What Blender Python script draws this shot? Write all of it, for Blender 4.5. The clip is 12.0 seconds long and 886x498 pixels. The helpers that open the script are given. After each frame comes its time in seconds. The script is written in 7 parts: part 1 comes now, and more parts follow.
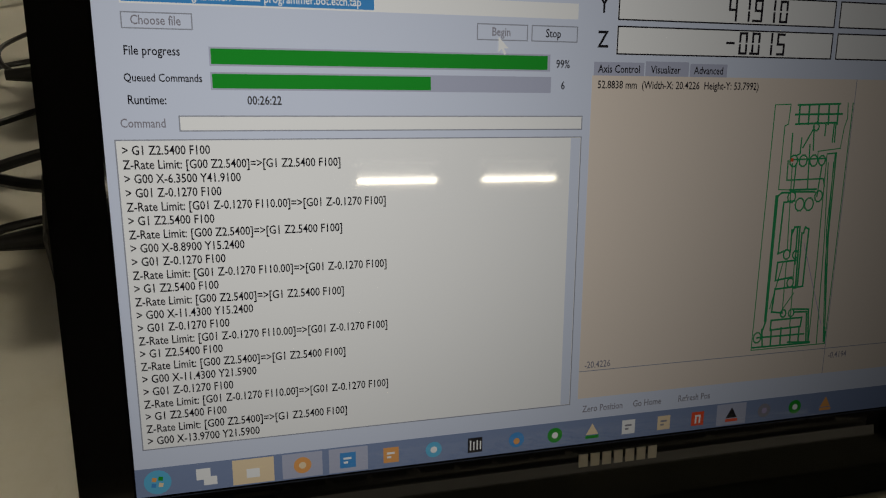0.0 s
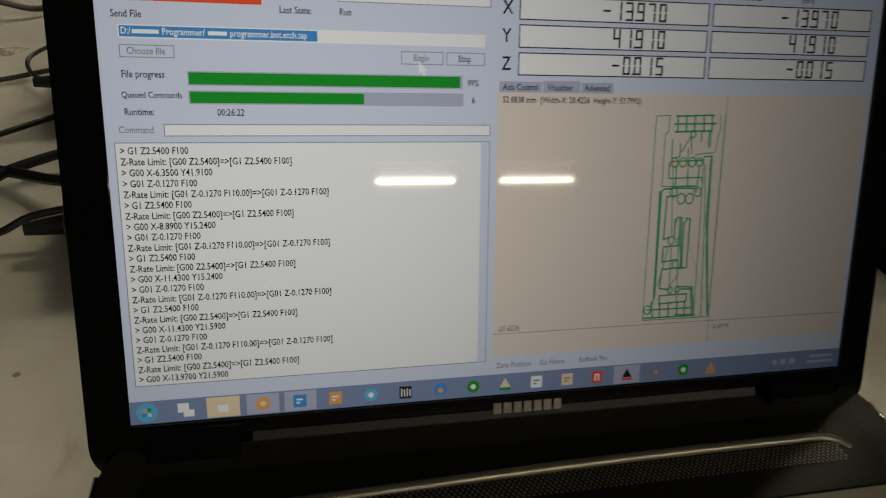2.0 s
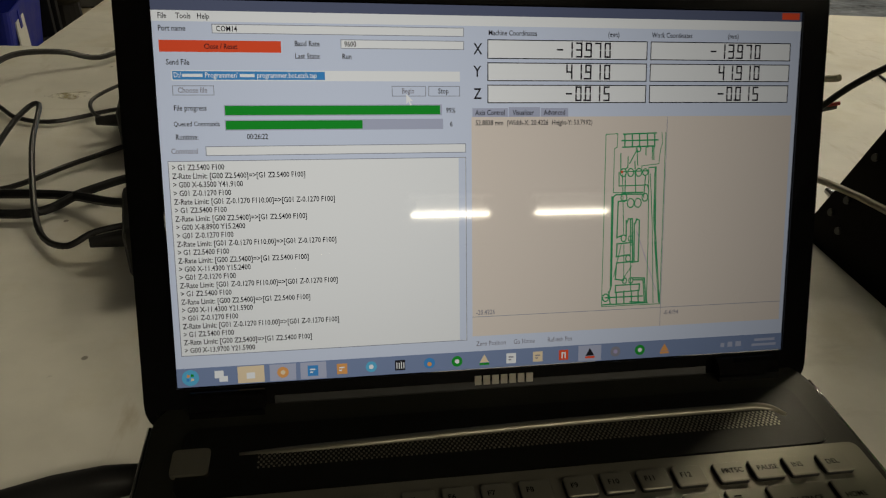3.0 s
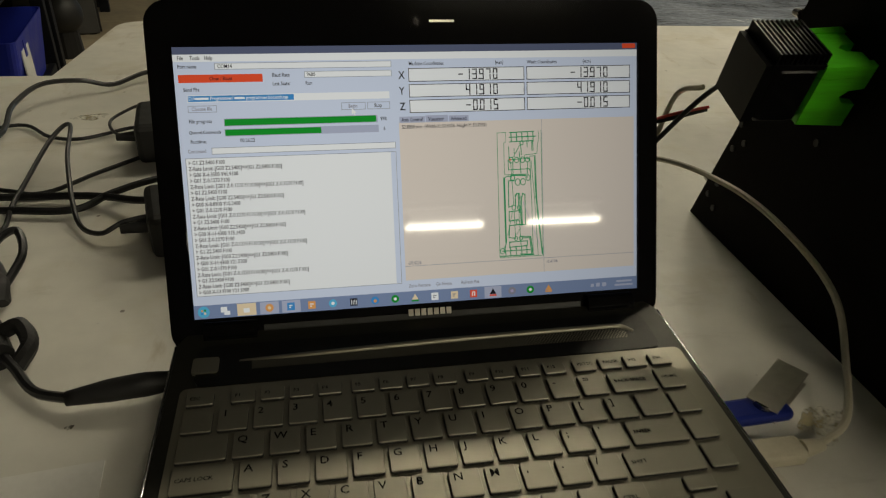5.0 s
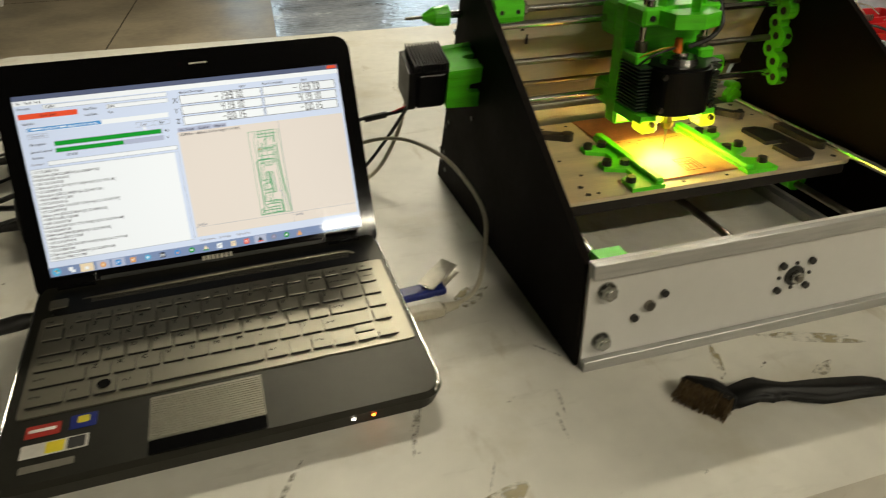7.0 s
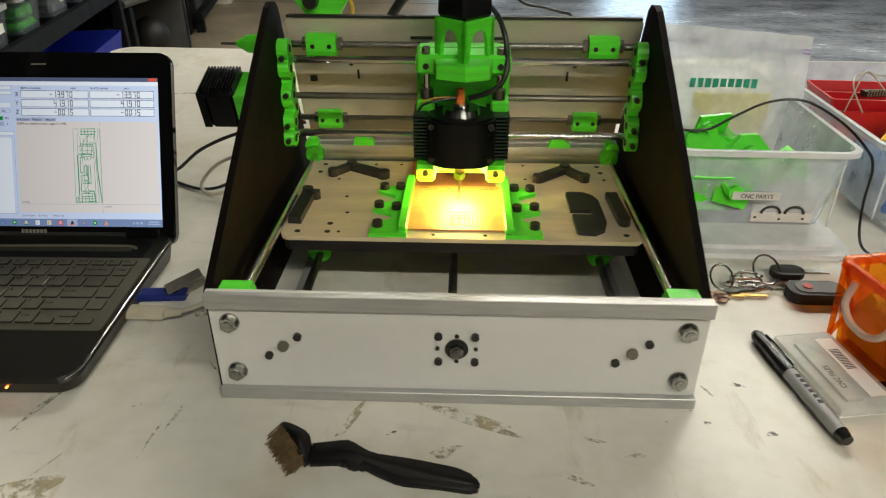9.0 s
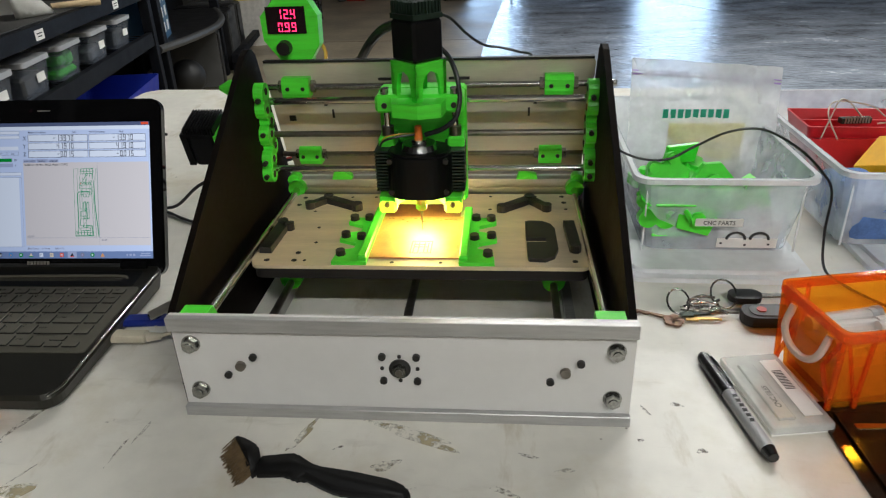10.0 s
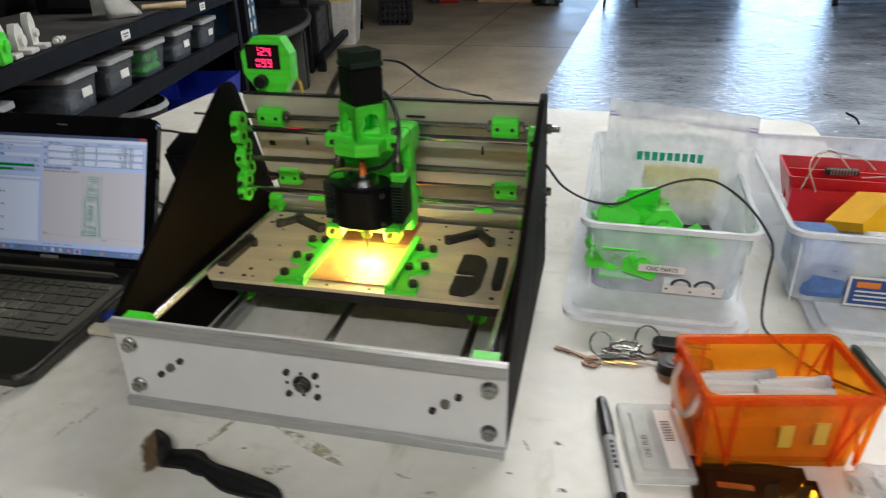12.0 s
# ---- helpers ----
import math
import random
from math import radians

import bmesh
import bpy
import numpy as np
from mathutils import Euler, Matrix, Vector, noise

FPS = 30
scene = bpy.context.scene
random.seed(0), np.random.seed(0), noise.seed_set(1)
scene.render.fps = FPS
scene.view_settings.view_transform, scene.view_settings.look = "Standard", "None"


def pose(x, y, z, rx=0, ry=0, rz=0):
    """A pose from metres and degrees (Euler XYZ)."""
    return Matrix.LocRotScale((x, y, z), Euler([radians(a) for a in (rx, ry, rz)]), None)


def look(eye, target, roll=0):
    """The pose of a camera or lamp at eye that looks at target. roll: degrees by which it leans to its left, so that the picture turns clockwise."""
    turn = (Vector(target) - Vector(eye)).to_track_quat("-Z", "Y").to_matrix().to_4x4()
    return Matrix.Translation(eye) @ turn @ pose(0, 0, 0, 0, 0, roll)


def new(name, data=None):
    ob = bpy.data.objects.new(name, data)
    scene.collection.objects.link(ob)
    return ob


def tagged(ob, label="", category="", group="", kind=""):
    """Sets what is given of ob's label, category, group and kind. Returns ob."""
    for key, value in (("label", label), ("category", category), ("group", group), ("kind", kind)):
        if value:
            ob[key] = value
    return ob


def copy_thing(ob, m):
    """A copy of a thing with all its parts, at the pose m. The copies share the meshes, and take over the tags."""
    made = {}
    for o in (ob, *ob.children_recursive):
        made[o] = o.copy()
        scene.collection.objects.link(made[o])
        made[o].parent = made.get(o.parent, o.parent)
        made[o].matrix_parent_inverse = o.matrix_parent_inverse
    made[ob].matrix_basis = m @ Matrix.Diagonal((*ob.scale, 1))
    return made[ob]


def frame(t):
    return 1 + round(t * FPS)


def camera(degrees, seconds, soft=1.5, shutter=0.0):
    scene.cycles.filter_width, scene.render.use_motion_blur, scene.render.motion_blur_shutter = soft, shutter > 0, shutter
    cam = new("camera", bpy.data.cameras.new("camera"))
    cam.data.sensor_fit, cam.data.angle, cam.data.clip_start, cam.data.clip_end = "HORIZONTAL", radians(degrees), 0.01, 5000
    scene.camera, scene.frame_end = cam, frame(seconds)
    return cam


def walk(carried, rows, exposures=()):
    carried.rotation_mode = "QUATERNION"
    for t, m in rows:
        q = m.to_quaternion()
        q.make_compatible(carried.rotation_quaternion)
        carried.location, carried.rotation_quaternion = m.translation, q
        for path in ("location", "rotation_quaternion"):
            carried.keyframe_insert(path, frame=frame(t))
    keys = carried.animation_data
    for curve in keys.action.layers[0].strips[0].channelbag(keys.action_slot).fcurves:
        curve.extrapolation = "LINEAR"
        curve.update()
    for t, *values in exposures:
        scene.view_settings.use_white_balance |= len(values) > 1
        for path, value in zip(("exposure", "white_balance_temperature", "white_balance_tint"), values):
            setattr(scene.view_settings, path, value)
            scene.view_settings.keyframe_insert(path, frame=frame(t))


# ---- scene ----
cam = camera(65.47, 12.0, soft=1.15, shutter=0.4)
ROWS = [
    (0.0, -0.5854, 0.0937, 0.9610, -11.72, -34.16, -5.69),
    (0.5, -0.5868, 0.0922, 0.9597, -11.59, -34.42, -5.60),
    (1.0, -0.5868, 0.0820, 0.9676, -11.24, -34.08, -4.72),
    (1.5, -0.5808, 0.0699, 0.9745, -10.09, -34.66, -4.69),
    (2.0, -0.5657, 0.0450, 0.9859, -10.03, -34.26, -5.23),
    (2.5, -0.5556, 0.0131, 0.9979, -8.95, -32.63, -3.44),
    (3.0, -0.5541, -0.0134, 1.0049, -7.70, -31.61, -3.11),
    (5.0, -0.5360, -0.1401, 1.0473, -8.62, -30.42, -1.90),
    (5.5, -0.5349, -0.1908, 1.0600, -9.32, -30.10, -1.39),
    (6.0, -0.5318, -0.2782, 1.0886, -12.49, -28.95, 0.95),
    (6.5, -0.5008, -0.3686, 1.1227, -16.39, -29.75, -0.81),
    (7.0, -0.4308, -0.3921, 1.1325, -16.84, -30.90, 0.80),
    (7.5, -0.2942, -0.3768, 1.1468, -11.75, -30.56, -0.43),
    (9.3, 0.0361, -0.4629, 1.1466, 3.05, -28.84, 0.38),
    (9.5, 0.0549, -0.4694, 1.1513, 3.62, -28.40, 0.72),
    (10.0, 0.0866, -0.4817, 1.1603, 4.51, -26.55, 1.80),
    (10.5, 0.1151, -0.4826, 1.1885, 5.57, -26.63, 2.15),
    (11.0, 0.1173, -0.5050, 1.2130, 7.40, -26.17, 2.62),
    (11.5, 0.1463, -0.5113, 1.2229, 10.46, -25.77, 3.25),
    (12.0, 0.2580, -0.4928, 1.2125, 12.77, -26.38, 0.99),
]
EXPOSURES = [
    (0.0, -0.88, 7050, 11), (2.5, -0.80, 7000, 10), (5.5, -0.52, 6850, 8), (6.5, -0.05, 6900, 8), (7.5, 0.15, 6700, 8), (9.5, 0.38, 5850, 12), (10.5, 0.37, 5420, 15), (12.0, 0.38, 5520, 15),
]
walk(cam, [(t, pose(x, y, z, 90 + pitch, roll, yaw)) for t, x, y, z, yaw, pitch, roll in ROWS], EXPOSURES)

# ---- light ----
world = bpy.data.worlds.new("world")
scene.world = world
world.use_nodes = True
wn = world.node_tree
sky = wn.nodes.new("ShaderNodeTexSky")
sky.sky_type = "NISHITA"
sky.sun_disc = False
sky.sun_elevation, sky.sun_rotation = radians(40), radians(150)
wn.links.new(sky.outputs[0], wn.nodes["Background"].inputs[0])
wn.nodes["Background"].inputs[1].default_value = 0.12

T = 0.75          # table top
CEIL = 3.4


def area(name, at, aim, sx, sy, watts, colour):
    data = bpy.data.lights.new(name, "AREA")
    data.shape, data.size, data.size_y, data.energy, data.color = "RECTANGLE", sx, sy, watts, colour
    ob = new(name, data)
    ob.matrix_world = look(at, aim)
    return ob


TUBE_WHITE = (1.0, 0.915, 0.71)
LAMPS = [(1.0, -7.05), (2.50, -7.05), (0.9, 4.2), (0.1, 2.6), (1.6, 2.6), (0.5, -2.4), (2.0, -2.4), (3.4, 4.6)]
for lx, ly in LAMPS:
    area("tube_light", (lx, ly, CEIL - 0.262), (lx, ly, 0), 0.92, 0.10, 33, TUBE_WHITE)
# daylight in the two open doorways of the far wall
DOORS = [(-0.75, 0.35), (2.5, 3.9)]
for x0, x1 in DOORS:
    area("door_light", ((x0 + x1) / 2, 13.05, 1.25), ((x0 + x1) / 2, 0, 0.6), x1 - x0, 2.3, 36, (0.62, 0.82, 1.0))
# the machine's own work light under its spindle
lamp = bpy.data.lights.new("work_light", "POINT")
lamp.energy, lamp.color, lamp.shadow_soft_size = 1.25, (1.0, 0.66, 0.18), 0.026
new("work_light", lamp).location = (0.0, 0.214, T + 0.116)

# ---- materials ----
MATS = {}


def mat(name, colour, rough=0.5, metal=0.0, var=0.12, scale=40.0, bump=0.0, bscale=300.0, bdist=0.002, spec=0.5, emit=0.0, coat=0.0, tint=None, stretch=(1, 1, 1)):
    """A surface with grain at two scales, in metres."""
    m = bpy.data.materials.new(name)
    m.use_nodes = True
    nt = m.node_tree
    b = nt.nodes["Principled BSDF"]
    b.inputs["Roughness"].default_value, b.inputs["Metallic"].default_value = rough, metal
    b.inputs["Specular IOR Level"].default_value, b.inputs["Coat Weight"].default_value = spec, coat
    b.inputs["Coat Roughness"].default_value = 0.08
    if emit:
        b.inputs["Emission Color"].default_value, b.inputs["Emission Strength"].default_value = (*colour, 1), emit
        b.inputs["Base Color"].default_value = (0.004, 0.004, 0.004, 1)
    elif not var:
        b.inputs["Base Color"].default_value = (*colour, 1)
    if var and not emit:
        co = nt.nodes.new("ShaderNodeTexCoord")
        mp = nt.nodes.new("ShaderNodeMapping")
        mp.inputs["Scale"].default_value = stretch
        nt.links.new(co.outputs["Object"], mp.inputs[0])
        n1, n2 = nt.nodes.new("ShaderNodeTexNoise"), nt.nodes.new("ShaderNodeTexNoise")
        n1.inputs["Scale"].default_value, n1.inputs["Detail"].default_value = scale, 6
        n2.inputs["Scale"].default_value, n2.inputs["Detail"].default_value = scale * 9, 3
        add = nt.nodes.new("ShaderNodeMath")
        add.operation = "MULTIPLY_ADD"
        nt.links.new(mp.outputs[0], n1.inputs[0])
        nt.links.new(mp.outputs[0], n2.inputs[0])
        nt.links.new(n2.outputs[0], add.inputs[0])
        add.inputs[1].default_value = 0.4
        nt.links.new(n1.outputs[0], add.inputs[2])
        ramp = nt.nodes.new("ShaderNodeValToRGB")
        dark = tint or tuple(c * (1 - var * 2) for c in colour)
        ramp.color_ramp.elements[0].position, ramp.color_ramp.elements[0].color = 0.45, (*dark, 1)
        ramp.color_ramp.elements[1].position, ramp.color_ramp.elements[1].color = 0.85, (*[min(1, c * (1 + var * 0.6)) for c in colour], 1)
        nt.links.new(add.outputs[0], ramp.inputs[0])
        nt.links.new(ramp.outputs[0], b.inputs["Base Color"])
        mr = nt.nodes.new("ShaderNodeMapRange")
        mr.inputs["From Min"].default_value, mr.inputs["From Max"].default_value = 0.4, 1.0
        mr.inputs["To Min"].default_value, mr.inputs["To Max"].default_value = max(0.03, rough - (0.02 if metal > 0.5 else 0.09)), min(1, rough + (0.02 if metal > 0.5 else 0.09))
        nt.links.new(add.outputs[0], mr.inputs[0])
        nt.links.new(mr.outputs[0], b.inputs["Roughness"])
        if bump:
            n3 = nt.nodes.new("ShaderNodeTexNoise")
            n3.inputs["Scale"].default_value, n3.inputs["Detail"].default_value = bscale, 4
            nt.links.new(mp.outputs[0], n3.inputs[0])
            bp = nt.nodes.new("ShaderNodeBump")
            bp.inputs["Strength"].default_value, bp.inputs["Distance"].default_value = bump, bdist
            nt.links.new(n3.outputs[0], bp.inputs["Height"])
            nt.links.new(bp.outputs[0], b.inputs["Normal"])
    MATS[name] = m
    return m


def clear(name, colour, see, rough=0.2, haze=(0.8, 0.82, 0.85), bump=0.0, bscale=60.0):
    """Thin see-through plastic: part of the light passes tinted, the rest meets a glossy film."""
    m = bpy.data.materials.new(name)
    m.use_nodes = True
    nt = m.node_tree
    b = nt.nodes["Principled BSDF"]
    b.inputs["Base Color"].default_value, b.inputs["Roughness"].default_value = (*haze, 1), rough
    tr, mx = nt.nodes.new("ShaderNodeBsdfTransparent"), nt.nodes.new("ShaderNodeMixShader")
    tr.inputs[0].default_value = (*colour, 1)
    co, n = nt.nodes.new("ShaderNodeTexCoord"), nt.nodes.new("ShaderNodeTexNoise")
    n.inputs["Scale"].default_value, n.inputs["Detail"].default_value = 35, 5
    nt.links.new(co.outputs["Object"], n.inputs[0])
    mr = nt.nodes.new("ShaderNodeMapRange")
    mr.inputs["From Min"].default_value, mr.inputs["From Max"].default_value = 0.3, 0.7
    mr.inputs["To Min"].default_value, mr.inputs["To Max"].default_value = max(0, see - 0.07), min(1, see + 0.07)
    nt.links.new(n.outputs[0], mr.inputs[0])
    nt.links.new(mr.outputs[0], mx.inputs[0])
    nt.links.new(b.outputs[0], mx.inputs[1])
    nt.links.new(tr.outputs[0], mx.inputs[2])
    nt.links.new(mx.outputs[0], nt.nodes["Material Output"].inputs[0])
    if bump:
        n3, bp = nt.nodes.new("ShaderNodeTexNoise"), nt.nodes.new("ShaderNodeBump")
        n3.inputs["Scale"].default_value, n3.inputs["Detail"].default_value = bscale, 2
        nt.links.new(co.outputs["Object"], n3.inputs[0])
        bp.inputs["Strength"].default_value, bp.inputs["Distance"].default_value = bump, 0.01
        nt.links.new(n3.outputs[0], bp.inputs["Height"])
        nt.links.new(bp.outputs[0], b.inputs["Normal"])
    MATS[name] = m
    return m


def table_paint():
    """Worn white paint: clouds of grime, scuffs and dark specks."""
    m = mat("table_white", (0.745, 0.725, 0.655), rough=0.38, var=0.08, scale=5, bump=0.08, bscale=90)
    nt = m.node_tree
    b = nt.nodes["Principled BSDF"]
    base = b.inputs["Base Color"].links[0].from_socket
    co = nt.nodes.new("ShaderNodeTexCoord")

    def layer(base, kind, scale, lo, hi, colour, stretch, amount):
        mp = nt.nodes.new("ShaderNodeMapping")
        mp.inputs["Scale"].default_value = stretch
        mp.inputs["Rotation"].default_value = (0, 0, 0.35)
        nt.links.new(co.outputs["Object"], mp.inputs[0])
        t = nt.nodes.new("ShaderNodeTexVoronoi" if kind == "v" else "ShaderNodeTexNoise")
        t.inputs["Scale"].default_value = scale
        if kind == "n":
            t.inputs["Detail"].default_value, t.inputs["Roughness"].default_value = 8, 0.62
        nt.links.new(mp.outputs[0], t.inputs[0])
        mr = nt.nodes.new("ShaderNodeMapRange")
        mr.inputs["From Min"].default_value, mr.inputs["From Max"].default_value = lo, hi
        mr.inputs["To Max"].default_value = amount
        nt.links.new(t.outputs[0], mr.inputs[0])
        mix = nt.nodes.new("ShaderNodeMix")
        mix.data_type = "RGBA"
        nt.links.new(mr.outputs[0], mix.inputs[0])
        nt.links.new(base, mix.inputs[6])
        mix.inputs[7].default_value = (*colour, 1)
        return mix.outputs[2]
    c = layer(base, "n", 7, 0.54, 0.74, (0.50, 0.44, 0.29), (1, 1, 1), 0.6)
    c = layer(c, "n", 11, 0.61, 0.71, (0.40, 0.34, 0.22), (2.6, 0.7, 1), 0.5)
    c = layer(c, "n", 26, 0.60, 0.72, (0.46, 0.43, 0.36), (0.5, 1.8, 1), 0.35)
    c = layer(c, "n", 60, 0.70, 0.76, (0.16, 0.14, 0.11), (1, 1, 1), 0.7)
    c = layer(c, "v", 22, 0.045, 0.03, (0.12, 0.10, 0.08), (1, 1, 1), 0.75)
    nt.links.new(c, b.inputs["Base Color"])
    return m


table_paint()
mat("table_edge", (0.30, 0.22, 0.13), 0.6, var=0.2, scale=30)
mat("laptop_black", (0.004, 0.004, 0.0045), 0.06, var=0.0, spec=0.4)
mat("laptop_base", (0.036, 0.035, 0.028), 0.42, 0.6, 0.06, 60, 0.05, 1500)
mat("laptop_deck", (0.030, 0.029, 0.025), 0.3, 0.8, 0.06, 60, 0.12, 2500)
mat("laptop_silver", (0.26, 0.245, 0.195), 0.38, 0.7, 0.02, 90)
mat("key_silver", (0.25, 0.237, 0.190), 0.40, 0.65, 0.02, 120)
mat("legend", (0.004, 0.004, 0.004), 0.8, var=0, spec=0.05)
mat("pad_silver", (0.30, 0.285, 0.24), 0.42, 0.6, 0.05, 200)
mat("logo_silver", (0.55, 0.52, 0.45), 0.35, 0.8, 0.05, 200)
mat("rubber", (0.012, 0.012, 0.012), 0.55, var=0.15, scale=80)
mat("cable_black", (0.010, 0.010, 0.011), 0.38, var=0.1, scale=60)
mat("cable_beige", (0.50, 0.46, 0.35), 0.4, var=0.06, scale=60)
mat("plate_brown", (0.0052, 0.0033, 0.0022), 0.65, var=0.25, scale=14, bump=0.05, bscale=400, spec=0.08)
mat("plate_edge", (0.010, 0.008, 0.007), 0.6, var=0.2, scale=60)
mat("panel_white", (0.68, 0.67, 0.645), 0.4, var=0.03, scale=8)
mat("aluminium", (0.46, 0.46, 0.45), 0.42, 0.55, 0.07, 30, stretch=(1, 12, 12))
mat("steel", (0.74, 0.73, 0.70), 0.15, 1.0, 0.08, 60)
mat("steel_dark", (0.24, 0.22, 0.19), 0.33, 1.0, 0.12, 90)
mat("zinc", (0.36, 0.36, 0.34), 0.26, 1.0, 0.2, 300)
mat("green_print", (0.115, 0.78, 0.028), 0.34, var=0.10, scale=50, bump=0.14, bscale=900, stretch=(0.2, 0.2, 3))
mat("plywood", (0.62, 0.52, 0.35), 0.45, var=0.10, scale=9, stretch=(1, 6, 6), bump=0.04)
mat("back_board", (0.57, 0.52, 0.41), 0.5, var=0.08, scale=9, stretch=(1, 6, 6))
mat("copper", (0.62, 0.30, 0.13), 0.46, 0.35, 0.16, 40)
mat("copper_old", (0.40, 0.155, 0.085), 0.45, 0.6, 0.2, 40)
mat("trace_dark", (0.12, 0.07, 0.02), 0.6, var=0)
mat("motor_black", (0.004, 0.004, 0.0045), 0.38, var=0.2, scale=60, spec=0.22)
mat("fin_dark", (0.014, 0.028, 0.018), 0.42, 0.3, 0.15, 60)
mat("bolt_black", (0.012, 0.011, 0.010), 0.35, var=0.1, scale=200)
mat("black_print", (0.018, 0.017, 0.017), 0.42, var=0.15, scale=80, bump=0.2, bscale=1200)
mat("brass", (0.62, 0.42, 0.14), 0.3, 1.0, 0.1, 100)
mat("orange_cap", (0.85, 0.20, 0.02), 0.45, var=0.05)
mat("wire_red", (0.45, 0.03, 0.02), 0.45, var=0)
mat("wire_yellow", (0.65, 0.38, 0.03), 0.45, var=0)
mat("led_light", (1.0, 0.52, 0.03), emit=9)
mat("led_red", (1.0, 0.02, 0.08), emit=3.0)
mat("meter_glass", (0.012, 0.006, 0.008), 0.12, var=0)
mat("lid_white", (0.36, 0.37, 0.38), 0.4, var=0.05, scale=30)
clear("bin_clear", (0.97, 0.985, 1.0), 0.67, 0.14, (0.88, 0.94, 1.0))
# clear bin plastic again, the dim light on the shelf put into its haze
clear("bin_clear_shaded", (0.93, 0.95, 0.97), 0.74, 0.2, (0.20, 0.22, 0.26))
clear("lid_cloudy", (0.94, 0.96, 0.97), 0.14, 0.3, (0.88, 0.90, 0.92))
clear("bin_rim", (0.94, 0.96, 0.97), 0.30, 0.22, (0.90, 0.92, 0.94))
clear("bag_film", (0.99, 0.99, 1.0), 0.58, 0.07, (0.96, 0.97, 1.0), 1.0, 30)
clear("amber_box", (1.0, 0.66, 0.07), 0.78, 0.10, (1.0, 0.36, 0.008))
clear("amber_thick", (1.0, 0.50, 0.02), 0.74, 0.10, (1.0, 0.23, 0.005))
clear("tube_clear", (0.97, 0.97, 0.96), 0.45, 0.08, (0.86, 0.86, 0.84))
clear("handle_clear", (0.95, 0.85, 0.75), 0.25, 0.25, (0.86, 0.74, 0.62))
clear("case_clear", (0.96, 0.97, 0.95), 0.55, 0.12, (0.80, 0.81, 0.78))
clear("brown_film", (0.20, 0.11, 0.05), 0.35, 0.05, (0.030, 0.016, 0.008))
mat("paper", (0.78, 0.77, 0.73), 0.7, var=0.04, scale=30)
mat("paper_pink", (0.75, 0.30, 0.32), 0.7, var=0.04, scale=30)
mat("cardboard_white", (0.60, 0.58, 0.53), 0.7, var=0.1, scale=30)
mat("ink", (0.03, 0.03, 0.03), 0.7, var=0)
mat("ink_green", (0.04, 0.36, 0.24), 0.6, var=0)
mat("zip_purple", (0.30, 0.18, 0.48), 0.4, var=0)
mat("card_yellow", (0.80, 0.66, 0.02), 0.6, var=0.08, scale=30)
mat("block_yellow", (0.95, 0.50, 0.004), 0.55, var=0.05, scale=40, spec=0.15)
mat("tray_red", (0.55, 0.012, 0.018), 0.35, var=0.08, scale=40)
mat("fabric_blue", (0.10, 0.19, 0.45), 0.8, var=0.2, scale=40)
mat("label_blue", (0.03, 0.07, 0.25), 0.5, var=0)
mat("label_orange", (0.75, 0.22, 0.02), 0.5, var=0)
mat("grey_junk", (0.30, 0.30, 0.30), 0.5, var=0.3, scale=30)
mat("pen_black", (0.012, 0.012, 0.012), 0.25, var=0)
mat("pen_grey", (0.36, 0.36, 0.36), 0.35, var=0.05)
mat("brush_black", (0.008, 0.008, 0.008), 0.5, var=0.15, scale=80, bump=0.1, bscale=900, spec=0.25)
mat("bristle", (0.17, 0.115, 0.055), 0.6, var=0.3, scale=200)
mat("key_brass", (0.24, 0.145, 0.095), 0.45, 0.6, 0.15, 120)
mat("usb_blue", (0.012, 0.025, 0.20), 0.35, var=0.05)
mat("shelf_black", (0.0055, 0.0062, 0.0085), 0.55, var=0.2, scale=10, spec=0.15)
mat("shelf_board", (0.045, 0.043, 0.040), 0.7, var=0.25, scale=6, bump=0.1, bscale=60)
# holder plastic that the work light shines through, its light put in as emission
mat("lit_plastic", (0.72, 0.80, 0.02), emit=1.5)
# shade in the gaps between keys, put into the colour of their sides
mat("key_side_shade", (0.010, 0.010, 0.009), 0.6, var=0)
mat("lower_board", (0.24, 0.21, 0.16), 0.4, var=0.12, scale=9, stretch=(1, 6, 6))
mat("tote_blue", (0.012, 0.028, 0.36), 0.4, var=0.1, scale=12)
mat("box_blue", (0.035, 0.10, 0.19), 0.5, var=0.1, scale=12)
mat("pc_grey", (0.06, 0.06, 0.058), 0.45, var=0.08, scale=12)
mat("pc_black", (0.009, 0.009, 0.010), 0.4, var=0.1, scale=12)
mat("plastic_white", (0.70, 0.69, 0.64), 0.4, var=0.05, scale=30)
mat("wood_pale", (0.55, 0.42, 0.24), 0.5, var=0.12, scale=20)
# dark things, and the shade behind the shelves put into near-black panels
mat("dark_clutter_shade", (0.006, 0.005, 0.0045), 0.6, var=0.3, scale=10, spec=0.15)
mat("sticker_yellow", (0.70, 0.60, 0.04), 0.5, var=0)
mat("concrete", (0.35, 0.295, 0.205), 0.50, var=0.22, scale=2.2, bump=0.25, bscale=9, bdist=0.006)
mat("coated_floor", (0.35, 0.385, 0.445), 0.22, var=0.25, scale=2.6, bump=1.0, bscale=17, bdist=0.013, tint=(0.15, 0.165, 0.195), spec=0.22, stretch=(0.75, 1.2, 1))
mat("wall_paint", (0.13, 0.125, 0.115), 0.8, var=0.12, scale=1.5)
mat("ceiling_paint", (0.10, 0.098, 0.092), 0.8, var=0.1, scale=1.0)
mat("wood_brown", (0.20, 0.085, 0.035), 0.55, var=0.2, scale=4, stretch=(1, 1, 5))
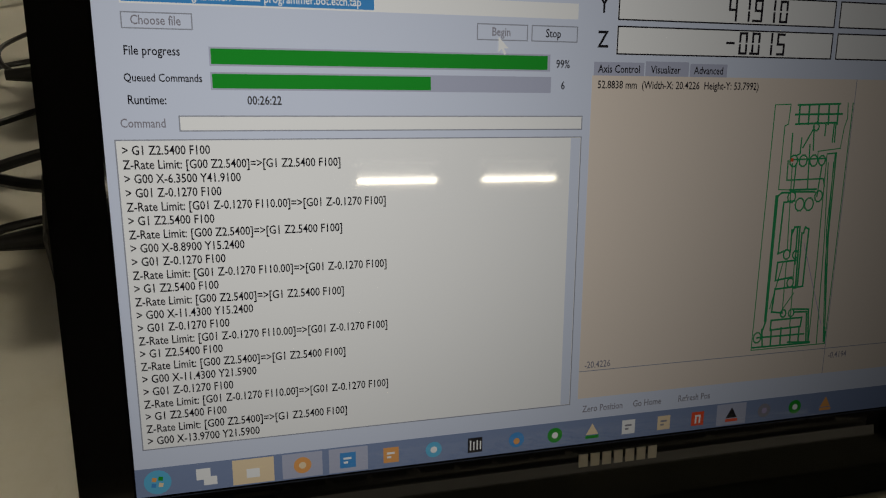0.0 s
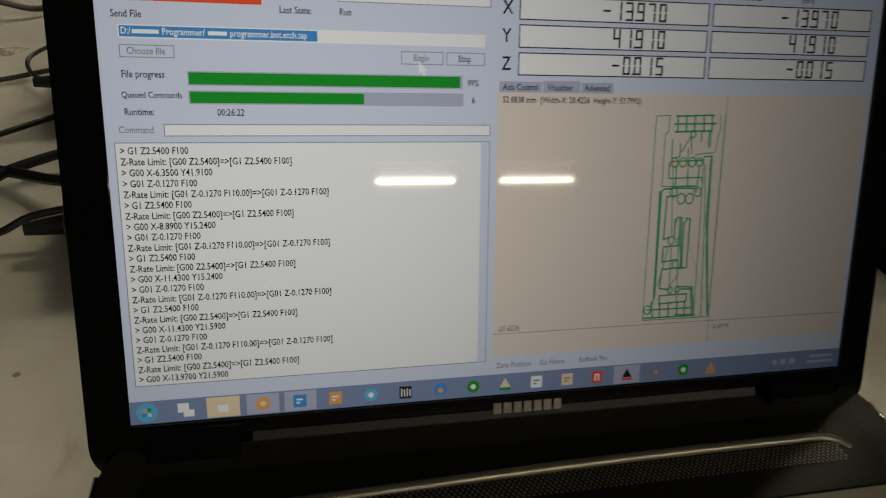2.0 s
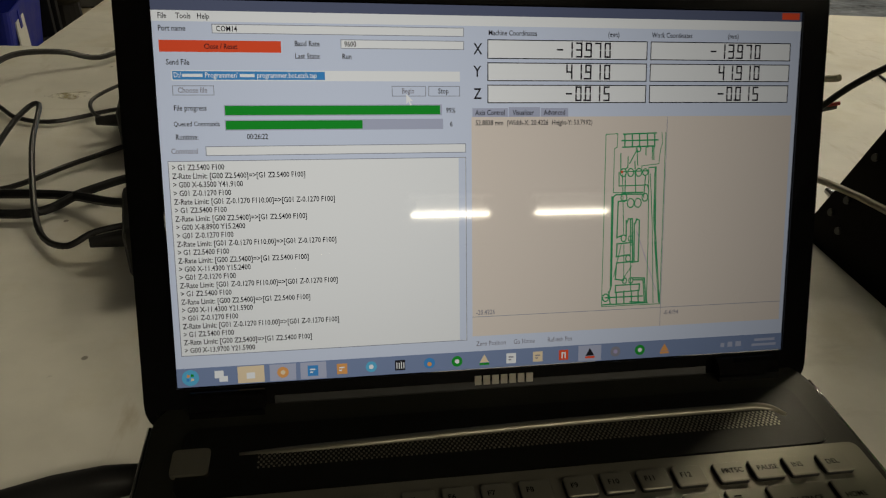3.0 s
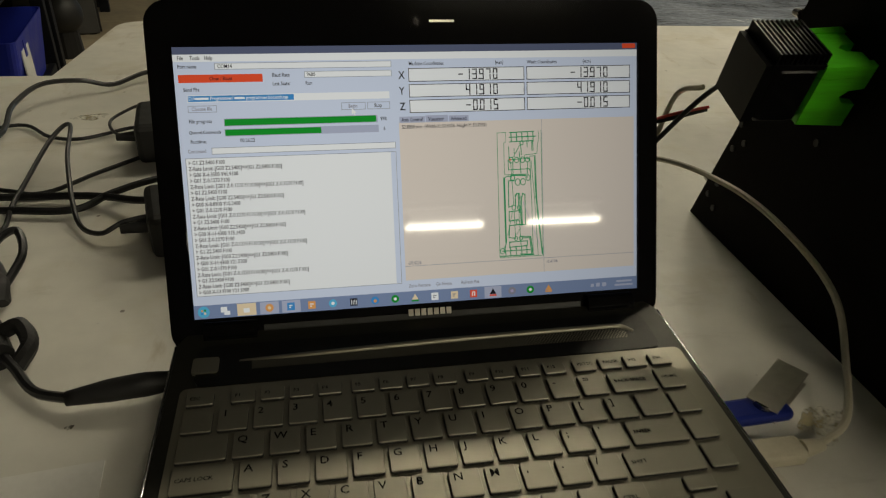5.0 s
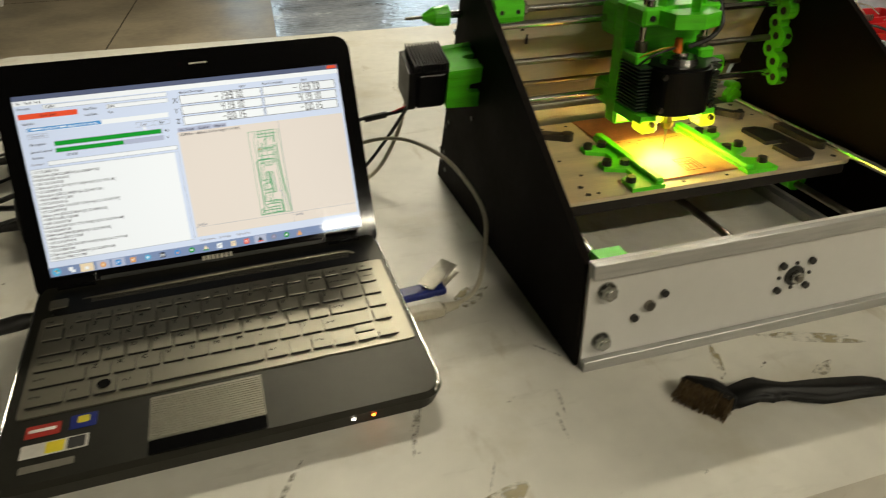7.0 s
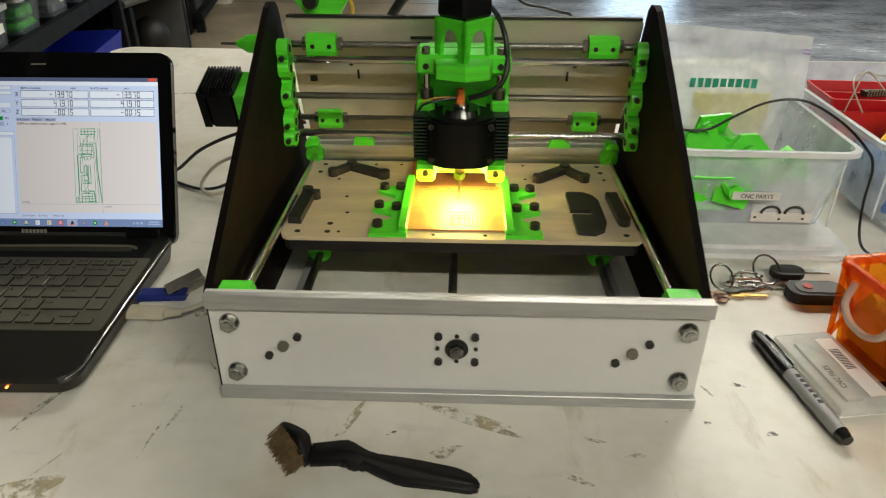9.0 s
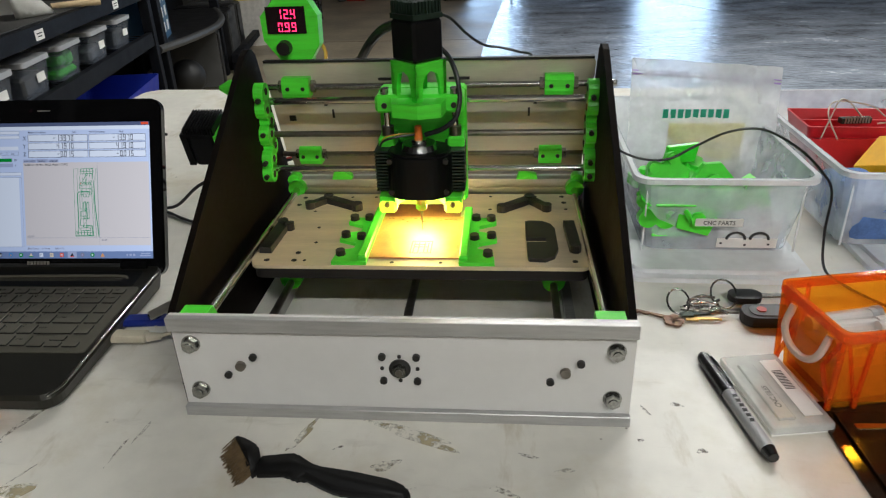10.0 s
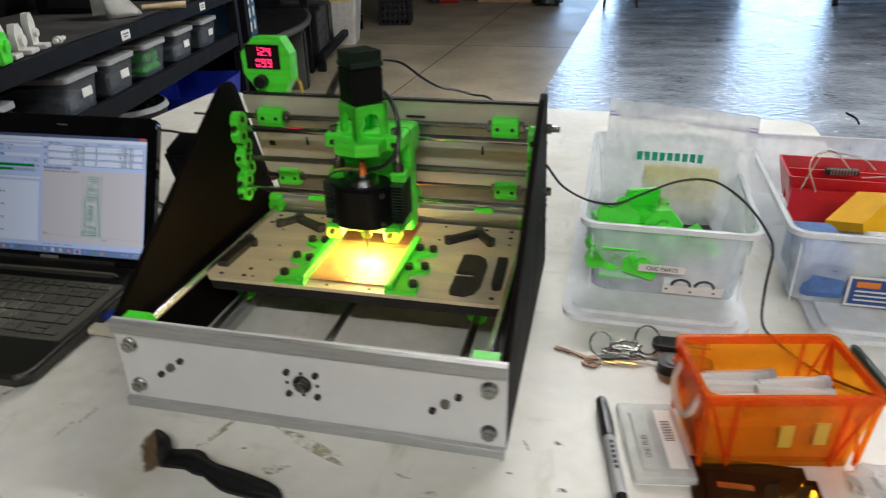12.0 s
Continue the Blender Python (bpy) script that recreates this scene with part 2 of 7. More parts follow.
mat("wood_frame", (0.42, 0.27, 0.13), 0.6, var=0.15, scale=8)
mat("red_paint", (0.40, 0.03, 0.02), 0.45, var=0.1)
mat("tube_glow", (1.0, 0.95, 0.84), emit=22)
mat("fixture_white", (0.7, 0.7, 0.68), 0.5, var=0.03)


def stain(name, colour, cover, scale):
    """A ragged mark that lets the paint show through."""
    m = mat(name, colour, 0.55, var=0.15, scale=60)
    nt = m.node_tree
    co, n, mr = nt.nodes.new("ShaderNodeTexCoord"), nt.nodes.new("ShaderNodeTexNoise"), nt.nodes.new("ShaderNodeMapRange")
    n.inputs["Scale"].default_value, n.inputs["Detail"].default_value, n.inputs["Roughness"].default_value = scale, 8, 0.7
    mr.inputs["From Min"].default_value, mr.inputs["From Max"].default_value, mr.inputs["To Max"].default_value = 0.44, 0.58, cover
    nt.links.new(co.outputs["Object"], n.inputs[0])
    nt.links.new(n.outputs[0], mr.inputs[0])
    nt.links.new(mr.outputs[0], nt.nodes["Principled BSDF"].inputs["Alpha"])


stain("stain_yellow", (0.50, 0.43, 0.24), 0.6, 90)
stain("stain_faint", (0.40, 0.35, 0.25), 0.5, 200)
stain("stain_dark", (0.15, 0.13, 0.10), 0.85, 260)
# the lit display
SCR, SLANT_TINT = 57.0, 0.018      # backlight, and a dark coat tint imitating the panel's dimming when seen aslant


def lit(name, colour):
    m = mat(name, colour, 0.4, emit=SCR, spec=0.0)
    nt = m.node_tree
    b = nt.nodes["Principled BSDF"]
    b.inputs["Coat Weight"].default_value, b.inputs["Coat IOR"].default_value = 1.0, 1.01
    b.inputs["Coat Tint"].default_value = (SLANT_TINT, SLANT_TINT, SLANT_TINT, 1)
    g, add = nt.nodes.new("ShaderNodeBsdfGlossy"), nt.nodes.new("ShaderNodeAddShader")
    g.inputs["Color"].default_value, g.inputs["Roughness"].default_value = (0.045, 0.045, 0.045, 1), 0.04
    nt.links.new(b.outputs[0], add.inputs[0])
    nt.links.new(g.outputs[0], add.inputs[1])
    nt.links.new(add.outputs[0], nt.nodes["Material Output"].inputs[0])


for nm, col in dict(ui_white=(0.85, 0.885, 0.905), ui_form=(0.62, 0.70, 0.86), ui_beige=(0.745, 0.675, 0.605), ui_blue=(0.05, 0.27, 0.62), ui_red=(0.80, 0.09, 0.035), ui_green=(0.008, 0.30, 0.03),
                    ui_grey=(0.42, 0.46, 0.60), ui_line=(0.30, 0.33, 0.40), ui_black=(0.015, 0.015, 0.02), ui_bar=(0.20, 0.27, 0.44), ui_title=(0.10, 0.12, 0.20), ui_trace=(0.02, 0.32, 0.12), ui_orange=(0.75, 0.36, 0.12),
                    ui_tan=(0.80, 0.66, 0.45), ui_cyan=(0.10, 0.45, 0.70), ui_dim=(0.25, 0.25, 0.30), ui_purple=(0.40, 0.36, 0.56)).items():
    lit(nm, col)

# ---- building blocks ----


def thing(name, at, label, category, rz=0.0, group="", kind=""):
    ob = new(name)
    ob.empty_display_size = 0.05
    ob.matrix_world = pose(*at, 0, 0, rz)
    return tagged(ob, label, category, group, kind)


def part(name, bm, material, parent=None, label="", smooth=False):
    me = bpy.data.meshes.new(name)
    bm.normal_update()
    if smooth:
        for f in bm.faces:
            f.smooth = True
    bm.to_mesh(me)
    bm.free()
    me.materials.append(MATS[material])
    ob = new(name, me)
    ob.parent = parent
    return tagged(ob, label)


def again(ob, m, parent):
    """Another piece on the same mesh, under parent."""
    o = new(ob.name.split(".")[0], ob.data)
    o.parent = parent
    o.matrix_basis = m
    return o


def whole(name, bm, material, label, category, group="", kind="", smooth=False):
    return tagged(part(name, bm, material, None, "", smooth), label, category, group, kind)


def B():
    return bmesh.new()


def box(bm, lo, hi, bev=0.0, seg=1, m=None):
    lo, hi = Vector(lo), Vector(hi)
    r = bmesh.ops.create_cube(bm, size=1.0, matrix=Matrix.Translation((lo + hi) / 2) @ Matrix.Diagonal((*(hi - lo), 1)))
    vs = r["verts"]
    if bev:
        es = list({e for v in vs for e in v.link_edges})
        r = bmesh.ops.bevel(bm, geom=es, offset=bev, segments=seg, affect="EDGES", profile=0.5)
        vs = list({v for f in r["faces"] for v in f.verts} | {v for v in vs if v.is_valid})
    if m:
        bmesh.ops.transform(bm, matrix=m, verts=vs)
    return bm


def cyl(bm, a, b, r, r2=None, seg=16, caps=True):
    a, b = Vector(a), Vector(b)
    d = b - a
    m = Matrix.Translation((a + b) / 2) @ d.to_track_quat("Z", "Y").to_matrix().to_4x4()
    bmesh.ops.create_cone(bm, cap_ends=caps, segments=seg, radius1=r, radius2=r if r2 is None else r2, depth=d.length, matrix=m)
    return bm


def prism(bm, outline, lift, thick, axis="z"):
    """A flat outline of (a, b) points, raised from lift by thick along an axis."""
    def p(a, b, c):
        return {"z": (a, b, c), "y": (a, c, b), "x": (c, a, b)}[axis]
    lo = [bm.verts.new(p(a, b, lift)) for a, b in outline]
    hi = [bm.verts.new(p(a, b, lift + thick)) for a, b in outline]
    n = len(outline)
    fs = [bm.faces.new(lo), bm.faces.new(hi)] + [bm.faces.new((lo[i], lo[(i + 1) % n], hi[(i + 1) % n], hi[i])) for i in range(n)]
    bmesh.ops.recalc_face_normals(bm, faces=fs)
    return bm


def rounded(x0, y0, x1, y1, r, n=5):
    out = []
    for cx, cy, a0 in ((x1 - r, y1 - r, 0), (x0 + r, y1 - r, 90), (x0 + r, y0 + r, 180), (x1 - r, y0 + r, 270)):
        for i in range(n + 1):
            a = radians(a0 + 90 * i / n)
            out.append((cx + r * math.cos(a), cy + r * math.sin(a)))
    return out


def smooth_line(pts, n=6):
    """Catmull-Rom through the points."""
    p = [Vector(q) for q in pts]
    p = [2 * p[0] - p[1]] + p + [2 * p[-1] - p[-2]]
    out = []
    for i in range(1, len(p) - 2):
        for k in range(n):
            t = k / n
            a, b, c, d = p[i - 1:i + 3]
            out.append(0.5 * ((2 * b) + (c - a) * t + (2 * a - 5 * b + 4 * c - d) * t * t + (3 * b - a - 3 * c + d) * t ** 3))
    return out + [p[-2]]


def tube(bm, pts, r, seg=8, n=6, ends=True, radii=None):
    line = smooth_line(pts, n) if n > 1 else [Vector(q) for q in pts]
    rings, up = [], Vector((0, 0, 1))
    for i, c in enumerate(line):
        d = (line[min(i + 1, len(line) - 1)] - line[max(i - 1, 0)]).normalized()
        s = d.cross(up)
        if s.length < 0.05:
            s = d.cross(Vector((1, 0, 0)))
        s.normalize()
        w = s.cross(d)
        k = i / max(1, len(line) - 1)
        rr = r if radii is None else float(np.interp(k, [j / (len(radii) - 1) for j in range(len(radii))], radii))
        rings.append([bm.verts.new(c + rr * (math.cos(2 * math.pi * j / seg) * s + math.sin(2 * math.pi * j / seg) * w)) for j in range(seg)])
    for a, b in zip(rings, rings[1:]):
        for j in range(seg):
            bm.faces.new((a[j], a[(j + 1) % seg], b[(j + 1) % seg], b[j]))
    if ends:
        bm.faces.new(rings[0])
        bm.faces.new(rings[-1])
    bmesh.ops.recalc_face_normals(bm, faces=bm.faces[:])
    return bm


def bin_shell(bm, w, d, h, taper, t=0.0022, r=0.02):
    """An open box with tapered walls and a floor, rim at h, centred on x and y."""
    loops = []
    for z, k in ((0, taper), (h, 0), (h, -1), (0.003, -1)):
        off = taper if z < h / 2 else 0
        inn = t if k == -1 else 0
        loops.append([bm.verts.new((x, y, z)) for x, y in rounded(-w / 2 + off + inn, -d / 2 + off + inn, w / 2 - off - inn, d / 2 - off - inn, r, 4)])
    n = len(loops[0])
    for a, b in zip(loops, loops[1:]):
        for i in range(n):
            bm.faces.new((a[i], a[(i + 1) % n], b[(i + 1) % n], b[i]))
    bm.faces.new(loops[0])
    bm.faces.new(loops[-1])
    bmesh.ops.recalc_face_normals(bm, faces=bm.faces[:])
    return bm


def text_mesh(s, size, align="LEFT"):
    cu = bpy.data.curves.new("text", "FONT")
    cu.body, cu.size, cu.align_x, cu.resolution_u, cu.offset = s, size, align, 2, size * 0.012
    ob = bpy.data.objects.new("text", cu)
    me = bpy.data.meshes.new_from_object(ob)
    bpy.data.objects.remove(ob)
    bpy.data.curves.remove(cu)
    return me


def lettering(name, s, size, m, material, parent, align="LEFT"):
    me = text_mesh(s, size, align)
    me.transform(m)
    me.materials.append(MATS[material])
    ob = new(name, me)
    ob.parent = parent
    return ob

# ---- the hall ----
X0, X1, Y0, Y1 = -4.2, 8.0, -9.5, 13.0
whole("floor", box(B(), (X0 - 0.2, Y0 - 0.2, -0.12), (X1 + 0.2, Y1 + 6, 0)), "concrete", "bare brown stained concrete floor of a workshop", "floor", kind="structure")
bm = B()
prism(bm, [(-0.35, 2.0), (X1, 2.0), (X1, Y1), (0.30, Y1), (0.10, 9.5), (-0.16, 4.3)], 0.0, 0.004)
whole("floor_coating", bm, "coated_floor", "glossy blue-grey coating on the concrete floor", "floor", kind="structure")
bm = B()
for x0, x1 in ((X0 - 0.2, DOORS[0][0]), (DOORS[0][1], DOORS[1][0]), (DOORS[1][1], X1 + 0.2)):
    box(bm, (x0, Y1, 0), (x1, Y1 + 0.2, CEIL))
for x0, x1 in DOORS:
    box(bm, (x0, Y1, 2.45), (x1, Y1 + 0.2, CEIL))
whole("wall_north", bm, "wall_paint", "painted hall wall with two open doorways", "wall", kind="structure")
whole("wall_south", box(B(), (X0 - 0.2, Y0 - 0.2, 0), (X1 + 0.2, Y0, CEIL)), "wall_paint", "plain painted hall wall", "wall", kind="structure")
whole("wall_west", box(B(), (X0 - 0.2, Y0, 0), (X0, Y1, CEIL)), "wall_paint", "plain painted hall wall", "wall", kind="structure")
whole("wall_east", box(B(), (X1, Y0, 0), (X1 + 0.2, Y1, CEIL)), "wall_paint", "plain painted hall wall", "wall", kind="structure")
whole("ceiling", box(B(), (X0 - 0.2, Y0 - 0.2, CEIL), (X1 + 0.2, Y1 + 0.2, CEIL + 0.1)), "ceiling_paint", "plain dull workshop ceiling", "ceiling", kind="structure")
whole("wall_partition", box(B(), (X0, 9.85, 0), (-0.45, 9.97, CEIL)), "wall_paint", "partition wall behind the far clutter", "wall", kind="structure")

fix = thing("tube_lamp", (LAMPS[0][0], LAMPS[0][1], CEIL), "white ceiling fixture with fluorescent tubes", "lamp", group="tube lamps")
box_bm = box(B(), (-0.5, -0.09, -0.05), (0.5, 0.09, 0), 0.006)
part("housing", box_bm, "fixture_white", fix)
part("rod", box(B(), (-0.42, -0.006, -0.21), (0.42, 0.006, -0.05)), "fixture_white", fix)
for dy in (-0.045, 0.045):
    part("tube", cyl(B(), (-0.46, dy, -0.235), (0.46, dy, -0.235), 0.019, seg=12), "tube_glow", fix)
for lx, ly in LAMPS[1:]:
    copy_thing(fix, pose(lx, ly, CEIL))

# ---- the tables ----
tab = thing("work_table", (0, 0, 0), "long work table with worn off-white painted top", "table")
part("tabletop", prism(B(), rounded(-1.75, -0.164, 1.35, 0.884, 0.02), T - 0.03, 0.03), "table_white", tab)
part("edge_band", prism(B(), rounded(-1.748, -0.162, 1.348, 0.882, 0.02), T - 0.045, 0.0145), "table_edge", tab)
for x, y in ((-1.65, -0.08), (1.25, -0.08), (-1.65, 0.8), (1.25, 0.8)):
    part("leg", box(B(), (x - 0.03, y - 0.03, 0), (x + 0.03, y + 0.03, T - 0.045), 0.004), "shelf_black", tab)
T2 = 0.672        # the lower folding table behind
tab2 = thing("folding_table", (-0.110, 1.172, 0), "white folding table with rounded corners behind the work table", "table", -2.2)
part("tabletop", prism(B(), rounded(-0.915, -0.38, 0.915, 0.38, 0.055, 8), T2 - 0.04, 0.04), "table_white", tab2)
for x, y in ((-0.7, -0.27), (0.7, -0.27), (-0.7, 0.27), (0.7, 0.27)):
    part("leg", cyl(B(), (x, y, 0), (x, y, T2 - 0.04), 0.014), "steel_dark", tab2)


def blot(name, x, y, rx, ry, turn, material, seed, label):
    rnd = random.Random(seed)
    bm = B()
    ph = [rnd.uniform(0, 6.28) for _ in range(4)]
    out = []
    for i in range(28):
        a = 2 * math.pi * i / 28
        k = 1 + 0.22 * math.sin(2 * a + ph[0]) + 0.15 * math.sin(3 * a + ph[1]) + 0.12 * math.sin(5 * a + ph[2])
        px, py = rx * k * math.cos(a), ry * k * math.sin(a)
        c, s = math.cos(radians(turn)), math.sin(radians(turn))
        out.append((x + px * c - py * s, y + px * s + py * c))
    prism(bm, out, T - 0.0005, 0.0008)
    return whole(name, bm, material, label, "stain", kind="structure")


for i, (x, y, rx, ry, a, m_) in enumerate([
        (-0.827, 0.709, 0.022, 0.009, 0, "stain_yellow"), (-0.696, 0.178, 0.002, 0.002, 0, "stain_dark"), (-0.085, -0.028, 0.022, 0.0035, 66, "stain_yellow"),
        (0.253, -0.033, 0.0035, 0.003, 0, "stain_dark"), (0.205, -0.022, 0.0022, 0.002, 0, "stain_dark"), (0.012, -0.024, 0.045, 0.006, -20, "stain_yellow"),
        (-0.23, -0.03, 0.016, 0.0012, 80, "stain_faint"), (-0.165, -0.125, 0.002, 0.002, 0, "stain_dark"), (-0.31, -0.09, 0.014, 0.001, 62, "stain_faint"),
        (0.216, 0.017, 0.007, 0.0012, -60, "stain_dark"), (0.245, 0.026, 0.006, 0.002, -10, "stain_dark"), (-0.215, 0.03, 0.012, 0.0008, -50, "stain_dark"), (-0.345, -0.02, 0.026, 0.0028, 72, "stain_faint"), (-0.240, -0.055, 0.014, 0.0012, 84, "stain_faint"), (-0.050, -0.042, 0.004, 0.0012, 30, "stain_dark"), (-0.007, -0.061, 0.012, 0.005, 10, "stain_faint"), (0.09, -0.085, 0.010, 0.003, -20, "stain_faint"), (0.14, -0.06, 0.008, 0.002, 15, "stain_faint"), (-0.45, -0.06, 0.03, 0.002, 60, "stain_faint"), (0.06, -0.12, 0.03, 0.008, -15, "stain_faint"), (-0.32, -0.12, 0.04, 0.015, 20, "stain_yellow"),
        (-0.53, 0.87, 0.03, 0.006, 10, "stain_yellow"), (-0.25, 0.13, 0.02, 0.012, 20, "stain_yellow"), (0.11, -0.045, 0.008, 0.0015, -20, "stain_dark")]):
    blot("stain", x, y, rx, ry, a, m_, i, "small stain on the painted table top")

# ---- the laptop ----
TILT_S, ZS = radians(23.23), 0.0368
lap = thing("laptop", (-0.4817, 0.2291, T), "open black and silver laptop running machine software", "laptop", rz=1.218)
cs, sn = math.cos(TILT_S), math.sin(TILT_S)
SCREEN = Matrix(((1, 0, 0, 0), (0, sn, -cs, 0), (0, cs, sn, ZS), (0, 0, 0, 1)))   # u, v and height over the display


def on_screen(bm):
    bmesh.ops.transform(bm, matrix=SCREEN, verts=bm.verts[:])
    return bm


# lid: shell, bezel, display
part("lid", on_screen(prism(B(), rounded(-0.1615, -0.022, 0.1615, 0.1925, 0.014, 6), -0.009, 0.0085)), "laptop_black", lap, "glossy black screen lid")
bm = B()
outer, inner = rounded(-0.160, -0.021, 0.160, 0.191, 0.013, 6), rounded(-0.1471, -0.0004, 0.1471, 0.1654, 0.0005, 6)
ov = [bm.verts.new((x, y, 0.0012)) for x, y in outer]
iv = [bm.verts.new((x, y, 0.0012)) for x, y in inner]
ob_ = [bm.verts.new((x, y, -0.0008)) for x, y in outer]
ib_ = [bm.verts.new((x, y, -0.0008)) for x, y in inner]
n_ = len(ov)
for i in range(n_):
    j = (i + 1) % n_
    for q in ((ov[i], ov[j], iv[j], iv[i]), (ov[i], ob_[i], ob_[j], ov[j]), (iv[i], iv[j], ib_[j], ib_[i])):
        bm.faces.new(q)
bmesh.ops.recalc_face_normals(bm, faces=bm.faces[:])
part("bezel", on_screen(bm), "laptop_black", lap, "glossy black bezel with silver maker's mark")
disp = part("display", on_screen(box(B(), (-0.1467, 0, -0.0006), (0.1467, 0.165, 0.0))), "ui_form", lap, "lit display showing a controller program")
part("webcam", on_screen(cyl(B(), (0, 0.1792, 0.001), (0, 0.1792, 0.0016), 0.0022)), "meter_glass", lap)
part("webcam_mark", on_screen(box(B(), (0.008, 0.1785, 0.001), (0.024, 0.1800, 0.0015))), "logo_silver", lap)
for i in range(7):
    part("maker_mark", on_screen(box(B(), (-0.0128 + i * 0.0042, -0.0076, 0.001), (-0.0128 + i * 0.0042 + 0.0032, -0.0032, 0.0016))), "logo_silver", lap, "silver block of the maker's mark")

PX = 0.2934 / 1366


def U(x):
    return -0.1467 + x * PX


def V(y):
    return 0.165 - y * 0.165 / 768


def rect(bm, x0, y0, x1, y1, h):
    vs = [bm.verts.new((U(a), V(b), h)) for a, b in ((x0, y1), (x1, y1), (x1, y0), (x0, y0))]
    bm.faces.new(vs)


def one_rect(r, h):
    bm = B()
    rect(bm, *r, h)
    return bm


def panel(name, rects, material, h=0.00015, label=""):
    if name in ("field", "readout", "tab", "bar_trough"):
        return [part(name, on_screen(one_rect(r, h)), material, disp, label) for r in rects]
    bm = B()
    for r in rects:
        rect(bm, *r, h)
    return part(name, on_screen(bm), material, disp, label)


def say(s, x, y, px, material="ui_black", h=0.0004, align="LEFT", name="writing"):
    return lettering(name, s, px * PX * 1.3, SCREEN @ Matrix.Translation((U(x), V(y), h)) @ Matrix.Diagonal((0.80, 1, 1, 1)), material, disp, align)


def frame_rects(x0, y0, x1, y1, w=1.5):
    return [(x0, y0, x1, y0 + w), (x0, y1 - w, x1, y1), (x0, y0, x0 + w, y1), (x1 - w, y0, x1, y1)]


panel("title_bar", [(0, 0, 1366, 20)], "ui_title", 0.0002)
panel("close_button", [(1318, 2, 1360, 16)], "ui_red", 0.0003)
panel("menu_bar", [(0, 20, 1366, 40)], "ui_white", 0.0001)
panel("field", [(110, 44, 605, 62), (355, 70, 605, 88), (30, 131, 596, 151), (85, 277, 608, 296), (12, 305, 608, 702)], "ui_white", 0.0002)
panel("field_frame", sum([frame_rects(*r) for r in ((110, 44, 605, 62), (355, 70, 605, 88), (85, 277, 608, 296), (12, 305, 608, 702), (30, 160, 108, 179), (455, 160, 525, 181), (530, 160, 596, 181))], []), "ui_line", 0.0003)
panel("red_button", [(11, 75, 239, 97)], "ui_red", 0.0003)
panel("selection", [(32, 133, 322, 149)], "ui_blue", 0.0003)
panel("bar_trough", [(124, 197, 558, 219), (124, 226, 560, 247)], "ui_grey", 0.0002)
panel("progress_bar", [(126, 199, 554, 217)], "ui_green", 0.0003)
panel("queue_bar", [(126, 228, 394, 245)], "ui_green", 0.0003)
panel("readout_frame", sum([frame_rects(a, b, c, d, 2) for a, c in ((654, 1005), (1012, 1343)) for b, d in ((66, 105), (112, 150), (157, 195))], []), "ui_black", 0.0003)
panel("readout", [(a, b, c, d) for a, c in ((654, 1005), (1012, 1343)) for b, d in ((66, 105), (112, 150), (157, 195))], "ui_white", 0.0002)
panel("tab", [(622, 205, 698, 223), (700, 203, 768, 223), (770, 205, 830, 223)], "ui_grey", 0.0002)
panel("visualizer", [(620, 223, 1356, 694)], "ui_beige", 0.0002)
panel("axis_line", [(620, 650, 1356, 651.3), (1056, 223, 1057.2, 694)], "ui_line", 0.0003)
panel("list_scroll", [(592, 307, 606, 700)], "ui_form", 0.0003)
panel("taskbar", [(0, 728, 1366, 768)], "ui_bar", 0.0002)
for s, x, y in (("File", 12, 35), ("Tools", 45, 35), ("Help", 84, 35), ("Port name", 11, 58), ("COM14", 118, 58), ("Baud Rate", 265, 84), ("9600", 362, 84), ("Last State:", 265, 108), ("Run", 357, 108), ("Send File", 22, 121),
                ("Choose file", 40, 174), ("Begin", 475, 175), ("Stop", 550, 175), ("File progress", 30, 208), ("99%", 566, 214), ("6", 574, 242), ("Runtime:", 30, 264), ("00:26:22", 165, 264), ("Command", 20, 291),
                ("Machine Coordinates", 656, 58), ("(mm)", 915, 58), ("Work Coordinates", 1014, 58), ("(mm)", 1190, 58), ("Axis Control", 628, 219), ("Visualizer", 708, 219), ("Advanced", 776, 219),
                ("52.8838 mm  (Width-X: 20.4226  Height-Y: 53.7992)", 628, 240), ("-20.4226", 628, 646), ("-0.4194", 1064, 668), ("Zero Position", 628, 716), ("Go Home", 712, 716), ("Refresh Pos", 790, 716)):
    say(s, x, y, 11.5, "ui_dim" if s in ("Choose file", "Begin", "Command", "Zero Position", "Go Home", "Refresh Pos", "-20.4226", "-0.4194") else "ui_black")
say("Queued Commands", 28, 238, 10.2)
say("Close / Reset", 125, 91, 11, "ui_black", align="CENTER")
say("D:/", 34, 145, 11, "ui_white")
say("Programmer/", 92, 145, 11, "ui_white")
say("programmer.bot.etch.tap", 190, 145, 11, "ui_white")
panel("covered_word", [(50, 138, 88, 144), (158, 138, 186, 144)], "ui_white", 0.0004)
for s, y in (("X", 96), ("Y", 141), ("Z", 186)):
    say(s, 625, y, 24)
LINES = []
for xy in ("X-6.3500 Y41.9100", "X-8.8900 Y15.2400", "X-11.4300 Y15.2400", "X-11.4300 Y21.5900"):
    LINES += ["> G1 Z2.5400 F100", "Z-Rate Limit: [G00 Z2.5400]=>[G1 Z2.5400 F100]", "> G00 " + xy, "> G01 Z-0.1270 F100", "Z-Rate Limit: [G01 Z-0.1270 F110.00]=>[G01 Z-0.1270 F100]"]
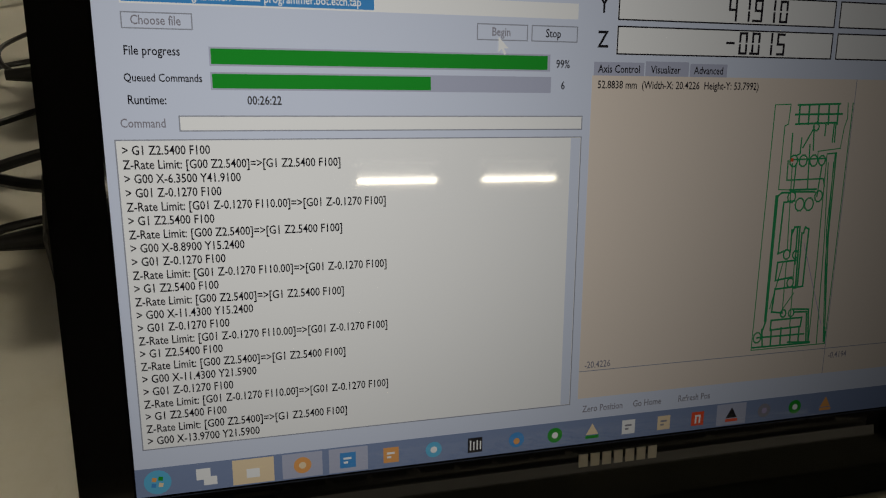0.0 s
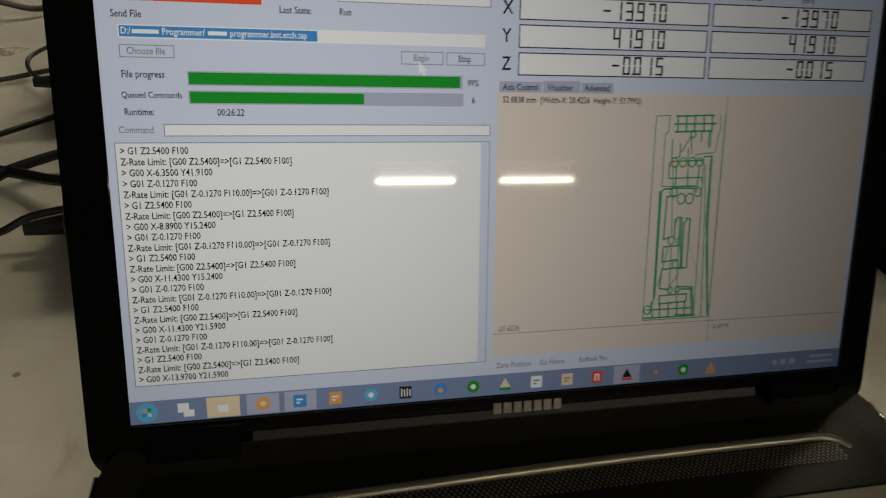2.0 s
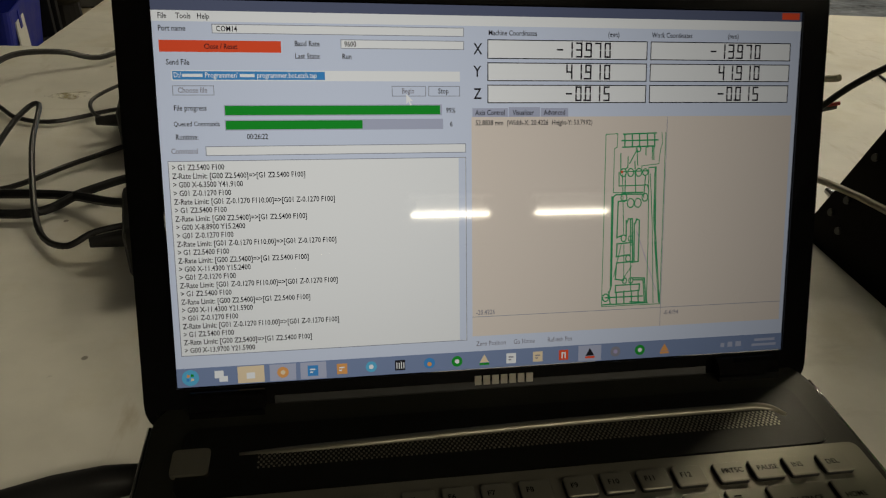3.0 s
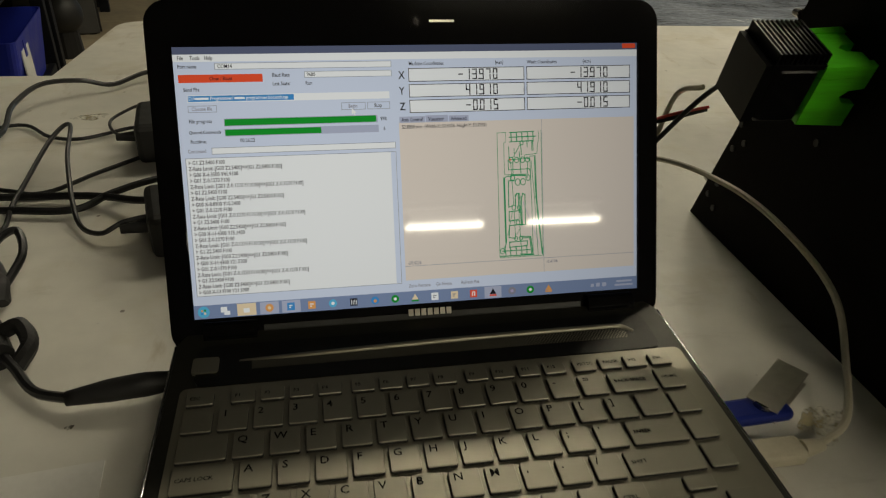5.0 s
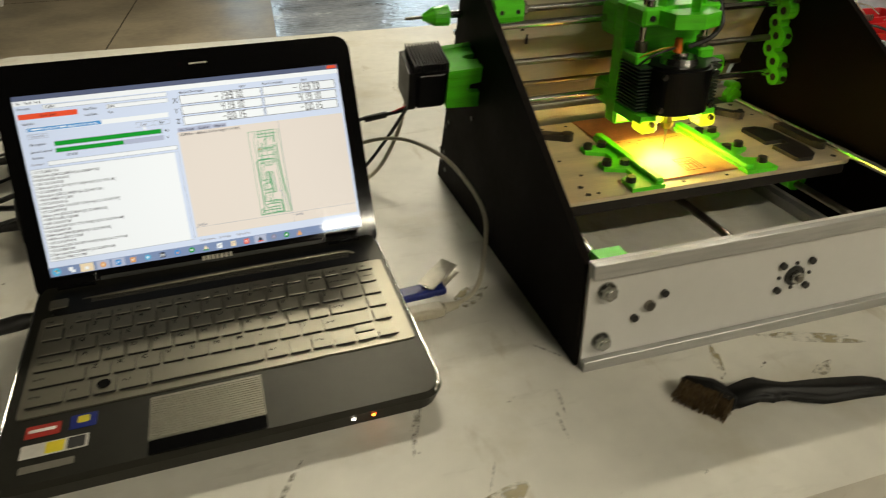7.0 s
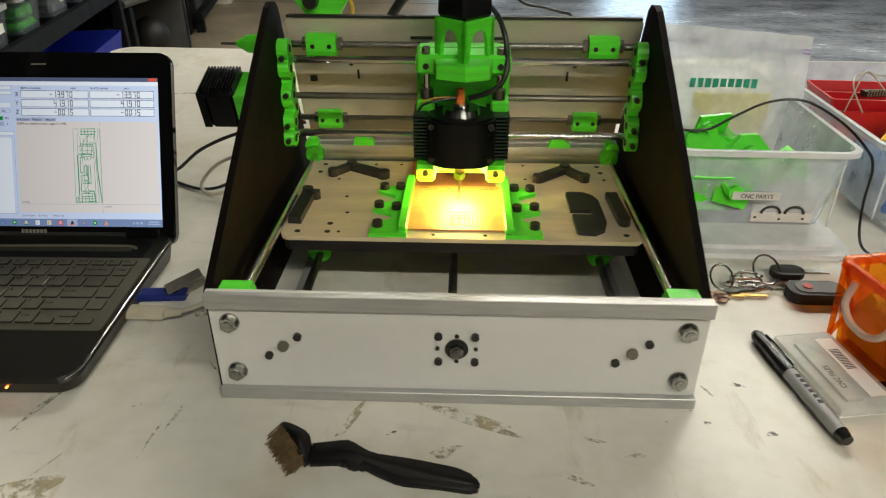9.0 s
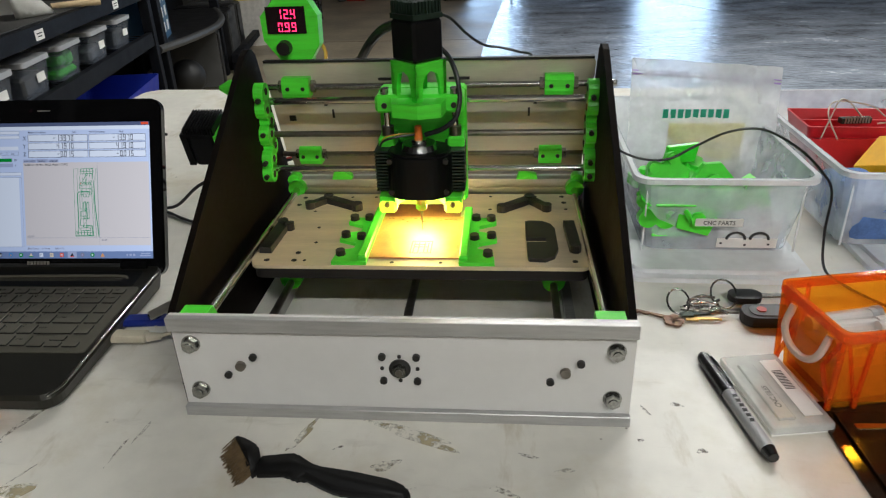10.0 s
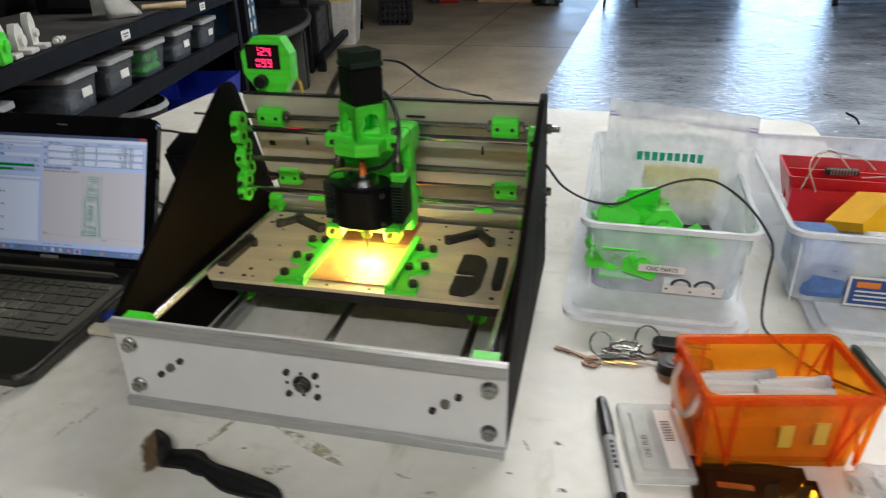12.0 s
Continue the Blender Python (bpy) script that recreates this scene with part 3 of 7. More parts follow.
LINES += ["> G1 Z2.5400 F100", "Z-Rate Limit: [G00 Z2.5400]=>[G1 Z2.5400 F100]", "> G00 X-13.9700 Y21.5900"]
for i, s in enumerate(LINES):
    say(s, 19, 323 + 16.9 * i, 12, name="list_line")
SEG = {"0": "abcdef", "1": "bc", "2": "abged", "3": "abgcd", "4": "fgbc", "5": "afgcd", "6": "afgedc", "7": "abc", "8": "abcdefg", "9": "abcdfg", "-": "g"}


def digits(s, x, y, w, h, t, out):
    """Seven-segment figures from their left lower corner; y grows downwards."""
    for ch in s:
        if ch == ".":
            out.append((x - t * 0.9, y - t, x + t * 0.2, y))
            continue
        for k in SEG[ch]:
            out.append({"a": (x, y - h, x + w, y - h + t), "d": (x, y - t, x + w, y), "g": (x, y - h / 2 - t / 2, x + w, y - h / 2 + t / 2), "b": (x + w - t, y - h, x + w, y - h / 2 - 1), "c": (x + w - t, y - h / 2 + 1, x + w, y),
                        "f": (x, y - h, x + t, y - h / 2 - 1), "e": (x, y - h / 2 + 1, x + t, y)}[k])
        x += w * 1.5
    return out


for s, yb in (("-13.970", 101), ("41.910", 146), ("-0.015", 191)):
    for xr in (922, 1270):
        xd = xr - len(s.replace(".", "")) * 21 + 7
        for ch in s:
            panel("digit", digits(ch, xd, yb, 14, 31, 3.4, []), "ui_black", 0.0004)
            xd += 0 if ch == "." else 21
# the board drawing: strokes in millimetres of the board, in the order of its groups
def stroke(bm, pts, w, h):
    for (xa, ya), (xb, yb) in zip(pts, pts[1:]):
        d = Vector((xb - xa, yb - ya))
        d = d.normalized() * w if d.length else Vector((w, 0))
        q = [(xa - d.x - d.y, ya - d.y + d.x), (xb + d.x - d.y, yb + d.y + d.x), (xb + d.x + d.y, yb + d.y - d.x), (xa - d.x + d.y, ya - d.y - d.x)]
        bm.faces.new([bm.verts.new((U(915 + a), V(259 + b), h)) for a, b in q])


EDGE = [[(1, 2), (28, 1), (27, 30), (21, 33), (21, 128), (41, 129)], [(1, 2), (0, 383), (139, 383)], [(130, -1), (132, 22), (128, 36), (125, 67), (85, 71), (86, 84)], [(139, -1), (139, 383)]]
COMB = [[(41, 2), (116, 0)], [(40, 30), (114, 28)], [(38, 16), (121, 15)], [(44, 2), (45, 30)], [(61, 2), (62, 30)], [(78, 2), (79, 30)], [(96, 2), (98, 30)], [(113, 2), (114, 30)]]
UPPER = [[(36, 44), (37, 85)], [(53, 51), (53, 74), (47, 77)], [(69, 61), (73, 128)], [(73, 34), (76, 69)], [(73, 36), (57, 65)], [(94, 30), (94, 47)], [(109, 30), (109, 57)], [(112, 30), (113, 57)], [(33, 85), (34, 114), (100, 113), (104, 125)], [(39, 83), (100, 82)], [(48, 89), (48, 128)], [(95, 93), (92, 140)], [(103, 75), (119, 74), (122, 206), (138, 379)]]
MIDDLE = [[(41, 129), (89, 129)], [(43, 132), (87, 133)], [(21, 138), (28, 133), (41, 133)], [(21, 138), (22, 336), (17, 354)], [(18, 138), (20, 336)], [(33, 148), (32, 228), (46, 223)], [(33, 148), (52, 146)], [(54, 197), (58, 187), (67, 187), (71, 285)], [(53, 191), (54, 226)], [(63, 189), (65, 246)], [(75, 197), (77, 188), (84, 191), (84, 283), (68, 285)], [(72, 197), (74, 281)], [(33, 242), (67, 240)], [(33, 242), (32, 271), (62, 267)], [(33, 285), (69, 283)], [(33, 285), (31, 322), (51, 325)]]
LOWER = [[(70, 320), (100, 322), (106, 375)], [(74, 325), (97, 326), (102, 375)], [(32, 336), (89, 335), (88, 350), (32, 352), (32, 336)], [(16, 350), (20, 377)], [(34, 352), (35, 377)], [(52, 350), (53, 377)], [(70, 350), (71, 377)], [(86, 350), (87, 377)], [(1, 379), (109, 379)], [(9, 363), (96, 363)], [(67, 375), (109, 378)]]
LONG = [[(102, 77), (106, 246), (107, 375)], [(106, 89), (115, 206), (123, 381)], [(117, 74), (117, 191), (139, 379)], [(116, 89), (122, 246), (136, 379)], [(41, 89), (48, 222)], [(64, 246), (68, 348)], [(49, 242), (51, 324)], [(43, 242), (27, 316)], [(69, 293), (50, 320)]]
PADS = [(43, 85, 7), (60, 85, 7), (79, 85, 7), (94, 85, 6), (46, 140, 7), (95, 140, 7), (62, 152, 8), (79, 152, 8), (48, 230, 6), (64, 231, 5), (53, 326, 5), (68, 326, 5), (60, 276, 6), (9, 363, 7), (77, 34, 5)]
for strokes, w in ((EDGE, 0.8), (COMB, 1.5), (UPPER, 1.2), (MIDDLE, 1.5), (LOWER, 1.5), (LONG, 0.9)):
    for line in strokes:
        bm = B()
        stroke(bm, line, w, 0.0004)
        part("board_track", on_screen(bm), "ui_trace", disp, "green line of a circuit board drawing")
for x, y, r in PADS:
    bm = B()
    stroke(bm, [(x + r * math.cos(k * math.pi / 5), y + 1.25 * r * math.sin(k * math.pi / 5)) for k in range(11)], 1.2, 0.0004)
    part("board_pad", on_screen(bm), "ui_trace", disp)
bm = B()
stroke(bm, [(78, 214), (128, 350)], 0.6, 0.0004)
part("travel_line", on_screen(bm), "ui_purple", disp)
panel("tool_point", [(952, 340, 957, 345)], "ui_red", 0.0005)
# taskbar icons
cols = ["ui_cyan", "ui_white", "ui_tan", "ui_orange", "ui_blue", "ui_orange", "ui_cyan", "ui_black", "ui_blue", "ui_green", "ui_tan", "ui_white", "ui_tan", "ui_red", "ui_white", "ui_dim", "ui_green", "ui_orange"]
for i, x in enumerate([27, 88, 148, 213, 276, 337, 398, 461, 524, 585, 646, 708, 769, 829, 890, 951, 1010, 1070]):
    if i in (2, 3, 4, 14):
        panel("icon_plate", [(x - 27, 730, x + 27, 766)], "ui_tan" if i == 2 else "ui_grey", 0.0003)
    def disc(r, dx=0.0, dy=0.0, n=18, turn=0.0, h=0.0004):
        b = B()
        b.faces.new([b.verts.new((U(x + dx + r * math.cos(a)), V(748 + dy - r * math.sin(a)), h)) for a in [turn + 2 * math.pi * k / n for k in range(n)]])
        return on_screen(b)
    if i == 0:
        part("icon", disc(17), "ui_cyan", disp)
        for dx, dy, m_ in ((-4, -4, "ui_orange"), (4, -5, "ui_green"), (-5, 4, "ui_blue"), (4, 4, "ui_tan")):
            part("icon_detail", disc(4, dx, dy, 4, 0.6, 0.0005), m_, disp)
    elif i in (3, 6, 8, 9, 15, 16):
        part("icon", disc(12), cols[i], disp)
        part("icon_detail", disc(5, 0, 2 if i == 8 else 0, 14, 0, 0.0005), ["ui_tan", "ui_white", "ui_orange", "ui_white", "ui_purple", "ui_white"][(3, 6, 8, 9, 15, 16).index(i)], disp)
    elif i in (10, 14, 17):
        part("icon", disc(12, 0, 0, 3, math.pi / 2), cols[i] if i != 14 else "ui_black", disp)
        panel("icon_detail", [(x - 11, 755, x + 11, 760)], "ui_red" if i == 14 else "ui_green" if i == 10 else "ui_orange", 0.0005)
    else:
        panel("icon", [(x - 12, 737, x + 10, 760)] if i != 1 else [(x - 13, 736, x + 5, 752)], cols[i], 0.0004)
        marks = {1: [(x - 4, 748, x + 13, 760)], 2: [(x - 9, 744, x + 8, 757)], 7: [(x - 9 + 5 * k, 741 + 2 * (k % 2), x - 7 + 5 * k, 756) for k in range(4)], 13: [(x - 6, 742, x + 4, 745), (x - 6, 742, x - 3, 756), (x + 1, 742, x + 4, 756)]}
        panel("icon_detail", marks.get(i, [(x - 7, 744, x + 4, 747), (x - 7, 750, x - 1, 753)]), "ui_dim" if i in (11, 12) else "ui_white", 0.0005)
panel("clock_mark", [(1296, 738, 1348, 744), (1290, 750, 1352, 756), (1210, 744, 1220, 754), (1228, 742, 1240, 754), (1248, 742, 1262, 754)], "ui_grey", 0.0003)
bm = B()
bm.faces.new([bm.verts.new((U(a), V(b), 0.0007)) for a, b in ((484, 176), (484, 196), (488.5, 191.5), (492, 199), (495, 197.5), (491.5, 190.5), (498, 190.5))])
part("pointer", on_screen(bm), "ui_white", disp)

# base: wedge body with a deck, keyboard tray, pad


def deck_z(y):
    return 0.0215 + (0.0285 - 0.0215) * (y + 0.245) / 0.245


bm = B()
lo, mid, top = [], [], []
for x, y in rounded(-0.1585, -0.2450, 0.1585, 0.002, 0.017, 6):
    lo.append(bm.verts.new((x * 0.975, -0.12 + (y + 0.12) * 0.97, 0.004)))
    mid.append(bm.verts.new((x, y, deck_z(y) - 0.005)))
    top.append(bm.verts.new((x * 0.985, -0.1215 + (y + 0.1215) * 0.985, deck_z(y))))
n_ = len(lo)
for a, b in ((lo, mid), (mid, top)):
    for i in range(n_):
        bm.faces.new((a[i], a[(i + 1) % n_], b[(i + 1) % n_], b[i]))
bm.faces.new(lo)
bm.faces.new(top)
bmesh.ops.recalc_face_normals(bm, faces=bm.faces[:])
part("base", bm, "laptop_base", lap, "dark brushed metal base")
for x in (-0.12, 0.12):
    for y in (-0.21, -0.02):
        part("foot", cyl(B(), (x, y, 0), (x, y, 0.0045), 0.008), "rubber", lap)


def slab(x0, y0, x1, y1, r, lift, thick, slope=True):
    """A rounded slab lying on the sloping deck."""
    bm = B()
    prism(bm, rounded(x0, y0, x1, y1, r, 4), 0, thick)
    for v in bm.verts:
        v.co.z += lift + deck_z(v.co.y)
    return bm


part("speaker_deck", slab(-0.142, -0.0535, 0.142, -0.018, 0.006, 0.0, 0.0012), "laptop_deck", lap, "dark perforated speaker deck")
# the highlight along the deck's curved ridge is put in as silver colour
part("ridge_highlight", tube(B(), [(-0.118, -0.0335, deck_z(-0.034) - 0.0008), (-0.06, -0.0325, deck_z(-0.034) + 0.0006), (0.02, -0.0305, deck_z(-0.034) + 0.0010), (0.10, -0.0300, deck_z(-0.034) + 0.0010), (0.122, -0.0305, deck_z(-0.034) + 0.0006), (0.130, -0.036, deck_z(-0.034) - 0.0004)], 0.0022, seg=10), "laptop_silver", lap, "ridge along the speaker deck, silver for its highlight", True)
bm = B()
for i in range(112):
    for j in range(7):
        x, y = -0.11 + i * 0.0021 + (j % 2) * 0.00105, -0.0335 - j * 0.0013
        box(bm, (x - 0.0004, y - 0.0004, deck_z(y) + 0.0010), (x + 0.0004, y + 0.0004, deck_z(y) + 0.0015))
tagged(part("speaker_grille", bm, "laptop_silver", lap), kind="stuff")
part("keyboard_tray", slab(-0.1485, -0.1795, 0.1525, -0.0545, 0.004, -0.001, 0.0022), "laptop_silver", lap, "satin silver keyboard surround")
for x in (-0.125, 0.125):
    part("hinge", cyl(B(), (x - 0.016, -0.004, 0.029), (x + 0.016, -0.004, 0.029), 0.0075), "laptop_black", lap)
part("hinge_bar", cyl(B(), (-0.105, 0.002, 0.026), (0.105, 0.002, 0.026), 0.008), "rubber", lap)
for sx in (-1, 1):
    part("side_trim", tube(B(), [(sx * 0.1572, y, deck_z(y) - 0.0012) for y in (-0.014, -0.05, -0.12, -0.18, -0.225)] + [(sx * 0.150, -0.2425, deck_z(-0.24) - 0.0012)], 0.0011, seg=8, n=3), "steel", lap, "polished bright edge", True)
part("power_button", slab(-0.1445, -0.043, -0.1295, -0.030, 0.002, 0.0, 0.0024), "laptop_silver", lap)
pad = part("touchpad", slab(-0.0562, -0.2285, 0.0250, -0.1845, 0.001, -0.0005, 0.0010), "pad_silver", lap, "ribbed silver touchpad")
bm = B()
for i in range(17):
    y = -0.2275 + i * 0.0025
    box(bm, (-0.0555, y, deck_z(y) + 0.0003), (0.0243, y + 0.0010, deck_z(y) + 0.0010))
part("rib", bm, "pad_silver", pad)
part("pad_button", slab(-0.0562, -0.2425, 0.0250, -0.2300, 0.002, -0.0005, 0.0014), "laptop_black", lap, "glossy dark touchpad button")
for nm, x0, y0, x1, y1, m_ in (("sticker", -0.1395, -0.2005, -0.1165, -0.1885, "red_paint"), ("sticker", -0.1105, -0.2000, -0.0925, -0.1860, "usb_blue"), ("sticker", -0.1400, -0.2195, -0.0965, -0.2070, "cardboard_white"), ("sticker", -0.1385, -0.2330, -0.1040, -0.2265, "pad_silver")):
    st = part(nm, slab(x0, y0, x1, y1, 0.001, 0.0001, 0.0003), m_, lap)
    if m_ == "usb_blue":
        part("sticker_mark", slab(x0 + 0.005, y0 + 0.005, x1 - 0.005, y1 - 0.002, 0.001, 0.0004, 0.0002), "sticker_yellow", st)
    elif m_ == "red_paint":
        part("sticker_mark", slab(x0 + 0.002, y0 + 0.005, x1 - 0.003, y1 - 0.004, 0.001, 0.0004, 0.0002), "paper", st)
    elif m_ == "cardboard_white":
        part("sticker_mark", slab(x0 + 0.016, y0 + 0.001, x0 + 0.028, y1 - 0.001, 0.001, 0.0004, 0.0002), "card_yellow", st)
        part("sticker_mark", slab(x0 + 0.030, y0 + 0.001, x1 - 0.002, y1 - 0.001, 0.001, 0.0004, 0.0002), "ink", st)
for x, m_ in ((0.085, "led_white"), (0.100, "led_amber")):
    if m_ not in MATS:
        mat(m_, (1.0, 0.95, 0.85) if m_ == "led_white" else (1.0, 0.16, 0.02), emit=6 if m_ == "led_white" else 14)
    part("status_light", box(B(), (x, -0.2462, 0.0126), (x + 0.0016, -0.2438, 0.0131)), m_, lap)

CAPS_MADE = {}


def key(x0, y0, x1, y1, legend=""):
    w, d = round(x1 - x0, 4), round(y1 - y0, 4)
    x, y = (x0 + x1) / 2, (y0 + y1) / 2
    m = Matrix.Translation((x, y, deck_z(y) + 0.0012)) @ Matrix.Rotation(math.atan(0.007 / 0.245), 4, "X")
    if (w, d) not in CAPS_MADE:
        bm = B()
        lo_ = rounded(-w / 2, -d / 2, w / 2, d / 2, 0.0012, 2)
        hi_ = rounded(-w / 2 + 0.0004, -d / 2 + 0.0004, w / 2 - 0.0004, d / 2 - 0.0004, 0.0010, 2)
        rings = [[bm.verts.new((a, b, z)) for a, b in q] for q, z in ((lo_, 0), (lo_, 0.0018), (hi_, 0.0023))]
        n = len(lo_)
        for a, b in zip(rings, rings[1:]):
            for i in range(n):
                bm.faces.new((a[i], a[(i + 1) % n], b[(i + 1) % n], b[i]))
        bm.faces.new(rings[-1])
        bmesh.ops.recalc_face_normals(bm, faces=bm.faces[:])
        k = part("key", bm, "key_silver", lap)
        k.data.materials.append(MATS["key_side_shade"])
        for f in k.data.polygons:
            f.material_index = 1 if abs(f.normal.z) < 0.3 else 0
        k.matrix_basis = m
        CAPS_MADE[(w, d)] = k
    else:
        k = again(CAPS_MADE[(w, d)], m, lap)
    if legend:
        big = len(legend) == 1
        lettering("legend", legend, 0.0066 if big else 0.0034, Matrix.Translation((-w / 2 + 0.0022, d / 2 - 0.0066 if big else -0.001, 0.0026)), "legend", k)
    return k


UN, KX, GAP = 0.01845, -0.1440, 0.0026
rows_ = [
    (-0.0610, 0.0120, [("ESC", 0.95), ("", -0.35)] + [(f"F{i}", 0.86) for i in range(1, 5)] + [("", -0.15)] + [(f"F{i}", 0.86) for i in range(5, 9)] + [("", -0.15)] + [(f"F{i}", 0.86) for i in range(9, 13)] + [("", -0.15), ("PRTSC", 0.88), ("PAUSE", 0.88), ("INS", 0.88), ("DEL", 0.88)]),
    (-0.0745, 0.0185, [("", 1.0)] + [(c, 1.0) for c in "1234567890-="] + [("BACK SPACE", 1.6), ("HOME", 0.95)]),
    (-0.0940, 0.0185, [("", 1.5)] + [(c, 1.0) for c in "QWERTYUIOP[]"] + [("", 1.1), ("", 0.95)]),
    (-0.1135, 0.0185, [("CAPS LOCK", 1.75)] + [(c, 1.0) for c in "ASDFGHJKL;'"] + [("ENTER", 1.85), ("", 0.95)]),
    (-0.1330, 0.0185, [("SHIFT", 2.25)] + [(c, 1.0) for c in "ZXCVBNM,./"] + [("SHIFT", 2.35), ("", 0.95)]),
    (-0.1525, 0.0200, [("CTRL", 1.55), ("FN", 1.0), ("", 1.0), ("ALT", 1.25), ("", 4.75), ("ALT", 1.0), ("", 1.0), ("CTRL", 1.0)]),
]
for yt, dep, ks in rows_:
    x = KX
    for s, w in ks:
        if w > 0:
            key(x, yt - dep + GAP * 0.9, x + w * UN - GAP, yt, s)
        x += abs(w) * UN
for x, y in ((x, -0.163), (x + UN, -0.163), (x + 2 * UN, -0.163), (x + UN, -0.1525)):
    key(x, y - 0.0085, x + UN - GAP, y, "")
bm = cyl(B(), (KX + 2.95 * UN, -0.1615, deck_z(-0.16) + 0.0040), (KX + 2.95 * UN, -0.1615, deck_z(-0.16) + 0.0045), 0.0050)
part("emblem", bm, "legend", lap)

# ---- the milling machine ----
cnc = thing("milling_machine", (0, 0, T), "small desktop milling machine with green printed parts and brown side plates", "milling machine")


def lean_y(z):
    """The sloping back of the frame."""
    return 0.405 - 0.100 * z / 0.262


fp = part("front_panel", box(B(), (-0.1982, 0.0, 0.0), (0.1982, 0.004, 0.1035)), "panel_white", cnc, "white aluminium front panel")
part("rail", box(B(), (-0.1985, -0.0065, 0.0905), (0.1985, 0.0, 0.104), 0.0006), "aluminium", fp)
part("rail", box(B(), (-0.1985, -0.0065, 0.0), (0.1985, 0.0, 0.0105), 0.0006), "aluminium", fp)


def hexa(bm, c, r, d, axis="y"):
    a = {"y": Vector((0, 1, 0)), "x": Vector((1, 0, 0)), "z": Vector((0, 0, 1))}[axis]
    return cyl(bm, Vector(c) - a * d / 2, Vector(c) + a * d / 2, r, seg=6)


for sx in (-1, 1):
    for z in (0.026, 0.075):
        part("washer", cyl(B(), (sx * 0.1825, -0.0015, z), (sx * 0.1825, 0.0005, z), 0.0082, seg=20), "zinc", fp)
        part("nut", hexa(B(), (sx * 0.1825, -0.004, z), 0.0068, 0.006), "zinc", fp)
        part("bolt", cyl(B(), (sx * 0.1825, -0.0080, z), (sx * 0.1825, 0.002, z), 0.0038, seg=14), "zinc", fp)
    part("rod_end", cyl(B(), (sx * 0.1415, -0.0035, 0.0525), (sx * 0.1415, 0.0005, 0.0525), 0.0044, 0.0048, seg=18), "steel_dark", fp)
    for dx, dz in ((0.0125, 0.0096), (-0.0125, -0.0096)):
        part("screw", cyl(B(), (sx * 0.1415 + dx, -0.003, 0.0525 + dz), (sx * 0.1415 + dx, 0.0005, 0.0525 + dz), 0.0034, seg=14), "bolt_black", fp)
part("bearing", cyl(B(), (0, -0.0018, 0.053), (0, 0.0005, 0.053), 0.0095, seg=24), "bolt_black", fp, "black bearing ring")
part("nut", hexa(B(), (0, -0.004, 0.053), 0.0062, 0.005), "zinc", fp)
part("bolt", cyl(B(), (0, -0.0085, 0.053), (0, 0.0, 0.053), 0.0032, seg=14), "steel_dark", fp)
for dx in (-0.0148, 0.0148):
    for dz in (-0.0125, 0.0125):
        part("screw", cyl(B(), (dx, -0.003, 0.053 + dz), (dx, 0.0005, 0.053 + dz), 0.0033, seg=14), "bolt_black", fp)
for dx, dz in ((0, 0.0125), (0, -0.0125), (0.0155, 0), (-0.0155, 0)):
    part("small_screw", cyl(B(), (dx, -0.0012, 0.053 + dz), (dx, 0.0005, 0.053 + dz), 0.0018, seg=10), "bolt_black", fp)

# side plates: slanting front edge, rounded peak, slanting back edge
side = [(0.0045, 0.0), (0.0045, 0.1)] + [(0.0045 + (0.256 - 0.0045) * k, 0.1 + (0.262 - 0.1) * k) for k in (0.35, 0.7, 1.0)] + [(0.268, 0.2695), (0.280, 0.2730), (0.292, 0.2715), (0.302, 0.2640), (0.4085, 0.0)]
for sx in (-1, 1):
    x0 = -0.2015 if sx < 0 else 0.1915
    sp = part("side_plate", prism(B(), side, x0, 0.0065, "x"), "plate_brown", cnc, "dark brown side plate")
    for y, z in ((0.35, 0.118), (0.362, 0.105), (0.352, 0.092), (0.366, 0.082), (0.375, 0.045), (0.385, 0.030), (0.372, 0.022), (0.29, 0.155), (0.27, 0.125)):
        part("screw", cyl(B(), (x0 + (-0.0015 if sx < 0 else 0.005), y, z), (x0 + (0.002 if sx < 0 else 0.008), y, z), 0.0028, seg=10), "bolt_black", sp)
    for z in (0.20, 0.125, 0.04):
        y = lean_y(z) + 0.002
        part("acorn_nut", cyl(B(), (x0 + 0.0032, y, z), (x0 + 0.0032, y + 0.009, z), 0.004, 0.0025, seg=10), "zinc", sp)
# back board along the sloping back
bb = B()
prism(bb, rounded(-0.190, 0.132, 0.190, 0.262, 0.006), 0, 0.005, "y")
for v in bb.verts:
    s_ = v.co.z
    v.co = Vector((v.co.x, lean_y(s_ * 0.97) - 0.004 + v.co.y, s_ * 0.97))
back = part("back_board", bb, "back_board", cnc, "pale board with dark cut edges across the back")
part("board_edge", box(B(), (-0.188, lean_y(0.2545) - 0.005, 0.2535), (0.188, lean_y(0.2545) + 0.003, 0.2562)), "plate_edge", back)
for x, z, sx_, sz_ in ((-0.118, 0.19, 0.0012, 0.008), (0.118, 0.19, 0.0012, 0.008), (-0.17, 0.182, 0.004, 0.004), (-0.045, 0.232, 0.012, 0.0016), (0.037, 0.232, 0.012, 0.0016), (-0.125, 0.20, 0.002, 0.002), (0.125, 0.20, 0.002, 0.002), (0.10, 0.205, 0.002, 0.002)):
    y = lean_y(z) - 0.0045
    part("slot", box(B(), (x - sx_, y - 0.0006, z - sz_), (x + sx_, y + 0.004, z + sz_)), "plate_edge", back)
bb = B()
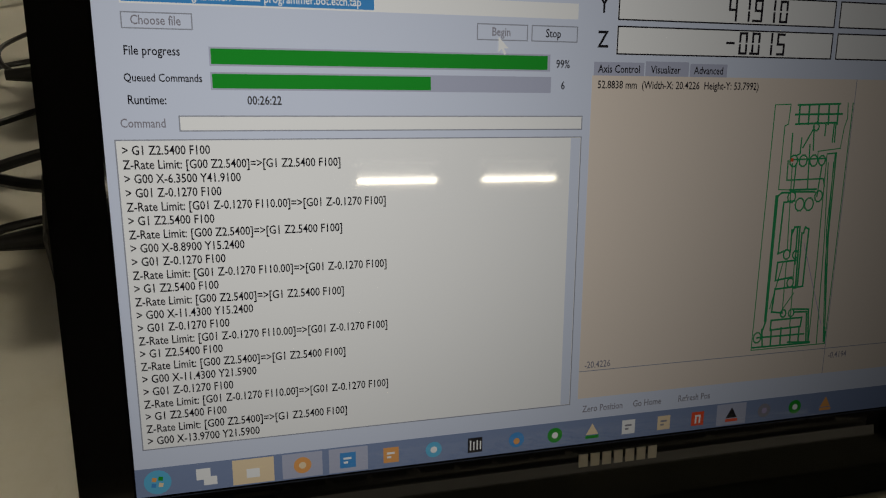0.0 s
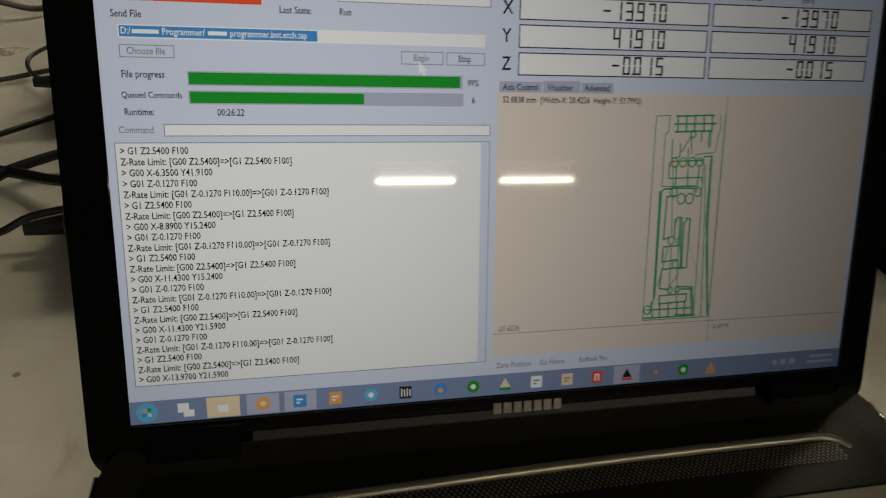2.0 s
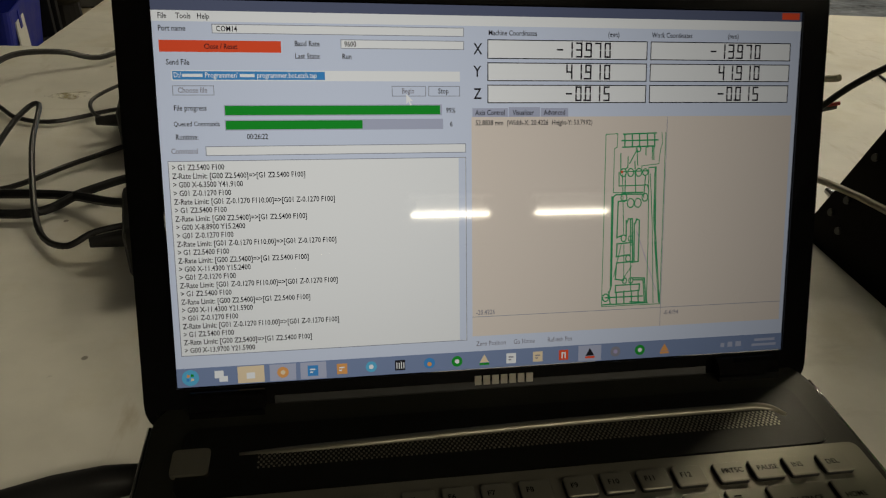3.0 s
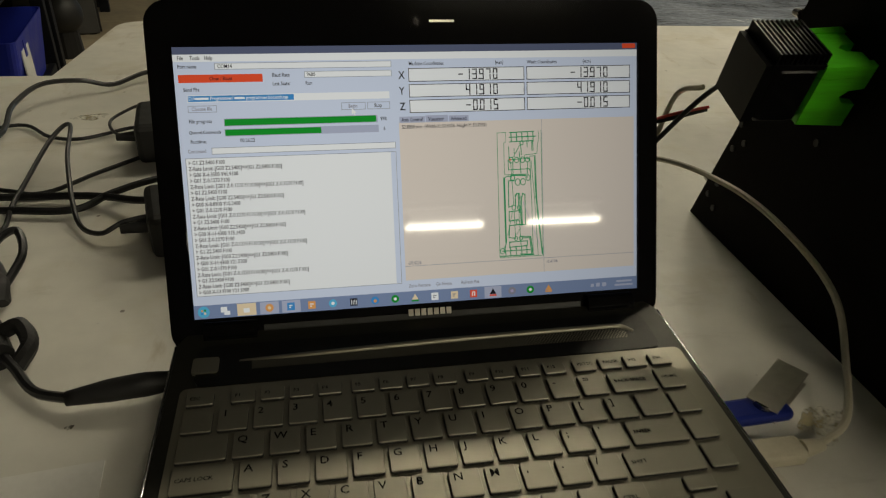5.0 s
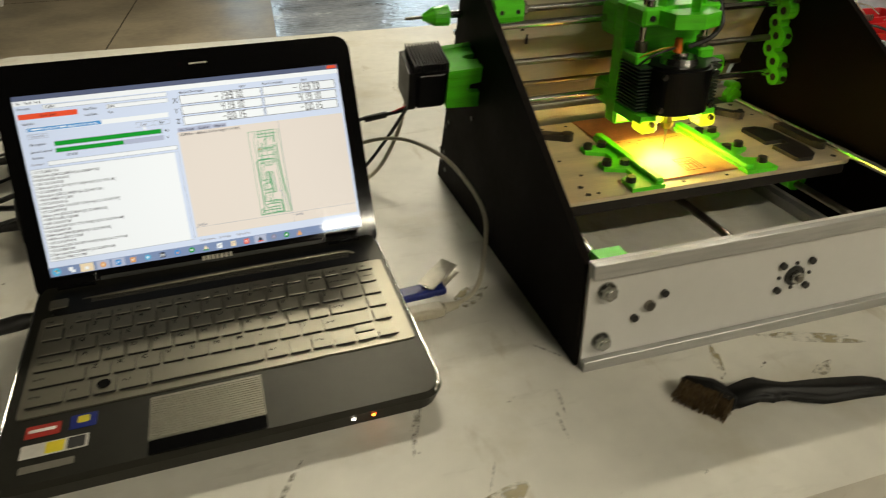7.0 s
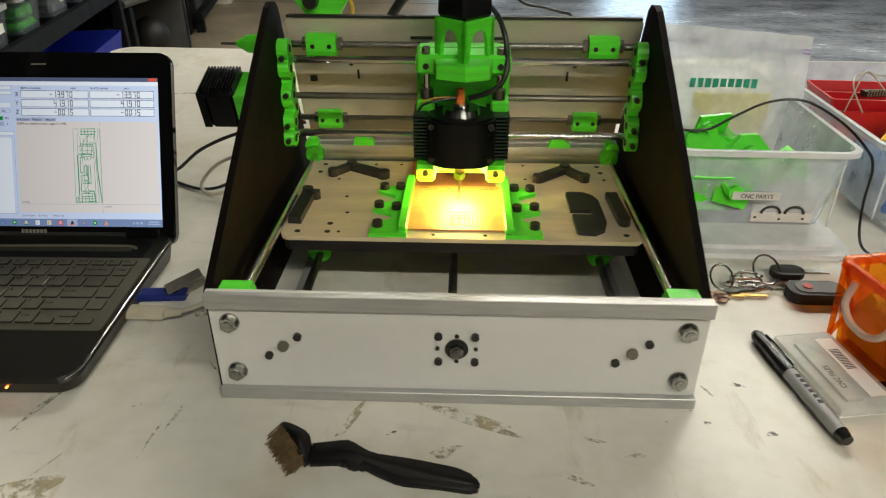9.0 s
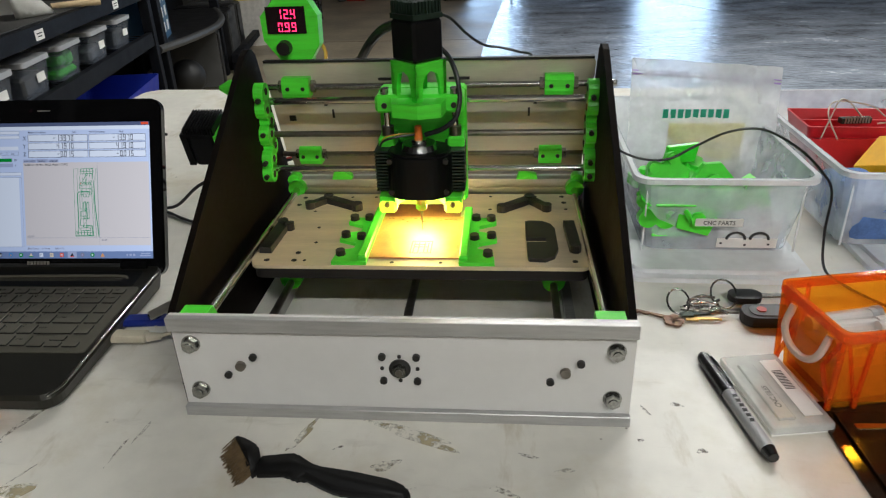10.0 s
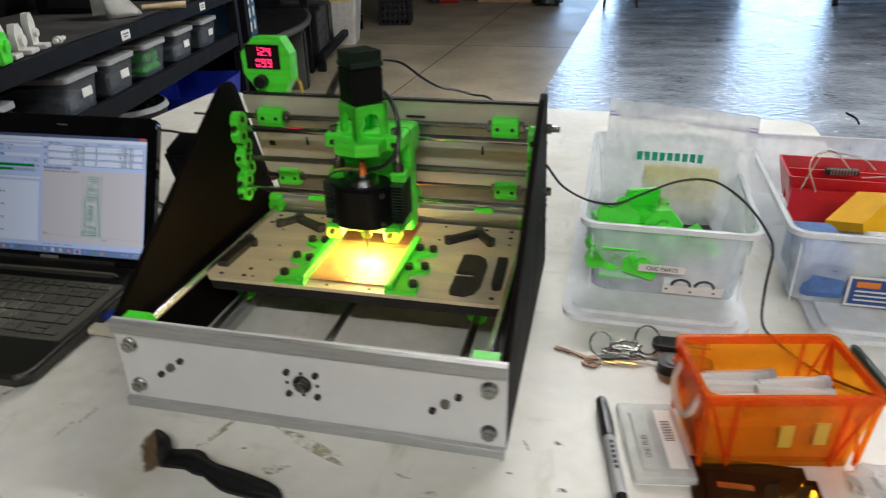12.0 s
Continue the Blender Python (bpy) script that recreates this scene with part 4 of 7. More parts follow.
prism(bb, [(-0.188, 0.092), (0.188, 0.092), (0.188, 0.134), (-0.188, 0.134)], 0, 0.004, "y")
for v in bb.verts:
    v.co = Vector((v.co.x, lean_y(v.co.z) + 0.004 + v.co.y, v.co.z))
part("lower_board", bb, "lower_board", cnc, "grey-brown lower back board")
low = B()
box(low, (-0.19, 0.352, 0.0), (0.19, 0.357, 0.098))
part("rear_panel", low, "panel_white", cnc, "white rear cross panel")
part("rear_rail", box(B(), (-0.19, 0.340, 0.086), (0.19, 0.352, 0.098), 0.0006), "aluminium", cnc)

# rods across, with the lead screw
AX, SX_, BX = (0.292, 0.2125), (0.295, 0.172), (0.283, 0.1335)
for nm, (y, z), r, m_, x0, x1 in (("guide_rod", AX, 0.0042, "steel", -0.192, 0.19), ("guide_rod", BX, 0.0042, "steel", -0.192, 0.19), ("lead_screw", SX_, 0.0036, "steel_dark", -0.192, 0.195), ("spacer_rod", (0.306, 0.2255), 0.0036, "zinc", -0.222, 0.214), ("spacer_rod", (0.352, 0.1285), 0.0036, "steel_dark", -0.2, 0.205)):
    part(nm, cyl(B(), (x0, y, z), (x1, y, z), r, seg=18), m_, cnc)
bm = B()
for i in range(96):
    x = -0.078 + i * 0.00165
    cyl(bm, (x, SX_[0], SX_[1]), (x + 0.0008, SX_[0], SX_[1]), 0.0041, seg=12)
part("screw_thread", bm, "steel_dark", cnc)


def clamp(x, y, z, w=0.032):
    """Green block on a spacer rod with its screws and nuts."""
    bm = B()
    prism(bm, [(y - 0.008, z - 0.011), (y + 0.006, z - 0.011), (y + 0.006, z + 0.011), (y - 0.005, z + 0.011), (y - 0.010, z + 0.006), (y - 0.010, z - 0.006)], x - w / 2, w, "x")
    c = part("rod_clamp", bm, "green_print", cnc, "green printed rod clamp")
    for dx in (-0.009, 0.009):
        part("screw", cyl(B(), (x + dx, y - 0.0108, z - 0.001), (x + dx, y - 0.008, z - 0.001), 0.0024, seg=10), "bolt_black", c)
    for dx in (-w / 2 - 0.003, w / 2 + 0.003):
        part("nut", hexa(B(), (x + dx, y, z), 0.0072, 0.005, "x"), "zinc", c)


for x in (-0.152, 0.150):
    clamp(x, 0.306, 0.2260)
for x in (-0.157, 0.146):
    clamp(x, 0.350, 0.1290, 0.028)
# green scalloped bearing brackets inside both side plates
for sx in (-1, 1):
    xa = -0.1945 if sx < 0 else 0.180
    bm = B()
    for y, z, r in ((0.284, 0.224, 0.012), (0.281, 0.206, 0.011), (0.290, 0.190, 0.010), (0.284, 0.175, 0.013), (0.291, 0.160, 0.010), (0.280, 0.147, 0.011), (0.275, 0.131, 0.011)):
        cyl(bm, (xa, y, z), (xa + 0.0115, y, z), r, seg=14)
    br = part("rod_bracket", bm, "green_print", cnc, "green scalloped printed rod bracket")
    xi = xa + 0.0113 if sx < 0 else xa - 0.0006
    for y, z in ((0.284, 0.226), (0.281, 0.205), (0.290, 0.190), (0.284, 0.176), (0.291, 0.160), (0.280, 0.147), (0.274, 0.130)):
        part("hole", cyl(B(), (xi, y, z), (xi + 0.0008, y, z), 0.0042, seg=12), "plate_edge", br)
    for y, z in ((0.276, 0.218), (0.277, 0.178), (0.269, 0.146), (0.268, 0.130)):
        part("screw", cyl(B(), (xa + 0.0055, y - 0.008, z), (xa + 0.0055, y - 0.002, z), 0.003, seg=10), "bolt_black", br)

# bed rails along the sides with green end brackets
for sx in (-1, 1):
    x = sx * 0.177
    part("bed_rail", cyl(B(), (x, 0.012, 0.086), (x, 0.345, 0.086), 0.0044, seg=18), "steel", cnc, "polished steel rail")
    bm = B()
    prism(bm, [(0.0045, 0.074), (0.022, 0.074), (0.024, 0.092), (0.018, 0.103), (0.0045, 0.103)], x - 0.0125 if sx < 0 else x - 0.012, 0.0245, "x")
    part("rail_bracket", bm, "green_print", cnc, "green printed rail end bracket")
    bm = B()
    cyl(bm, (x, 0.330, 0.088), (x, 0.350, 0.088), 0.011, seg=14)
    cyl(bm, (x + sx * 0.004, 0.335, 0.098), (x + sx * 0.004, 0.350, 0.098), 0.008, seg=12)
    part("rail_bracket", bm, "green_print", cnc)
    bm = B()
    prism(bm, [(sx * 0.118 - 0.013, 0.098), (sx * 0.118 + 0.013, 0.098), (sx * 0.118 + 0.012, 0.103), (sx * 0.118, 0.110), (sx * 0.118 - 0.010, 0.108)], 0.338, 0.010, "y")
    part("screw_block", bm, "green_print", cnc)
    part("under_rod", cyl(B(), (sx * 0.142, 0.004, 0.046), (sx * 0.142, 0.352, 0.046), 0.004, seg=16), "steel_dark", cnc)
    for y in (0.172, 0.31):
        bm = B()
        cyl(bm, (sx * 0.142, y - 0.012, 0.05), (sx * 0.142, y + 0.012, 0.05), 0.012, seg=12)
        box(bm, (sx * 0.142 - 0.020, y - 0.010, 0.052), (sx * 0.142 + 0.020, y + 0.010, 0.0605), 0.002)
        part("slide_bearing", bm, "green_print", cnc, "green printed bearing holder")
part("bed_screw", cyl(B(), (-0.005, 0.004, 0.048), (-0.005, 0.352, 0.048), 0.0042, seg=14), "steel_dark", cnc)
part("base_rail", box(B(), (-0.168, 0.006, 0.0), (-0.158, 0.35, 0.012)), "aluminium", cnc)
part("base_rail", box(B(), (0.156, 0.006, 0.0), (0.166, 0.35, 0.012)), "aluminium", cnc)

# bed; BED and HEAD are the positions of both on their slides
BED, HEAD = Vector((0.005, -0.024, 0.008)), Vector((0.003, -0.022, 0.009))
bed = part("bed", prism(B(), rounded(-0.1775, 0.152, 0.1705, 0.346, 0.010, 5), 0.0725, 0.0042), "plywood", cnc, "pale wooden bed with drilled holes")
bed.location = BED
part("bed_board", prism(B(), rounded(-0.1755, 0.154, 0.1685, 0.344, 0.010, 5), 0.0605, 0.0118), "plate_edge", bed, "dark burnt edge of the bed")
for x, y, r in ((-0.162, 0.163, 0.003), (-0.133, 0.163, 0.003), (-0.133, 0.180, 0.003), (-0.122, 0.163, 0.0018), (-0.126, 0.244, 0.002), (-0.158, 0.244, 0.002), (-0.165, 0.333, 0.003), (-0.167, 0.31, 0.003), (-0.142, 0.29, 0.0018), (-0.105, 0.335, 0.002), (-0.075, 0.335, 0.002),
                (0.156, 0.165, 0.003), (0.155, 0.337, 0.003), (0.156, 0.318, 0.003), (0.157, 0.298, 0.002), (0.122, 0.337, 0.003), (0.068, 0.337, 0.002), (0.068, 0.297, 0.002), (-0.03, 0.160, 0.002), (0.02, 0.160, 0.002), (-0.12, 0.205, 0.002), (-0.09, 0.295, 0.0018)):
    part("hole", cyl(B(), (x, y, 0.0757), (x, y, 0.0770), r, seg=12), "plate_edge", bed)
blank = part("circuit_blank", box(B(), (-0.0575, 0.168, 0.0768), (0.0405, 0.272, 0.0784)), "copper", bed, "copper circuit blank being milled")
part("blank_rear", box(B(), (-0.062, 0.272, 0.0768), (0.034, 0.345, 0.0778)), "copper_old", bed, "dull older copper blank")
bm = B()
for x0, y0, x1, y1 in ((-0.014, 0.178, 0.008, 0.179), (-0.014, 0.206, 0.008, 0.207), (-0.014, 0.178, -0.013, 0.207), (0.0075, 0.178, 0.0085, 0.207), (-0.011, 0.181, -0.010, 0.203), (-0.006, 0.181, -0.005, 0.203), (0.0, 0.181, 0.001, 0.203), (0.004, 0.181, 0.005, 0.203), (-0.011, 0.192, 0.005, 0.193), (-0.011, 0.198, 0.002, 0.199)):
    box(bm, (x0, y0, 0.0783), (x1, y1, 0.0786))
part("milled_track", bm, "trace_dark", blank)
bm = B()
for i in range(14):
    rr = random.Random(i)
    x, y = -0.05 + 0.006 * i + rr.uniform(-0.002, 0.002), 0.262 + rr.uniform(-0.006, 0.006)
    box(bm, (x, y, 0.0783), (x + rr.uniform(0.001, 0.005), y + 0.0008, 0.0786))
part("milled_track", bm, "trace_dark", blank)


def bed_clamp(sx):
    """Green stepped clamp with five black knobs, along one side of the blank."""
    x_in = -0.0555 if sx < 0 else 0.039
    bm = B()
    o = [(0, 0.153), (0, 0.285), (-0.008, 0.288), (-0.011, 0.262), (-0.036, 0.264), (-0.037, 0.250), (-0.018, 0.240), (-0.018, 0.226), (-0.037, 0.220), (-0.038, 0.205), (-0.018, 0.196), (-0.018, 0.184), (-0.034, 0.178), (-0.036, 0.153)]
    prism(bm, [(x_in - sx * a, b) for a, b in o], 0.0768, 0.0042)
    box(bm, (min(x_in, x_in + sx * 0.009), 0.156, 0.0809), (max(x_in, x_in + sx * 0.009), 0.284, 0.0862), 0.0012)
    c = part("bed_clamp", bm, "green_print", cnc, "green printed clamp with black knobs")
    c.location = BED
    for a, b in ((0.031, 0.257), (0.014, 0.258), (0.032, 0.212), (0.014, 0.208), (0.029, 0.169)):
        xx = x_in + sx * a
        part("knob", cyl(B(), (xx, b, 0.0809), (xx, b, 0.0866), 0.0053, 0.0048, seg=14), "bolt_black", c)


bed_clamp(-1)
bed_clamp(1)

# carriage, head, motors
bm = B()
box(bm, (-0.049, 0.268, 0.098), (0.045, 0.290, 0.228), 0.003)
box(bm, (-0.046, 0.288, 0.110), (0.042, 0.326, 0.138), 0.006, 2)
box(bm, (-0.046, 0.288, 0.186), (0.042, 0.328, 0.222), 0.008, 2)
car = part("carriage", bm, "green_print", cnc, "green printed carriage")
car.location = HEAD
bm = B()
box(bm, (-0.048, 0.236, 0.209), (0.044, 0.270, 0.228), 0.003)
prism(bm, [(-0.027, 0.213), (0.0, 0.204), (0.023, 0.213), (0.027, 0.24), (-0.031, 0.24)], 0.211, 0.014)
part("top_block", bm, "green_print", car)
bm = B()
part("lower_block", box(bm, (-0.048, 0.240, 0.170), (-0.030, 0.270, 0.182), 0.002), "green_print", car)
part("lower_block", box(B(), (0.026, 0.240, 0.170), (0.044, 0.270, 0.182), 0.002), "green_print", car)
for x in (-0.038, 0.034):
    part("upright_rod", cyl(B(), (x, 0.250, 0.165), (x, 0.250, 0.233), 0.0035, seg=14), "steel", car)
    part("bushing", cyl(B(), (x, 0.250, 0.181), (x, 0.250, 0.192), 0.0065, seg=16), "steel_dark", car)
    part("cap_screw", cyl(B(), (x, 0.242, 0.228), (x, 0.242, 0.234), 0.0042, seg=14), "zinc", car)
    part("screw", cyl(B(), (x, 0.2345, 0.2175), (x, 0.237, 0.2175), 0.003, seg=12), "bolt_black", car)
# four legs that carry the upper motor
D45 = Matrix.Translation((-0.0015, 0.2430, 0)) @ Matrix.Rotation(radians(45), 4, "Z")
bm = B()
w_ = 0.0200
arch = [(-w_, 0.222), (-w_, 0.2625), (w_, 0.2625), (w_, 0.222), (w_ * 0.62, 0.222), (w_ * 0.56, 0.240), (w_ * 0.40, 0.250), (0.0, 0.254), (-w_ * 0.40, 0.250), (-w_ * 0.56, 0.240), (-w_ * 0.62, 0.222)]
for d in (-w_, w_ - 0.004):
    prism(bm, arch, d, 0.004, "y")
    prism(bm, arch, d, 0.004, "x")
box(bm, (-w_ + 0.004, -w_ + 0.004, 0.2575), (w_ - 0.004, w_ - 0.004, 0.2625))
bmesh.ops.transform(bm, matrix=D45, verts=bm.verts[:])
part("motor_mount", bm, "green_print", car, "green printed motor mount")
bm = box(B(), (-0.0190, -0.0190, 0.2625), (0.0190, 0.0190, 0.3030), 0.003)
bmesh.ops.transform(bm, matrix=D45, verts=bm.verts[:])
mot = part("lift_motor", bm, "motor_black", cnc, "black stepper motor on top of the carriage")
mot.location = HEAD
bm = box(B(), (-0.0185, -0.0185, 0.303), (0.0185, 0.0185, 0.308))
for i in range(9):
    for j in range(9):
        x, y = -0.0175 + i * 0.0041, -0.0175 + j * 0.0041
        box(bm, (x, y, 0.308), (x + 0.0022, y + 0.0022, 0.3195))
bmesh.ops.transform(bm, matrix=D45, verts=bm.verts[:])
part("heat_sink", bm, "fin_dark", mot, "dark pin-fin heat sink")
# spindle
SPX, SPY = -0.003, 0.232
bm = B()
prism(bm, rounded(SPX - 0.0345, SPY - 0.029, SPX + 0.0345, SPY + 0.029, 0.0270, 9), 0.1255, 0.0475)
bmesh.ops.bevel(bm, geom=[e for e in bm.edges if all(v.co.z > 0.17 for v in e.verts)], offset=0.003, segments=2, affect="EDGES")
spn = part("spindle_motor", bm, "motor_black", cnc, "black spindle motor with rounded corners")
spn.location = HEAD
for sx in (-1, 1):
    part("screw", cyl(B(), (SPX + sx * 0.029, SPY - 0.0245, 0.132), (SPX + sx * 0.029, SPY - 0.0215, 0.132), 0.003, seg=12), "bolt_black", spn)
    part("screw", cyl(B(), (SPX + sx * 0.029, SPY - 0.0245, 0.166), (SPX + sx * 0.029, SPY - 0.0215, 0.166), 0.003, seg=12), "bolt_black", spn)
part("rotor", cyl(B(), (SPX, SPY, 0.1730), (SPX, SPY, 0.1790), 0.0195, 0.0175, seg=24), "zinc", spn)
part("rotor_cap", cyl(B(), (SPX, SPY, 0.180), (SPX, SPY, 0.1835), 0.008, seg=20), "steel", spn)
part("connector", cyl(B(), (SPX - 0.001, SPY + 0.004, 0.1835), (SPX - 0.001, SPY + 0.004, 0.196), 0.0045, 0.0035, seg=14), "orange_cap", spn)
for sx in (-1, 1):
    for i in range(13):
        z = 0.127 + i * 0.0036
        xs = sorted((SPX + sx * 0.033, SPX + sx * 0.0475))
        part("cooling_fin", box(B(), (xs[0], SPY - 0.006, z), (xs[1], SPY + 0.034, z + 0.0015)), "fin_dark", spn)
    part("fin_core", box(B(), (SPX + sx * 0.029 - 0.004, SPY + 0.006, 0.127), (SPX + sx * 0.029 + 0.004, SPY + 0.034, 0.172)), "fin_dark", spn)
part("collet", cyl(B(), (-0.004, 0.234, 0.102), (-0.004, 0.234, 0.1260), 0.0048, seg=18), "brass", spn, "brass collet")
part("collet_nut", cyl(B(), (-0.004, 0.234, 0.104), (-0.004, 0.234, 0.109), 0.0068, seg=6), "brass", spn)
part("cutter", cyl(B(), (-0.004, 0.234, 0.0775), (-0.004, 0.234, 0.1025), 0.0004, 0.0018, seg=12), "steel_dark", spn)
bm = B()
prism(bm, [(-0.047, 0.219), (-0.030, 0.217), (-0.018, 0.240), (0.012, 0.240), (0.024, 0.217), (0.041, 0.219), (0.043, 0.285), (-0.049, 0.285)], 0.113, 0.0105)
ring_ = part("light_holder", bm, "green_print", cnc, "green holder of the yellow work light")
ring_.location = HEAD
for x, y in ((-0.038, 0.2135), (0.032, 0.2135)):
    part("screw", cyl(B(), (x, y - 0.004, 0.1170), (x, y, 0.1170), 0.0028, seg=10), "brass", ring_)
# glowing pieces added where the lamp lights up the holder's plastic
for x0, x1 in ((-0.0475, -0.0285), (0.0225, 0.0415)):
    part("lit_plastic", box(B(), (x0, 0.2135, 0.1055), (x1, 0.236, 0.1185), 0.003), "lit_plastic", ring_, "yellow-green holder plastic, lamp light put in as glow")
part("lit_plastic", box(B(), (-0.030, 0.236, 0.107), (0.024, 0.243, 0.116), 0.001), "lit_plastic", ring_)
for k in range(4):
    part("lamp_bead", box(B(), (-0.030 + 0.0155 * k, 0.250, 0.1115), (-0.022 + 0.0155 * k, 0.258, 0.1135)), "led_light", ring_)
# cross motor outside the left plate
LM = Matrix.Translation((0, 0.268, 0.173)) @ Matrix.Rotation(radians(18), 4, "X")
bm = box(B(), (-0.268, -0.0215, -0.0215), (-0.236, 0.0215, 0.0215), 0.004)
bmesh.ops.transform(bm, matrix=LM, verts=bm.verts[:])
xm = part("cross_motor", bm, "motor_black", cnc, "black stepper motor with finned heat sink")
for i in range(11):
    x = -0.270 + i * 0.0033
    bm = box(B(), (x, -0.020, 0.0225), (x + 0.0014, 0.020, 0.0300))
    bmesh.ops.transform(bm, matrix=LM, verts=bm.verts[:])
    part("cooling_fin", bm, "motor_black", xm)
bm = B()
box(bm, (-0.271, -0.021, 0.0195), (-0.235, 0.021, 0.0225))
box(bm, (-0.2755, -0.020, -0.020), (-0.268, 0.020, 0.022))
bmesh.ops.transform(bm, matrix=LM, verts=bm.verts[:])
part("heat_sink", bm, "motor_black", xm)
bm = B()
side_ = [(-0.236, -0.0215), (-0.236, 0.0215), (-0.2018, 0.0235), (-0.2018, 0.0060), (-0.212, 0.0045), (-0.216, 0.0), (-0.212, -0.0045), (-0.2018, -0.0060), (-0.2018, -0.0235)]
for y in (-0.0225, 0.0165):
    prism(bm, side_, y, 0.006, "y")
for z in (-0.0215, 0.0165):
    prism(bm, [(a, b * 0.78) for a, b in side_], z, 0.005)
bmesh.ops.transform(bm, matrix=LM, verts=bm.verts[:])
part("motor_mount", bm, "green_print", xm, "green printed motor mount")
bm = B()
cyl(bm, (-0.2325, 0.304, 0.2255), (-0.2175, 0.304, 0.2255), 0.0095, 0.0105, seg=16)
cyl(bm, (-0.2445, 0.304, 0.2255), (-0.2325, 0.304, 0.2255), 0.003, 0.0095, seg=16)
part("end_cap", bm, "green_print", cnc, "green pointed rod cap")
part("end_pin", cyl(B(), (-0.262, 0.304, 0.2255), (-0.2445, 0.304, 0.2255), 0.0016, seg=10), "steel_dark", cnc)
for z, y in ((0.2255, 0.306), (0.1285, 0.352)):
    part("nut", hexa(B(), (0.2015, y, z), 0.0062, 0.006, "x"), "zinc", cnc)
# wiring of the head
part("head_cable", tube(B(), [(0.020, 0.255, 0.272), (0.030, 0.250, 0.262), (0.037, 0.245, 0.245), (0.040, 0.238, 0.225), (0.037, 0.228, 0.208), (0.024, 0.226, 0.196), (0.004, 0.230, 0.188)], 0.0026), "cable_black", cnc).location = HEAD
part("red_wire", tube(B(), [(0.036, 0.232, 0.206), (0.022, 0.227, 0.194), (0.006, 0.230, 0.187)], 0.0010, seg=6), "wire_red", cnc).location = HEAD
part("side_wire", tube(B(), [(-0.004, 0.236, 0.187), (-0.028, 0.228, 0.186), (-0.042, 0.230, 0.180), (-0.047, 0.240, 0.168)], 0.0012, seg=6), "cable_black", cnc).location = HEAD
part("yellow_wire", tube(B(), [(-0.008, 0.236, 0.188), (-0.026, 0.232, 0.188), (-0.040, 0.236, 0.183), (-0.046, 0.245, 0.174)], 0.0008, seg=6), "wire_yellow", cnc).location = HEAD
part("hose", tube(B(), [(-0.006, 0.266, 0.290), (-0.024, 0.285, 0.291), (-0.046, 0.312, 0.282), (-0.066, 0.335, 0.264), (-0.084, 0.350, 0.238), (-0.100, 0.365, 0.205)], 0.0054, seg=10), "cable_black", cnc, "thick black cable sleeve").location = HEAD

# power meter on the back of the frame
met = part("power_meter", prism(B(), [(-0.168, 0.323), (-0.186, 0.304), (-0.185, 0.278), (-0.167, 0.254), (-0.165, 0.246), (-0.134, 0.246), (-0.132, 0.256), (-0.121, 0.272), (-0.120, 0.304), (-0.131, 0.323)], 0.309, 0.020, "y"), "green_print", cnc, "green power meter with red figures")
part("window", box(B(), (-0.179, 0.3075, 0.285), (-0.134, 0.3095, 0.3145), 0.0005), "meter_glass", met, "black display window")
part("dial", cyl(B(), (-0.161, 0.299, 0.270), (-0.161, 0.3095, 0.270), 0.0075, 0.0085, seg=20), "bolt_black", met)
for s_, zb in (("12.4", 0.3015), ("0.99", 0.2875)):
    xd = -0.1655
    for ch in s_:
        bm = B()
        for (x0, y0, x1, y1) in digits(ch, 0, 0, 4.9, 9.8, 1.0, []):
            box(bm, (xd + x0 * 0.001, 0.3070, zb - y1 * 0.001), (xd + x1 * 0.001, 0.3076, zb - y0 * 0.001))
        part("digit", bm, "led_red", met, "red lit figure")
        xd += 0 if ch == "." else 0.0078
part("lead", tube(B(), [(-0.128, 0.330, 0.275), (-0.122, 0.335, 0.262), (-0.124, 0.342, 0.245)], 0.0022, seg=6), "wire_yellow", met)


def loose_tool(name, blobs, links, z, h, label):
    bm = B()
    for x, y, r in blobs:
        cyl(bm, (x, y, z), (x, y, z + h), r, seg=12)
    for (xa, ya), (xb, yb), w in links:
        d = Vector((xb - xa, yb - ya, 0))
        n = Vector((-d.y, d.x, 0)).normalized() * w
        prism(bm, [(xa + n.x, ya + n.y), (xa - n.x, ya - n.y), (xb - n.x, yb - n.y), (xb + n.x, yb + n.y)], z, h * 0.8)
    o = whole(name, bm, "black_print", label, "clamp", group="loose black clamps")
    o.location = BED
    return o


zb_ = T + 0.0768
loose_tool("hold_down_clamp", [(-0.150, 0.300, 0.006), (-0.132, 0.322, 0.006), (-0.092, 0.296, 0.007)], [((-0.150, 0.300), (-0.132, 0.322), 0.005), ((-0.132, 0.320), (-0.092, 0.296), 0.006)], zb_, 0.0085, "black printed angled clamp lying on the wooden bed")
loose_tool("hold_down_clamp", [(0.082, 0.291, 0.006), (0.115, 0.322, 0.006), (0.134, 0.294, 0.006)], [((0.082, 0.291), (0.115, 0.320), 0.006), ((0.115, 0.320), (0.134, 0.294), 0.005)], zb_, 0.0085, "black printed angled clamp lying on the wooden bed")
loose_tool("hold_down_clamp", [(-0.168, 0.246, 0.006), (-0.158, 0.238, 0.005)], [((-0.166, 0.245), (-0.168, 0.178), 0.0065), ((-0.166, 0.24), (-0.155, 0.238), 0.004)], zb_, 0.009, "black printed angled clamp lying on the wooden bed")
loose_tool("hold_down_clamp", [(0.158, 0.188, 0.006)], [((0.156, 0.252), (0.158, 0.188), 0.006)], zb_, 0.008, "short black printed bar lying on the wooden bed")
bm = B()
